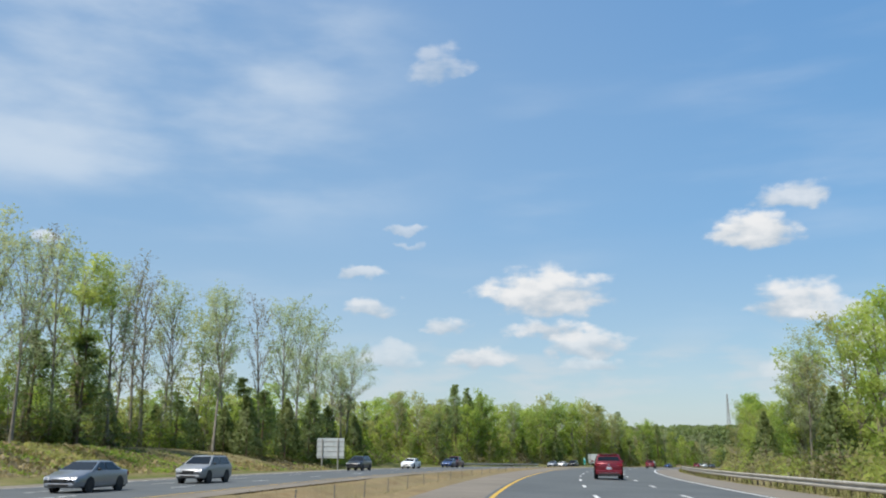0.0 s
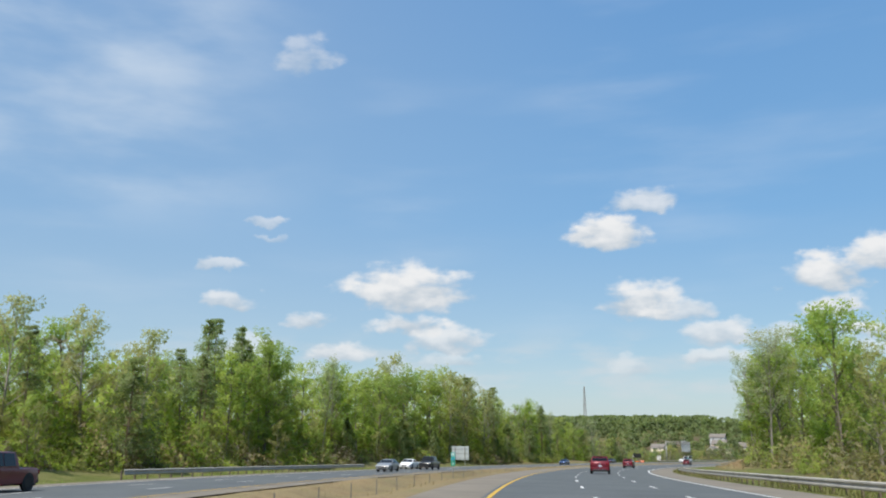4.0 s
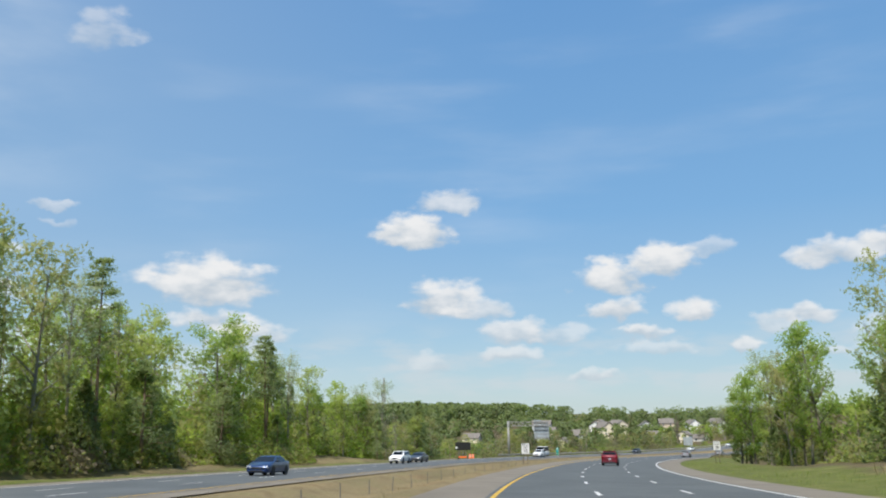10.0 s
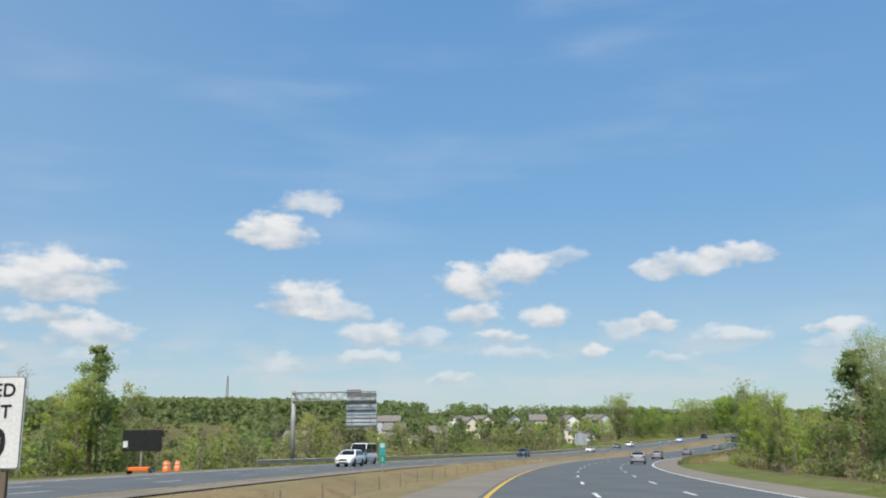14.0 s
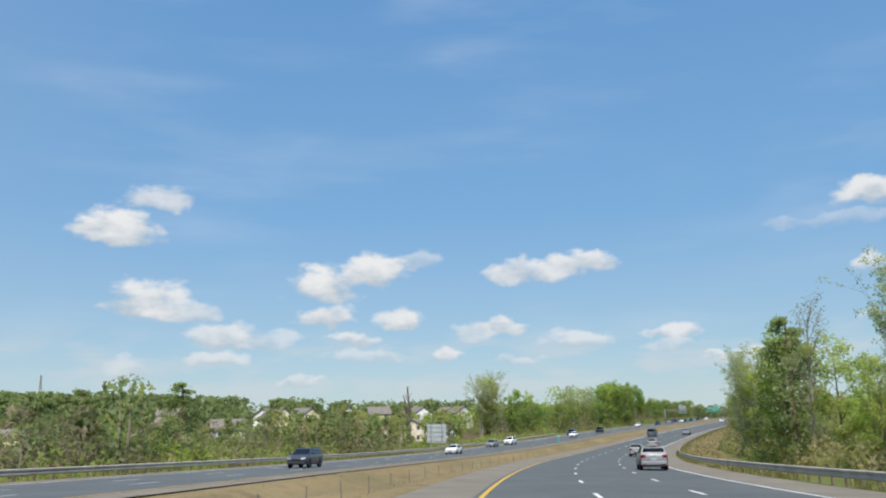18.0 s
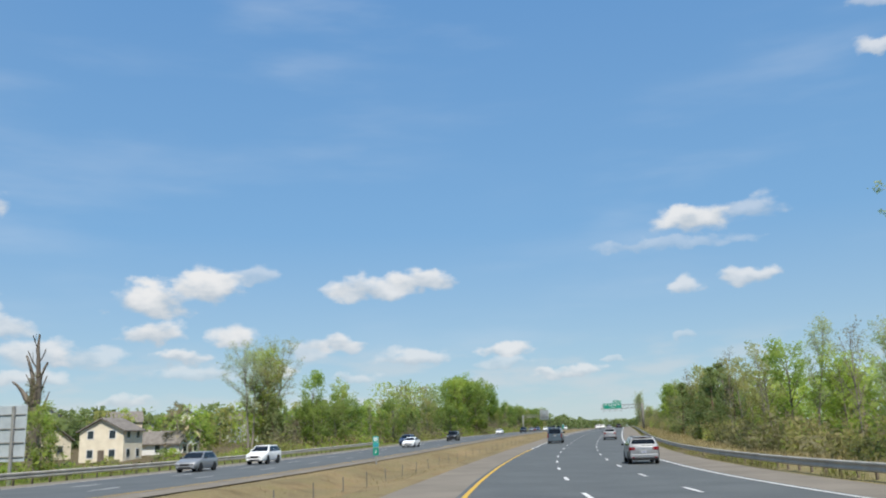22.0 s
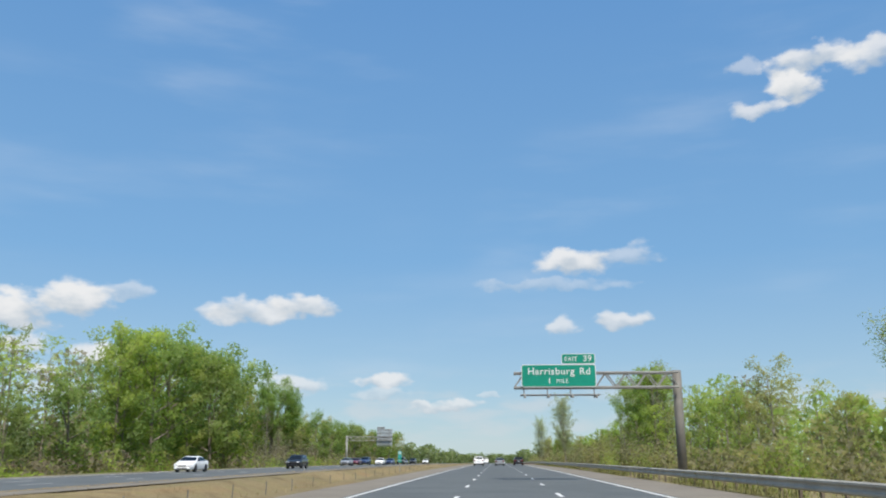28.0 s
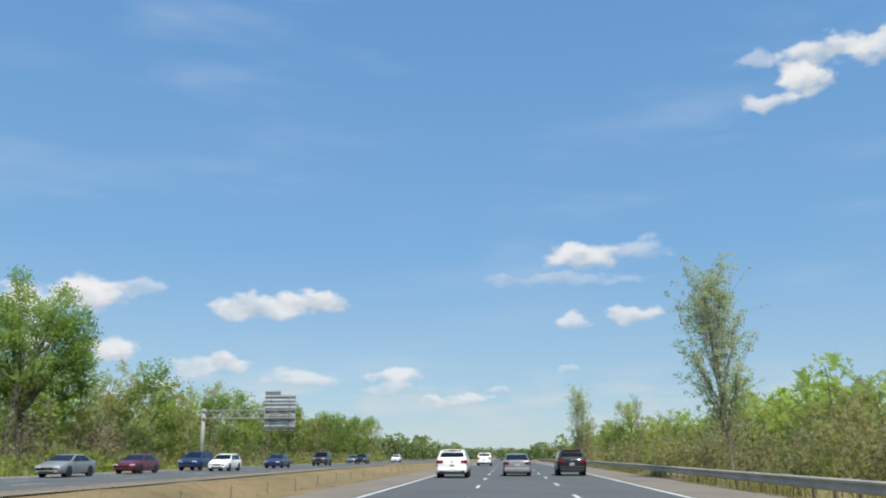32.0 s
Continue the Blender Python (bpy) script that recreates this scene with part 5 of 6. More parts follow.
def vehicle(kind, colour, m, label, category, name, detail=True):
    """A vehicle that faces +y, with its wheels on the ground at z = 0."""
    L, W, H, belt, deck, hood, nose, wsb, wst, rt, rb, wr, wbase, roofw = CARS[kind]
    coat = PAINTS[colour]
    car = empty(name, m, label, category, "vehicles on the road")
    h, f, b = W / 2, L / 2, -L / 2
    clr = 0.22 if kind in ("sedan", "hatchback") else 0.3

    def ring(y, w, zb, zt):
        half = [(0, zb), (0.86 * w, zb), (0.965 * w, zb + 0.08), (0.995 * w, zb + 0.24), (w, (zb + zt) / 2), (0.99 * w, zt - 0.16), (0.965 * w, zt - 0.05), (0.90 * w, zt), (0, zt + 0.02)]
        return [(x, y, z) for x, z in half] + [(-x, y, z) for x, z in half[-2:0:-1]]

    bed = kind == "pickup"
    flat = 0.25 if kind in ("suv", "van", "jeep") else 0.6 if kind == "crossover" else 1.0
    rings = [ring(b, 0.84 * h, clr + 0.22, deck - 0.14 * flat), ring(b + 0.03, 0.91 * h, clr + 0.16, deck - 0.05 * flat), ring(b + 0.09, 0.955 * h, clr + 0.08, deck - 0.015 * flat), ring(b + 0.24, 0.99 * h, clr, deck), ring(rb, h, clr, (belt + deck) / 2), ring(0, h, clr - 0.02, belt),
             ring(wsb - 0.1, h, clr - 0.02, hood + 0.02), ring(wsb + 0.25, h, clr, hood), ring(f - 0.55, 0.985 * h, clr, nose + 0.05), ring(f - 0.2, 0.94 * h, clr + 0.02, nose), ring(f - 0.05, 0.86 * h, clr + 0.08, nose - 0.1), ring(f, 0.78 * h, clr + 0.14, nose - 0.22)]
    part("body", loft(rings, "body"), coat, car)
    bw, tw, top = 0.955 * h, roofw * h, H - 0.05

    def gw(z):
        return bw + (tw - bw) * (z - belt) / (top - belt)

    def gring(y, z, c=0.0):
        z = max(z, belt + 0.02)
        w = gw(z)
        half = [(0, belt - 0.1), (bw, belt - 0.1), (bw, belt - 0.01), (w, z - 0.02), (w - 0.06, z + 0.5 * c), (w * 0.5, z + c), (0, z + c)]
        return [(x, y, q) for x, q in half] + [(-x, y, q) for x, q in half[-2:0:-1]]

    part("cabin", loft([gring(rb, belt), gring(rt, top), gring(rt + 0.25, top + 0.01, 0.035), gring(wst - 0.3, top + 0.01, 0.035), gring(wst, top - 0.01), gring(wsb, belt)], "cabin"), coat, car)

    def pane(name, quad, label=""):
        part(name, slab(quad), GLASS, car, label)

    zl, zh = belt + 0.04, top - 0.045

    def along(y0, y1, z):
        u = (z - belt) / (top - belt)
        return y0 + (y1 - y0) * u

    e = 0.10 if kind in ("suv", "crossover") else 0.055
    gl, gh = (zl + 0.08, zh - 0.10) if kind == "crossover" else (zl, zh)
    pane("windscreen", [(-gw(zl) + e, along(wsb, wst, zl) + 0.004, zl), (gw(zl) - e, along(wsb, wst, zl) + 0.004, zl), (gw(zh) - e, along(wsb, wst, zh) + 0.004, zh), (-gw(zh) + e, along(wsb, wst, zh) + 0.004, zh)])
    pane("rear_window", [(-gw(gl) + e, along(rb, rt, gl) - 0.004, gl), (gw(gl) - e, along(rb, rt, gl) - 0.004, gl), (gw(gh) - e, along(rb, rt, gh) - 0.004, gh), (-gw(gh) + e, along(rb, rt, gh) - 0.004, gh)], "dark tinted rear window")
    mid = 0.5 * (wst + rt) + 0.25
    cuts = [(mid + 0.04, mid + 0.04, wsb - 0.32, wst - 0.06)]
    if kind in ("suv", "crossover", "van"):
        q = rt + 0.33 * (mid - rt)
        cuts += [(q + 0.04, q + 0.04, mid - 0.04, mid - 0.04), (rb + 0.22, rt + 0.1, q - 0.04, q - 0.04)]
    else:
        cuts += [(rb + 0.3, rt + 0.12, mid - 0.04, mid - 0.04)]
    for side in (-1, 1):
        for a0, a1, c0, c1 in cuts:
            pane("side_window", [(side * gw(zl), a0, zl), (side * gw(zl), c0, zl), (side * gw(zh), c1, zh), (side * gw(zh), a1, zh)])
    if bed:
        part("bed_liner", box(-h + 0.12, h - 0.12, b + 0.12, rb - 0.12, deck + 0.012, deck + 0.03, 0), TRIM, car)
    tyre, rim = wheel_meshes(wr)
    for y in (-wbase / 2 - 0.02 * L, wbase / 2 - 0.02 * L):
        for side in (-1, 1):
            w = part("wheel", tyre, None, car)
            w.matrix_local = Matrix.Translation((side * (h - 0.105), y, wr)) @ pose(0, 0, 0, 0, 0, 0 if side > 0 else 180)
            part("rim", rim, None, w)
            arch = bmesh.new()
            bmesh.ops.create_circle(arch, cap_ends=True, radius=wr * 1.17, segments=18, matrix=Matrix.Translation((side * (h + 0.001), y, wr)) @ pose(0, 0, 0, 0, 90 * side, 0))
            part("wheel_arch", arch, TRIM, car)
    lz = (nose - 0.19, nose - 0.06)
    for side in (-1, 1):
        part("headlight", slab([(side * 0.50 * h, f - 0.055, lz[0]), (side * 0.86 * h, f - 0.10, lz[0]), (side * 0.90 * h, f - 0.18, lz[1]), (side * 0.52 * h, f - 0.10, lz[1])], 0.06), LENS, car)
        tz = (0.86, deck + 0.02) if kind in ("suv", "van") else (deck - 0.25, deck - 0.05) if kind == "crossover" else (deck - 0.30, deck - 0.10)
        tx = (0.845, 0.99) if kind in ("suv", "van", "jeep") else (0.56, 0.965)
        if kind == "suv":
            tz = (0.80, 1.37)
        lamp = part("tail_light", box(side * tx[0] * h, side * tx[1] * h, b - 0.012, b + 0.20, *tz, 0.02), TAIL_RED, car, "red tail lamp")
        if kind in ("suv", "crossover"):
            part("reversing_lens", box(side * (tx[0] + 0.02) * h, side * (tx[0] + (0.09 if kind == "suv" else 0.11)) * h, b - 0.018, b, (tz[0] + tz[1]) / 2 - (0.09 if kind == "suv" else 0.045), (tz[0] + tz[1]) / 2 - 0.01, 0.005), LENS_PINK, lamp)
        part("wing_mirror", box(side * (h + 0.01), side * (h + (0.27 if kind == "suv" else 0.19)), wsb - 0.45, wsb - 0.34, belt + 0.02, belt + (0.24 if kind == "suv" else 0.15), 0.07 if kind == "suv" else 0.04), coat if colour in ("deep red", "black") else TRIM, car)
        for y in (mid - 0.9, mid + 0.15):
            part("door_handle", box(side * (h - 0.012), side * (h + 0.02), y, y + 0.2, belt - 0.17, belt - 0.13, 0.01), coat, car)
    part("front_bumper", box(-0.80 * h, 0.80 * h, f - 0.16, f + 0.03, clr + 0.05, clr + 0.24, 0.05), TRIM if kind in ("jeep", "pickup") else coat, car)
    part("lower_intake", box(-0.55 * h, 0.55 * h, f - 0.1, f + 0.038, clr + 0.08, clr + 0.19, 0.015), TRIM, car)
    part("grille", box(-0.42 * h, 0.42 * h, f - 0.06, f + 0.012, clr + 0.27, nose - 0.14, 0.02), TRIM, car)
    part("rear_bumper", box(-0.93 * h, 0.93 * h, b - 0.06, b + 0.2, clr + 0.05, clr + 0.33, 0.05), TRIM if kind in ("jeep", "pickup") else coat, car)
    part("bumper_sill", box(-0.8 * h, 0.8 * h, b - 0.068, b + 0.1, clr - 0.06, clr + (0.13 if kind == "crossover" else 0.06), 0.03), TRIM, car)
    pz = deck - (0.27 if kind == "suv" else 0.36 if kind == "crossover" else 0.34)
    plate = part("number_plate", box(-0.155, 0.155, b - 0.03, b + 0.03, pz - 0.08, pz + 0.08, 0.006), PLATE, car, "pale number plate")
    for k in range(5):
        part("plate_mark", box(-0.11 + 0.048 * k, -0.075 + 0.048 * k, b - 0.034, b - 0.03, pz - 0.04, pz + 0.03, 0), PLATE_INK, plate)
    if kind in ("suv", "crossover", "jeep"):
        for side in (-1, 1):
            part("roof_rail", box(side * (tw - 0.14), side * (tw - 0.10), rt + 0.25, wst - 0.4, H - 0.03, H + 0.04, 0.012), TRIM, car)
        part("spoiler", box(-0.86 * tw, 0.86 * tw, rt - 0.12, rt + 0.12, top - 0.02, top + 0.035, 0.015), coat, car)
        part("brake_light", box(-0.20, 0.20, rt - 0.135, rt - 0.05, top - 0.03, top + 0.015, 0.006), BRAKE_RED, car)
        wiper = bmesh.new()
        box(-0.12, 0.55, along(rb, rt, belt + 0.06) - 0.05, along(rb, rt, belt + 0.06) - 0.03, belt + 0.03, belt + 0.055, 0.004, wiper)
        part("rear_wiper", wiper, TRIM, car)
    if kind == "crossover":
        part("badge", box(-0.07, 0.07, b - 0.03, b + 0.02, deck - 0.16, deck - 0.10, 0.02), CHROME, car, "oval chrome badge")
        part("plate_recess", box(-0.34, 0.34, b - 0.014, b + 0.03, deck - 0.48, deck - 0.24, 0.03), coat, car)
        part("bumper_strip", box(-0.72 * h, 0.72 * h, b - 0.075, b, clr + 0.145, clr + 0.165, 0.005), CHROME, car)
        for side in (-1, 1):
            part("reflector", box(side * 0.62 * h, side * 0.84 * h, b - 0.072, b, clr + 0.10, clr + 0.15, 0.005), TAIL_RED, car)
    if kind == "suv":
        part("tailgate_grip", box(-0.46, 0.46, b - 0.05, b + 0.02, deck - 0.155, deck - 0.045, 0.02), coat, car)
        part("plate_recess", box(-0.42, 0.42, b - 0.012, b + 0.02, deck - 0.39, deck - 0.155, 0.02), coat, car)
        part("badge", box(-0.085, 0.085, b - 0.064, b - 0.045, deck - 0.125, deck - 0.08, 0.008), GOLD, car, "small gold badge")
        part("chrome_strip", box(-0.46, 0.46, b - 0.056, b - 0.04, deck - 0.05, deck - 0.038, 0.003), CHROME, car)
        for k in range(8):
            part("name_mark", box(-0.83 + 0.048 * k, -0.79 + 0.048 * k, b - 0.017, b + 0.01, deck - 0.43, deck - 0.40, 0), CHROME, car)
        for side in (-1, 1):
            part("rear_pillar", slab([(side * (gw(zl) - 0.085), along(rb, rt, zl) - 0.006, zl), (side * (gw(zl) - 0.01), along(rb, rt, zl) - 0.006, zl), (side * (gw(zh) - 0.01), along(rb, rt, zh) - 0.006, zh), (side * (gw(zh) - 0.085), along(rb, rt, zh) - 0.006, zh)], 0.014), coat, car)
    if kind == "jeep":
        sp = part("spare_wheel", tyre, None, car)
        sp.matrix_local = Matrix.Translation((0.1, b - 0.1, 0.98)) @ pose(0, 0, 0, 0, 0, 90)
    return car


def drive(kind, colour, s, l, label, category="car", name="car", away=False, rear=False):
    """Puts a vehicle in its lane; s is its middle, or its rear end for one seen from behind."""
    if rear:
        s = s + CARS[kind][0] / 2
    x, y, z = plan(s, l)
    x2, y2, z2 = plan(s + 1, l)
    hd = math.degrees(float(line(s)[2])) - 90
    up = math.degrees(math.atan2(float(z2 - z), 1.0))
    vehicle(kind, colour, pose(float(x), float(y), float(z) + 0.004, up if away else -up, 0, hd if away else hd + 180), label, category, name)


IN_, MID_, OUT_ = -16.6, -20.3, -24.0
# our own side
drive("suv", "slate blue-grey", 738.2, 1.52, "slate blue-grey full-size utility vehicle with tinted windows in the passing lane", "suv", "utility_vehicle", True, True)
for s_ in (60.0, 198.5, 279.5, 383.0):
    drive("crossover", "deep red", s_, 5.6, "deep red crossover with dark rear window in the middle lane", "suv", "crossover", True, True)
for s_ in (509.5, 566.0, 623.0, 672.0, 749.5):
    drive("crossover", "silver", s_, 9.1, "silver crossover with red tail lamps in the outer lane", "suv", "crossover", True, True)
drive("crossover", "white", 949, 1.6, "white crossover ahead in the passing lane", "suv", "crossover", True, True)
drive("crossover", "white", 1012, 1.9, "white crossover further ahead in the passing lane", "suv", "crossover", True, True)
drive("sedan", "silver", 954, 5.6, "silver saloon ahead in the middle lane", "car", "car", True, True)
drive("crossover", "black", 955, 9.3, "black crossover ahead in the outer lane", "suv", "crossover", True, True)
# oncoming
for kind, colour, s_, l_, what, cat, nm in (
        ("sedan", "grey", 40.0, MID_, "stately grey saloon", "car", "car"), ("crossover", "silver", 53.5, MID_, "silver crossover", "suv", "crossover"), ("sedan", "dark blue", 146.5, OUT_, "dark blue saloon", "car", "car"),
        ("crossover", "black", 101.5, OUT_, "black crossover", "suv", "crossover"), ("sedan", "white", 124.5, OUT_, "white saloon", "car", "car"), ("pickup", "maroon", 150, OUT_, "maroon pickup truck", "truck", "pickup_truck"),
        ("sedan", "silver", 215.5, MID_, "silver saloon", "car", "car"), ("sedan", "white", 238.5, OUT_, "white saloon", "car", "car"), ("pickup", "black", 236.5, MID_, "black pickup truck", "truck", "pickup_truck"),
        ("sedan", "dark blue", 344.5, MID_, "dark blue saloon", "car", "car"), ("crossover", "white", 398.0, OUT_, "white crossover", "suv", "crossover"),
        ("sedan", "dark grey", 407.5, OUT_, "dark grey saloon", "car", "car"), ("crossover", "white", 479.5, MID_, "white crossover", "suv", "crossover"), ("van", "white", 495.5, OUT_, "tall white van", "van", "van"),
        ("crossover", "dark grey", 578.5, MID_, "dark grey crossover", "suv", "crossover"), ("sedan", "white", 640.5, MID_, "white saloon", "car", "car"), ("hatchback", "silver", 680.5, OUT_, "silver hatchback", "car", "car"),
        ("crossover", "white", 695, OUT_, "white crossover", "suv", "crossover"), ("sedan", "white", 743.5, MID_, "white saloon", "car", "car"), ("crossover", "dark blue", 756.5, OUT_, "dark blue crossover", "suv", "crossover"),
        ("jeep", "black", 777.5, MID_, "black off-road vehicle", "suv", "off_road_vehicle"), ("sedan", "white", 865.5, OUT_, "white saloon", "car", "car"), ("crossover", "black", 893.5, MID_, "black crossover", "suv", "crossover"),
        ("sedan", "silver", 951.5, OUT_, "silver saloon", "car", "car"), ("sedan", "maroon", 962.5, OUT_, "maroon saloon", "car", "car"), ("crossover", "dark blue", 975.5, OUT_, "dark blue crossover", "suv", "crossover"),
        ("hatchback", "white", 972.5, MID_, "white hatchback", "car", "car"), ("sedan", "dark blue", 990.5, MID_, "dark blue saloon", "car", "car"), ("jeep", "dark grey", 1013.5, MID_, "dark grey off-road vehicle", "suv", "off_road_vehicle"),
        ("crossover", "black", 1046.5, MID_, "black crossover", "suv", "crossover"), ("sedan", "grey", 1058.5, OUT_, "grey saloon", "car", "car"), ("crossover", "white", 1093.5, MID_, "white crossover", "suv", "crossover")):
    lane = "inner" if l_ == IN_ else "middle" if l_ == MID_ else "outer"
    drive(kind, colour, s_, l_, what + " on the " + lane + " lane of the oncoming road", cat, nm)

# ---- guardrails, signs, gantries ----
def rail_mesh(s0, s1, l, side, flare=0):
    """A W-section beam along the road, its hollow towards the traffic."""
    prof = [(0.0, 0.32), (0.06, 0.365), (0.06, 0.43), (0.0, 0.485), (0.0, 0.545), (0.06, 0.60), (0.06, 0.665), (0.0, 0.71)]
    ss = np.arange(s0, s1 + 0.1, 1.9)
    v = []
    for s in ss:
        off = flare * max(0, (s - s1 + 12) / 12) ** 2
        for d, z in prof:
            x, y, h = plan(s, l + off - side * d)
            v.append((x, y, h + z))
    n = len(prof)
    f = [(i * n + j, i * n + j + 1, (i + 1) * n + j + 1, (i + 1) * n + j) for i in range(len(ss) - 1) for j in range(n - 1)]
    me = raw("rail", v, f)
    bm = bmesh.new()
    bm.from_mesh(me)
    bmesh.ops.solidify(bm, geom=bm.faces[:], thickness=0.012)
    bm.to_mesh(me)
    bm.free()
    me.materials.append(RAIL_STEEL)
    return me, ss


_post = bpy.data.meshes.new("post")
_b = box(-0.05, 0.05, -0.07, 0.07, -0.6, 0.64, 0.01)
_b.to_mesh(_post)
_b.free()
_post.materials.append(POSTWOOD)


def guardrail(s0, s1, l, side, single, label, flare=0):
    rail = empty("guardrail", facing(s0, l), label, "guardrail")
    rail.matrix_world = Matrix.Identity(4)
    me, ss = rail_mesh(s0, s1, l, side, flare)
    part("rail", me, None, rail)
    v, f = [], []
    for s in ss[::1]:
        off = flare * max(0, (s - s1 + 12) / 12) ** 2
        x, y, z = plan(s, l + off + side * 0.16)
        m = pose(float(x), float(y), float(z), 0, 0, math.degrees(float(line(s)[2])) - 90)
        if single[0] <= s <= single[1]:
            part("post", _post, None, rail).matrix_world = m
        else:
            b = len(v)
            v += [m @ w.co for w in _post.vertices]
            f += [tuple(b + i for i in q.vertices) for q in _post.polygons]
    if v:
        tagged(part("post_run", raw("post_run", v, f), POSTWOOD, rail), kind="stuff")
    return rail


guardrail(-40, 243, RAIL_R, 1, (60, 243), "galvanised steel guardrail on timber posts with a flared end", 1.2)
guardrail(515, 1180, RAIL_R, 1, (560, 720), "galvanised steel guardrail on timber posts beside the woods")
guardrail(172, 234, RAIL_OPP, -1, (0, -1), "steel guardrail beyond the oncoming road")
guardrail(476, 758, RAIL_OPP, -1, (0, -1), "long steel guardrail beyond the oncoming road above the valley")


def text_mesh(words, size, name, spread=1.0, bold=0.0):
    cu = bpy.data.curves.new(name, "FONT")
    cu.body, cu.size, cu.align_x, cu.align_y, cu.extrude, cu.offset, cu.space_character = words, size, "CENTER", "CENTER", 0.004, bold, spread
    ob = bpy.data.objects.new(name, cu)
    scene.collection.objects.link(ob)
    bpy.context.view_layer.update()
    me = bpy.data.meshes.new_from_object(ob.evaluated_get(bpy.context.evaluated_depsgraph_get()))
    bpy.data.objects.remove(ob)
    bpy.data.curves.remove(cu)
    return me


def lettering(name, words, x, y, z, size, material, parent, bold=0.008, spread=1.05):
    ob = part(name, text_mesh(words, size, name, spread, bold), material, parent)
    ob.matrix_local = pose(x, y, z, 90, 0, 0)
    return ob


def round_plate(w, h, t, r, name="panel"):
    """An upright plate with rounded corners, in the xz plane, its front towards -y."""
    bm = bmesh.new()
    pts = []
    for cx, cz, a0 in ((w / 2 - r, h / 2 - r, 0), (-w / 2 + r, h / 2 - r, 90), (-w / 2 + r, -h / 2 + r, 180), (w / 2 - r, -h / 2 + r, 270)):
        for k in range(5):
            a = radians(a0 + 22.5 * k)
            pts.append((cx + r * math.cos(a), cz + r * math.sin(a)))
    fr = [bm.verts.new((x, -t / 2, z)) for x, z in pts]
    bk = [bm.verts.new((x, t / 2, z)) for x, z in pts]
    bm.faces.new(fr)
    bm.faces.new(bk[::-1])
    for i in range(len(pts)):
        j = (i + 1) % len(pts)
        bm.faces.new((fr[i], bk[i], bk[j], fr[j]))
    bmesh.ops.recalc_face_normals(bm, faces=bm.faces)
    return bm


def at_local(ob, x, y, z):
    ob.matrix_local = Matrix.Translation((x, y, z))
    return ob


def speed_sign(s, l, w, h, low, posts, label):
    sign = empty("speed_limit_sign", facing(s, l), label, "road sign", "speed limit signs")
    at_local(part("panel", round_plate(w, h, 0.012, 0.05), STEEL_PALE, sign, "bare aluminium back"), 0, 0, low + h / 2)
    at_local(part("black_border", round_plate(w - 0.03, h - 0.03, 0.008, 0.045), SIGN_BLACK, sign), 0, -0.011, low + h / 2)
    at_local(part("white_face", round_plate(w - 0.052, h - 0.052, 0.008, 0.035), SIGN_WHITE, sign), 0, -0.016, low + h / 2)
    lettering("word", "SPEED", 0, -0.022, low + h * 0.84, h * 0.20, SIGN_BLACK, sign, 0.006)
    lettering("word", "LIMIT", 0, -0.022, low + h * 0.61, h * 0.20, SIGN_BLACK, sign, 0.006)
    lettering("number", "70", 0, -0.022, low + h * 0.27, h * 0.42, SIGN_BLACK, sign, 0.014)
    for x in posts:
        part("post", box(x - 0.05, x + 0.05, 0.012, 0.10, -0.6, low + h - 0.1, 0.01), POSTWOOD, sign, "weathered timber post")


speed_sign(405.25, -7.3, 1.15, 1.48, 1.85, (-0.3, 0.3), "white speed limit sign reading 70 in the dry median")
speed_sign(414.2, 19.55, 1.0, 1.30, 1.95, (-0.27, 0.27), "white speed limit sign reading 70 on two timber posts")


def sign_back(s, l, w, h, low, label, bars=4):
    """A large sign seen from behind: sheet, stringers and legs."""
    sign = empty("large_road_sign", facing(s, l), label, "road sign", "signs for the oncoming road")
    part("sheet", box(-w / 2, w / 2, 0.0, 0.03, low, low + h, 0.01), STEEL_PALE, sign, "bare aluminium back of the sign")
    for k in range(bars):
        z = low + h * (k + 0.35) / bars
        part("stringer", box(-w / 2 + 0.05, w / 2 - 0.05, -0.06, -0.002, z - 0.035, z + 0.035, 0.008), STEEL, sign)
    for x in (-w * 0.29, w * 0.29):
        part("leg", box(x - 0.09, x + 0.09, -0.24, -0.065, -0.8, low + h - 0.05, 0.015), STEEL, sign)
    return sign


sign_back(130, -39.0, 4.6, 3.1, 1.6, "large green sign seen from its grey back on the verge")
sign_back(320, -40.5, 4.5, 3.25, 1.5, "large sign seen from its pale grey back on two legs", 3)
sign_back(667.5, -31.6, 3.9, 3.5, 1.6, "large sign seen from its grey back behind the guardrail")


def mile_marker(s, l, label, lift=0.0):
    m = empty("mile_marker", facing(s, l), label, "road sign", "green mile markers")
    part("post", box(-0.04, 0.04, 0.01, 0.07, -0.7, 2.2 + lift, 0.006), STEEL, m)
    for k, (z, h) in enumerate(((1.98 + lift, 0.42), (1.52 + lift, 0.42), (0.98 + lift, 0.58))):
        at_local(part("panel", round_plate(0.48, h, 0.008, 0.03), (SIGN_TEAL, SIGN_TEAL, SIGN_GREEN)[k], m), 0, 0, z)
        for q in range((2, 1, 2)[k]):
            part("mark", box(*((-0.16, 0.16) if k < 2 else (-0.05, 0.05)), -0.012, -0.0045, z - 0.13 + 0.15 * q * (k != 1), z - 0.04 + 0.15 * q * (k != 1), 0), (SIGN_WHITE, SIGN_BLUE, SIGN_WHITE)[k], m)


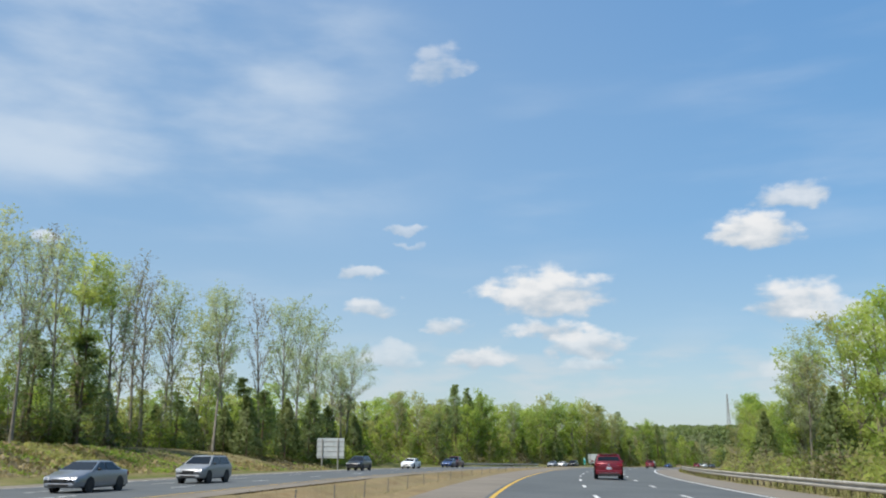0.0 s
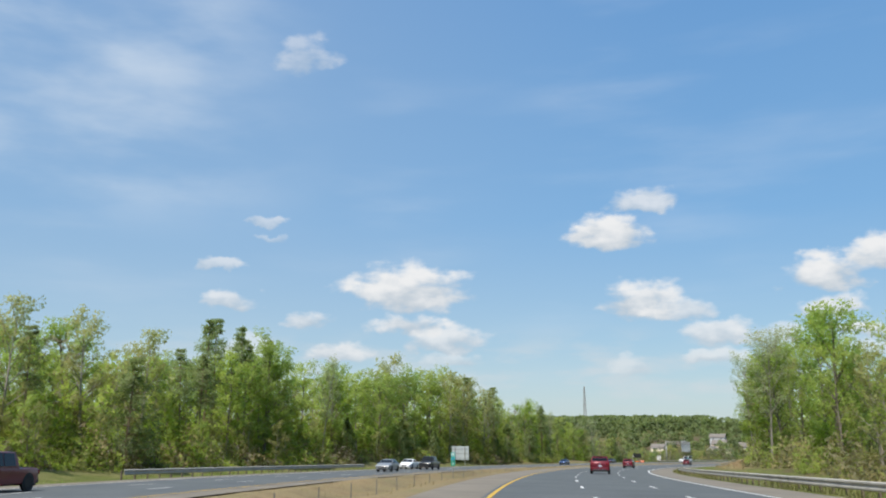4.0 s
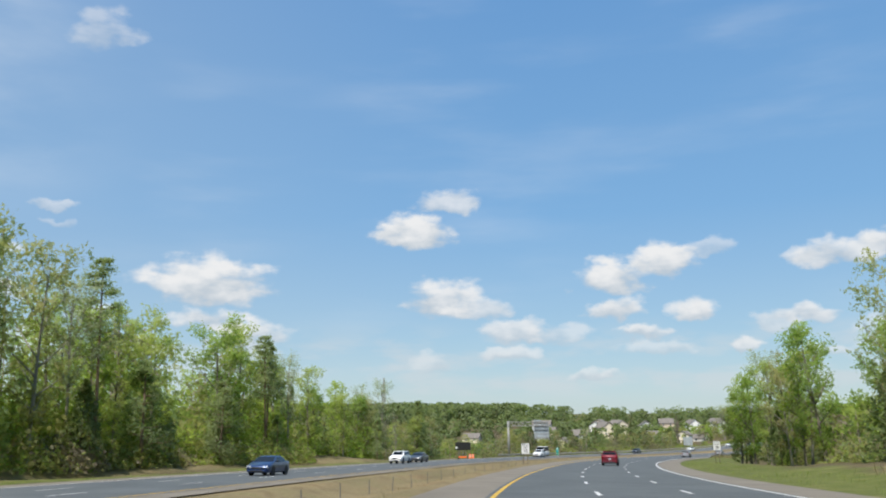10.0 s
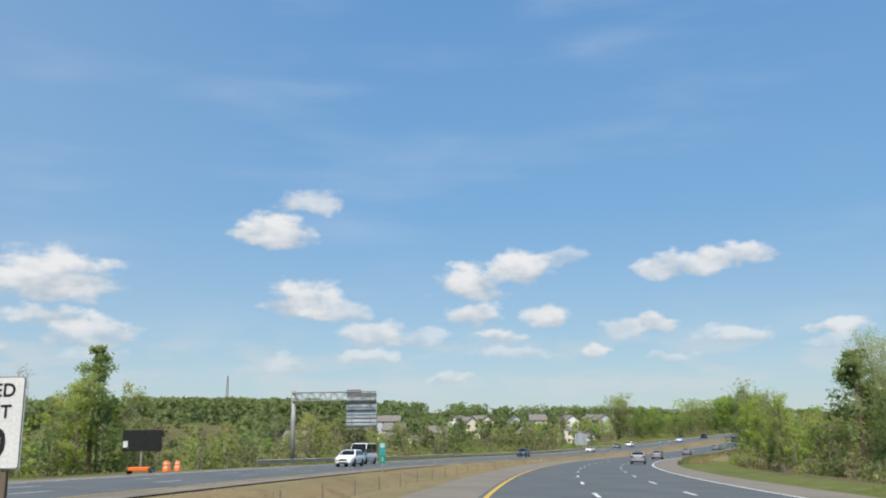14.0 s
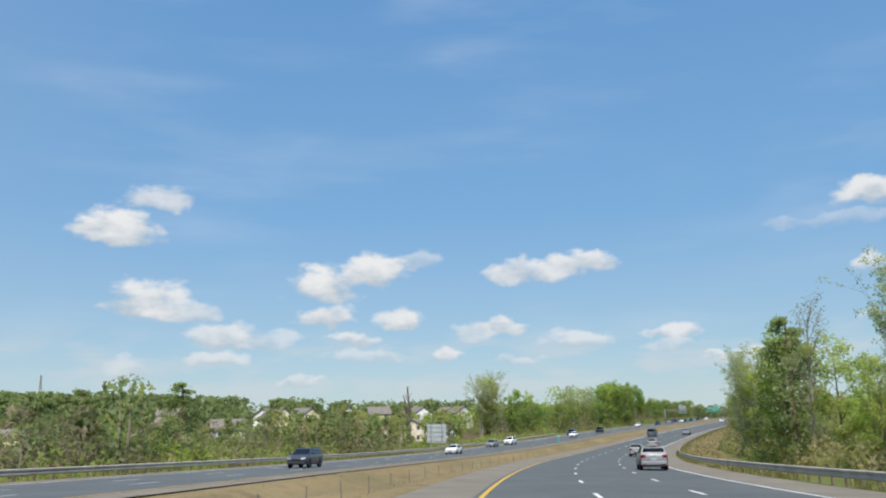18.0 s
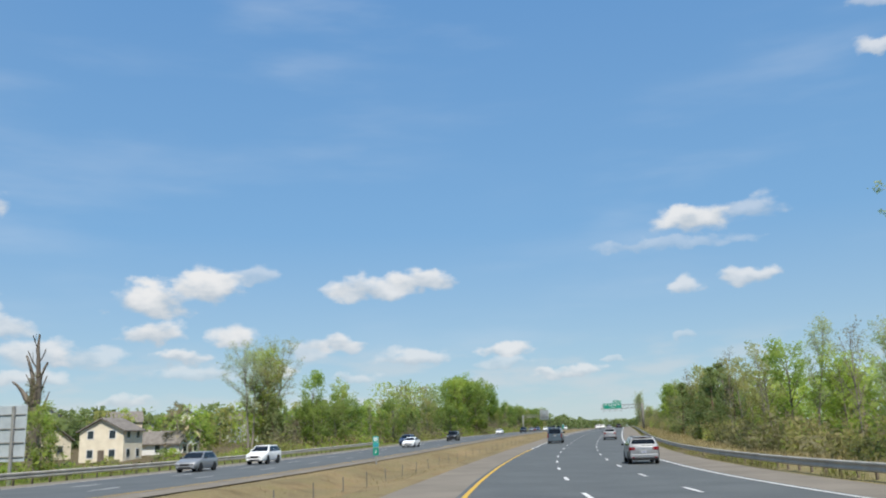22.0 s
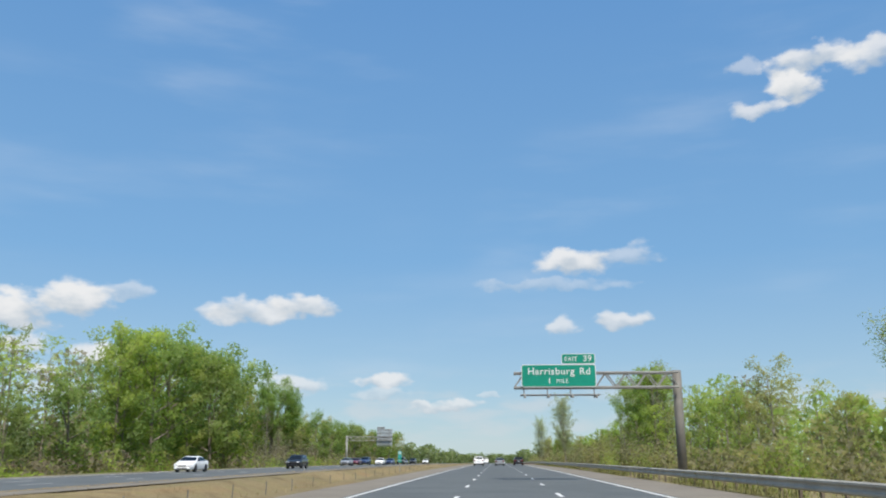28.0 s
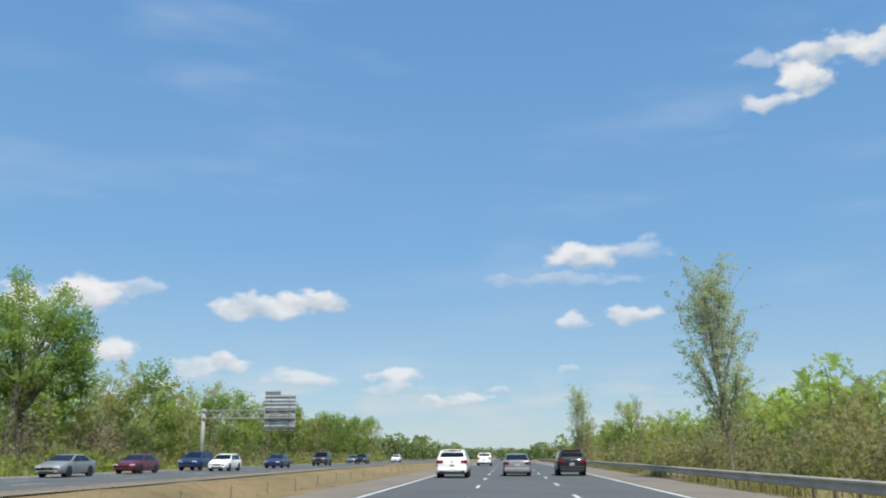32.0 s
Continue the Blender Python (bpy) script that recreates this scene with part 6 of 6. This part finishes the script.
for s_, l_, lift_ in ((209.3, -10.9, 0), (456.5, -10.9, 0), (685.3, -10.9, 0), (903.5, -8.3, 0.8)):
    mile_marker(s_, l_, "green mile marker on a steel post in the dry median", lift_)


def strut(bm, a, b, r, n=6):
    a, b = Vector(a), Vector(b)
    d = b - a
    bmesh.ops.create_cone(bm, cap_ends=True, segments=n, radius1=r, radius2=r, depth=d.length, matrix=Matrix.Translation((a + b) / 2) @ d.to_track_quat("Z", "Y").to_matrix().to_4x4())


def truss(x0, x1, z0, z1, y, bays, parent, material):
    for z in (z0, z1):
        for dy in (-0.35, 0.35):
            bm = bmesh.new()
            strut(bm, (x0, y + dy, z), (x1, y + dy, z), 0.07)
            part("chord", bm, material, parent)
    for k in range(bays):
        a, b = x0 + (x1 - x0) * k / bays, x0 + (x1 - x0) * (k + 1) / bays
        m = (a + b) / 2
        bars = [((a, y + dy, z0), (m, y + dy, z1), 0.042) for dy in (-0.35, 0.35)] + [((m, y + dy, z1), (b, y + dy, z0), 0.042) for dy in (-0.35, 0.35)]
        for p, q, r in bars + [((a, y - 0.35, z), (b, y + 0.35, z), 0.016) for z in (z0, z1)]:
            bm = bmesh.new()
            strut(bm, p, q, r, 5)
            part("brace", bm, material, parent)


def column(parent, x, y, top, r, material):
    bm = bmesh.new()
    bmesh.ops.create_cone(bm, cap_ends=True, segments=20, radius1=r, radius2=r * 0.95, depth=top + 1.0, matrix=Matrix.Translation((x, y, top / 2 - 0.5)))
    for f in bm.faces:
        f.smooth = len(f.verts) == 4
    part("column", bm, material, parent)
    part("base_plate", box(x - 0.5, x + 0.5, y - 0.5, y + 0.5, -0.6, 0.12, 0.03), SHOULDER, parent)


# the exit sign over our road; its origin is the column's foot
ex = empty("exit_sign_gantry", facing(837, 16.3), "green exit sign for Harrisburg Rd on a cantilever truss", "road sign")
ex.matrix_world = pose(*[float(v) for v in plan(837, 16.3)], 0, 0, math.degrees(float(line(837)[2])) - 90)
column(ex, 0, 0.75, 6.6, 0.29, RUST_STEEL)
truss(-10.1, 0.0, 5.55, 6.45, 0.55, 8, ex, STEEL)
_pw, _pc = 4.6, -7.35
panel = at_local(part("sign_panel", round_plate(_pw, 1.40, 0.04, 0.16), SIGN_WHITE, ex, "white border of the green sign"), _pc, 0.0, 6.24)
at_local(part("green_face", round_plate(_pw - 0.09, 1.31, 0.03, 0.13), SIGN_GREEN, panel), 0, -0.012, 0)
lettering("place_name", "Harrisburg", -0.47, -0.034, 0.26, 0.60, SIGN_WHITE, panel, 0.005, 1.10)
lettering("place_name", "Rd", 1.62, -0.034, 0.26, 0.60, SIGN_WHITE, panel, 0.005, 1.10)
lettering("distance", "1 ", -0.5, -0.034, -0.32, 0.52, SIGN_WHITE, panel, 0.005, 1.0)
lettering("distance", "MILE", 0.22, -0.034, -0.33, 0.36, SIGN_WHITE, panel, 0.0, 1.08)
tab = at_local(part("exit_tab", round_plate(2.08, 0.64, 0.04, 0.12), SIGN_WHITE, ex, "white border of the exit tab"), _pc + 1.24, 0.0, 7.28)
at_local(part("tab_face", round_plate(2.0, 0.56, 0.03, 0.09), SIGN_GREEN, tab), 0, -0.012, 0)
lettering("exit_word", "EXIT", -0.46, -0.034, -0.02, 0.37, SIGN_WHITE, tab, 0.004, 1.08)
lettering("exit_number", "39", 0.56, -0.034, 0.0, 0.52, SIGN_WHITE, tab, 0.005, 1.08)
for k in range(4):
    x = _pc - _pw / 2 + 0.15 + (_pw - 0.3) * k / 3
    bm = box(x - 0.04, x + 0.04, -1.25, 0.25, 4.90, 4.98, 0.01)
    box(x - 0.035, x + 0.035, 0.10, 0.17, 4.92, 6.8, 0.008, bm)
    box(x - 0.07, x + 0.07, -1.32, -1.12, 4.80, 5.0, 0.02, bm)
    part("bracket", bm, STEEL, ex)
part("walkway", box(_pc - _pw / 2 - 0.1, _pc + _pw / 2 + 0.1, -1.15, -0.25, 4.985, 5.025, 0.006), STEEL, ex, "grated service walkway")
for k in range(9):
    x = _pc - _pw / 2 + _pw * k / 8
    part("walkway_bar", box(x - 0.02, x + 0.02, -1.15, -0.25, 5.027, 5.05, 0), STEEL, ex)


def gantry_back(s, l, top, sign_l, w, low, high, label):
    g = empty("sign_gantry", pose(*[float(v) for v in plan(s, l)], 0, 0, math.degrees(float(line(s)[2])) - 90), label, "road sign", "gantries over the oncoming road")
    column(g, 0, 0, top, 0.28, STEEL)
    arm = top - 1.2
    truss(0.0, sign_l - l + w / 2, arm, arm + 0.95, 0, 7, g, STEEL)
    x0 = sign_l - l
    part("sheet", box(x0 - w / 2, x0 + w / 2, 0.5, 0.53, low, high, 0.01), STEEL_PALE, g, "louvred grey back of the sign")
    n = 9
    for k in range(n):
        z = low + (high - low) * (k + 0.5) / n
        part("stringer", box(x0 - w / 2 + 0.02, x0 + w / 2 - 0.02, 0.40, 0.498, z - 0.07, z + 0.07, 0.01), STEEL_PALE if k % 2 else STEEL, g)
    part("tab_sheet", box(x0 - w / 2, x0 - w / 2 + 0.5 * w, 0.5, 0.53, high + 0.02, high + 0.55, 0.01), STEEL_PALE, g, "grey back of the exit tab")
    for k in range(2):
        part("stringer", box(x0 - w / 2 + 0.02, x0 - w / 2 + 0.5 * w - 0.02, 0.42, 0.498, high + 0.12 + 0.22 * k, high + 0.2 + 0.22 * k, 0.01), STEEL, g)
    for q in (-0.3, 0.3):
        part("hanger", box(x0 + q * w - 0.05, x0 + q * w + 0.05, 0.36, 0.44, low - 0.3, high, 0.01), STEEL, g)
    part("walkway", box(x0 - w / 2, x0 + w / 2, 0.6, 1.4, low - 0.25, low - 0.2, 0.01), STEEL, g)


gantry_back(489.2, -30.6, 8.6, -22.3, 3.7, 4.3, 8.2, "cantilever gantry with the grey back of an overhead sign")
gantry_back(1000.6, -32.6, 7.0, -23.1, 3.9, 4.6, 8.7, "cantilever gantry with the grey back of an overhead sign")


def message_board(s, l):
    b = empty("message_board", facing(s, l), "black portable message board on a trailer by the verge", "road sign")
    part("board", box(-1.7, 1.7, -0.12, 0.12, 1.9, 3.6, 0.03), SIGN_BLACK, b)
    part("sticker", box(-1.6, -1.2, -0.13, -0.121, 2.2, 2.7, 0.0), SIGN_WHITE, b)
    part("mast", box(-0.07, 0.07, -0.07, 0.07, 0.5, 1.95, 0.01), STEEL, b)
    part("trailer", box(-0.9, 0.9, -0.5, 0.5, 0.35, 0.62, 0.04), ORANGE, b, "orange trailer frame")
    tyre, rim = wheel_meshes(0.33)
    for side in (-1, 1):
        w = part("wheel", tyre, None, b)
        w.matrix_local = Matrix.Translation((side * 0.98, 0, 0.33)) @ pose(0, 0, 0, 0, 0, 0 if side > 0 else 180)
        part("rim", rim, None, w)
    return b


message_board(458.5, -31.6)
_bv, _bf = lathe([(0.0, 0.26), (0.05, 0.29), (0.35, 0.27), (0.36, 0.25), (0.68, 0.24), (0.70, 0.22), (0.98, 0.19), (1.0, 0.02)], 14)
_barrel = raw("barrel_body", [(y, z, x) for x, y, z in _bv], _bf, True)
_barrel.materials.append(ORANGE)
for k in range(3):
    br = empty("traffic_barrel", facing(461.5 + 1.0 * k, -31.0 - 0.4 * (k % 2)), "orange plastic traffic barrel on the verge", "traffic barrel", "barrels by the message board")
    part("barrel_body", _barrel, None, br)
    for z in (0.42, 0.74):
        bv, bf = lathe([(z, 0.268 - 0.05 * z), (z + 0.1, 0.266 - 0.05 * z)], 14)
        part("white_band", raw("white_band", [(y * 1.03, q * 1.03, x) for x, y, q in bv], bf, True), SIGN_WHITE, br)

# slim posts down the median
_slim = bpy.data.meshes.new("marker_post")
_b = box(-0.024, 0.024, -0.024, 0.024, -0.5, 0.80, 0.006)
_b.to_mesh(_slim)
_b.free()
_slim.materials.append(RUST_STEEL)
_r = np.random.default_rng(8)
for s_ in np.arange(8, 1010, 6.1):
    ob = new("marker_post", _slim)
    ob.matrix_world = facing(float(s_), -7.6) @ pose(0, 0, 0, *_r.normal(0, 2.0, 2), 0)
    tagged(ob, "slim weathered post in the dry grass median", "post", "posts along the median")

# ---- houses beyond the trees ----
SIDINGS = [surface("cream siding", (0.66, 0.58, 0.44), (0.76, 0.68, 0.53), 1, 20, 0.8, 0.1), surface("white siding", (0.72, 0.71, 0.68), (0.8, 0.79, 0.76), 1, 20, 0.8, 0.1),
           surface("tan siding", (0.50, 0.41, 0.30), (0.60, 0.50, 0.38), 1, 20, 0.8, 0.1), surface("grey siding", (0.42, 0.43, 0.44), (0.52, 0.53, 0.54), 1, 20, 0.8, 0.1)]
SHINGLE = surface("brown-grey shingles", (0.13, 0.115, 0.10), (0.21, 0.19, 0.17), 1.5, 12, 0.95, 0.5, depth=0.02)
PANE = glassy("house window glass", (0.03, 0.04, 0.05), 0.06)


def house(s, l, w, d, wall_h, roof_h, turn, tone, label, lift=0.0):
    """A gabled house: walls, roof halves with eaves, windows and a door."""
    ho = empty("house", facing(s, l, lift, turn), label, "house", "houses beyond the trees")
    bm = bmesh.new()
    pr = [(-w / 2, -2.0), (w / 2, -2.0), (w / 2, wall_h), (0, wall_h + roof_h), (-w / 2, wall_h)]
    a = [bm.verts.new((x, -d / 2, z)) for x, z in pr]
    b = [bm.verts.new((x, d / 2, z)) for x, z in pr]
    bm.faces.new(a)
    bm.faces.new(b[::-1])
    for i in range(5):
        bm.faces.new((a[i], b[i], b[(i + 1) % 5], a[(i + 1) % 5]))
    bmesh.ops.recalc_face_normals(bm, faces=bm.faces)
    part("wall", bm, SIDINGS[tone], ho)
    for side in (-1, 1):
        sl = roof_h / (w / 2)
        e = 0.4
        q = [(0, wall_h + roof_h + 0.02), (side * (w / 2 + e), wall_h - e * sl + 0.02)]
        bm = bmesh.new()
        vs = [bm.verts.new((x, y, z + t)) for t in (0.02, 0.20) for x, z in q for y in (-d / 2 - e, d / 2 + e)]
        for f in ((0, 1, 3, 2), (4, 5, 7, 6), (0, 1, 5, 4), (2, 3, 7, 6), (0, 2, 6, 4), (1, 3, 7, 5)):
            bm.faces.new([vs[i] for i in f])
        bmesh.ops.recalc_face_normals(bm, faces=bm.faces)
        part("roof", bm, SHINGLE, ho)
    rows = [1.5] if wall_h < 4 else [1.5, 4.2]
    for z in rows:
        for ysign in (-1, 1):
            for x in (-w * 0.25, w * 0.25):
                wi = part("window", box(x - 0.55, x + 0.55, ysign * d / 2 - 0.04, ysign * d / 2 + 0.04, z - 0.65, z + 0.65, 0.01), SIGN_WHITE, ho, "white window frame")
                part("pane", box(x - 0.45, x + 0.45, ysign * (d / 2 + 0.03) - 0.02, ysign * (d / 2 + 0.03) + 0.02, z - 0.55, z + 0.55, 0.0), PANE, wi)
        for xs in (-1, 1):
            for y in (-d * 0.25, d * 0.25):
                wi = part("window", box(xs * w / 2 - 0.04, xs * w / 2 + 0.04, y - 0.55, y + 0.55, z - 0.65, z + 0.65, 0.01), SIGN_WHITE, ho, "white window frame")
                part("pane", box(xs * (w / 2 + 0.03) - 0.02, xs * (w / 2 + 0.03) + 0.02, y - 0.45, y + 0.45, z - 0.55, z + 0.55, 0.0), PANE, wi)
    part("door", box(-0.5, 0.5, -d / 2 - 0.05, -d / 2 + 0.02, -0.2, 2.0, 0.01), POSTWOOD, ho)
    return ho


house(733, -63, 6.8, 5.5, 4.7, 1.7, 2, 0, "cream two-storey house with a grey gabled roof", -0.4)
house(748, -66, 6.0, 16, 2.3, 1.8, 84, 1, "long low white house with a brown shingled roof", -0.3)
house(768, -70, 7.0, 10, 3.0, 2.4, 30, 2, "tan house with a gabled brown roof", 0)
house(742, -84, 8, 12, 3.0, 2.6, 70, 0, "cream house with a broad brown roof", 0)
_hr = np.random.default_rng(21)
for k, (s_, l_) in enumerate(((684, -104), (700, -128), (668, -135), (722, -118), (752, -122), (775, -140), (735, -150), (792, -118), (812, -150), (838, -110), (850, -135), (872, -105), (880, -150), (905, -125), (830, -175), (770, -180), (700, -175))):
    tone = k % 4
    house(s_, l_, _hr.uniform(7.5, 9.5), _hr.uniform(9, 12), 5.2, _hr.uniform(2.2, 3.0), _hr.uniform(0, 180), tone,
          ("cream", "white", "tan", "grey")[tone] + " two-storey house with a gabled roof among trees", -0.6 if s_ < 740 else 1.5)

# lattice mast on the far ridge
mast = empty("lattice_mast", pose(818, 2470, -52.0), "tall grey lattice mast on the far wooded ridge", "mast")
for k in range(14):
    w0, w1 = 6.0 - 0.36 * k, 6.0 - 0.36 * (k + 1)
    z0, z1 = 10.8 * k, 10.8 * (k + 1)
    bm = bmesh.new()
    cs = [(1, 1), (-1, 1), (-1, -1), (1, -1)]
    for i in range(4):
        a, b = cs[i], cs[(i + 1) % 4]
        strut(bm, (a[0] * w0, a[1] * w0, z0), (a[0] * w1, a[1] * w1, z1), 0.55, 5)
        strut(bm, (a[0] * w0, a[1] * w0, z0), (b[0] * w1, b[1] * w1, z1), 0.34, 4)
        strut(bm, (a[0] * w1, a[1] * w1, z1), (b[0] * w1, b[1] * w1, z1), 0.34, 4)
    part("lattice_section", bm, STEEL, mast)

# ---- dry grass tufts along the verges ----
def tufts(name, stretches, seed, label, material=None):
    r = np.random.default_rng(seed)
    P, Sz = [], []
    for s0, s1, l0, l1, n, tall in stretches:
        s, l = r.uniform(s0, s1, n), r.uniform(min(l0, l1), max(l0, l1), n)
        keep = np.sin(s * 0.5 + 2 * np.sin(l)) + np.sin(s * 0.17) + r.normal(0, 0.5, n) > -0.3
        s, l = s[keep], l[keep]
        x, y, z = plan(s, l)
        P.append(np.stack([x, y, z + land(s, l)], 1))
        Sz.append(tall * r.uniform(0.5, 1.2, len(s)))
    P, Sz = np.concatenate(P), np.concatenate(Sz)
    n = len(P)
    a = r.uniform(0, 6.28, n)
    o = np.stack([np.cos(a), np.sin(a), 0 * a], 1) * (0.012 + 0.04 * Sz[:, None])
    tip = P + np.stack([r.normal(0, 0.2, n) * Sz, r.normal(0, 0.2, n) * Sz, Sz], 1)
    v = np.stack([P - o * 0.5, P + o * 0.5, tip + o * 0.55, tip - o * 0.25], 1).reshape(-1, 3)
    i = np.arange(n) * 4
    me = raw(name, v, np.stack([i, i + 1, i + 2, i + 3], 1).tolist())
    me.materials.append(material or STRAW_M)
    N = np.array([0, 0, 1.0]) + r.normal(0, 0.4, (n, 3))
    me.normals_split_custom_set_from_vertices(np.repeat(N / np.linalg.norm(N, axis=1)[:, None], 4, axis=0).tolist())
    tagged(new(name, me), label, "grass", kind="stuff")


tufts("dry_grass", [(40, 240, 15.6, 20, 7000, 0.45), (225, 340, 21, 28, 1600, 0.6), (515, 620, 15.6, 19, 4000, 0.45), (620, 800, 15.8, 20.5, 14000, 0.5), (800, 1000, 15.6, 20, 8000, 0.45), (0, 1000, -3.2, -12, 26000, 0.15),
                    (20, 135, -37, -44, 2500, 0.6), (500, 760, -30, -35, 1800, 0.5)], 51, "dry straw-coloured grass tufts on verge and median")
tufts("rail_grass", [(-40, 243, 14.28, 14.66, 9000, 0.26), (-40, 243, 14.85, 15.8, 7000, 0.55), (515, 1000, 14.28, 14.66, 21000, 0.28), (515, 1000, 14.85, 15.8, 12000, 0.56)], 52, "dry and green grass grown up under the guardrail", RAIL_GRASS)
tufts("verge_grass", [(515, 1000, 14.8, 15.6, 9000, 0.45), (-40, 243, 14.8, 15.6, 3000, 0.42), (476, 758, -28.7, -30.4, 7000, 0.42), (172, 234, -28.7, -30, 1200, 0.4), (150, 430, -29, -38, 9000, 0.22), (245, 440, 14.6, 21, 6000, 0.2)], 53, "green grass on the verges", LEAF_GREEN)
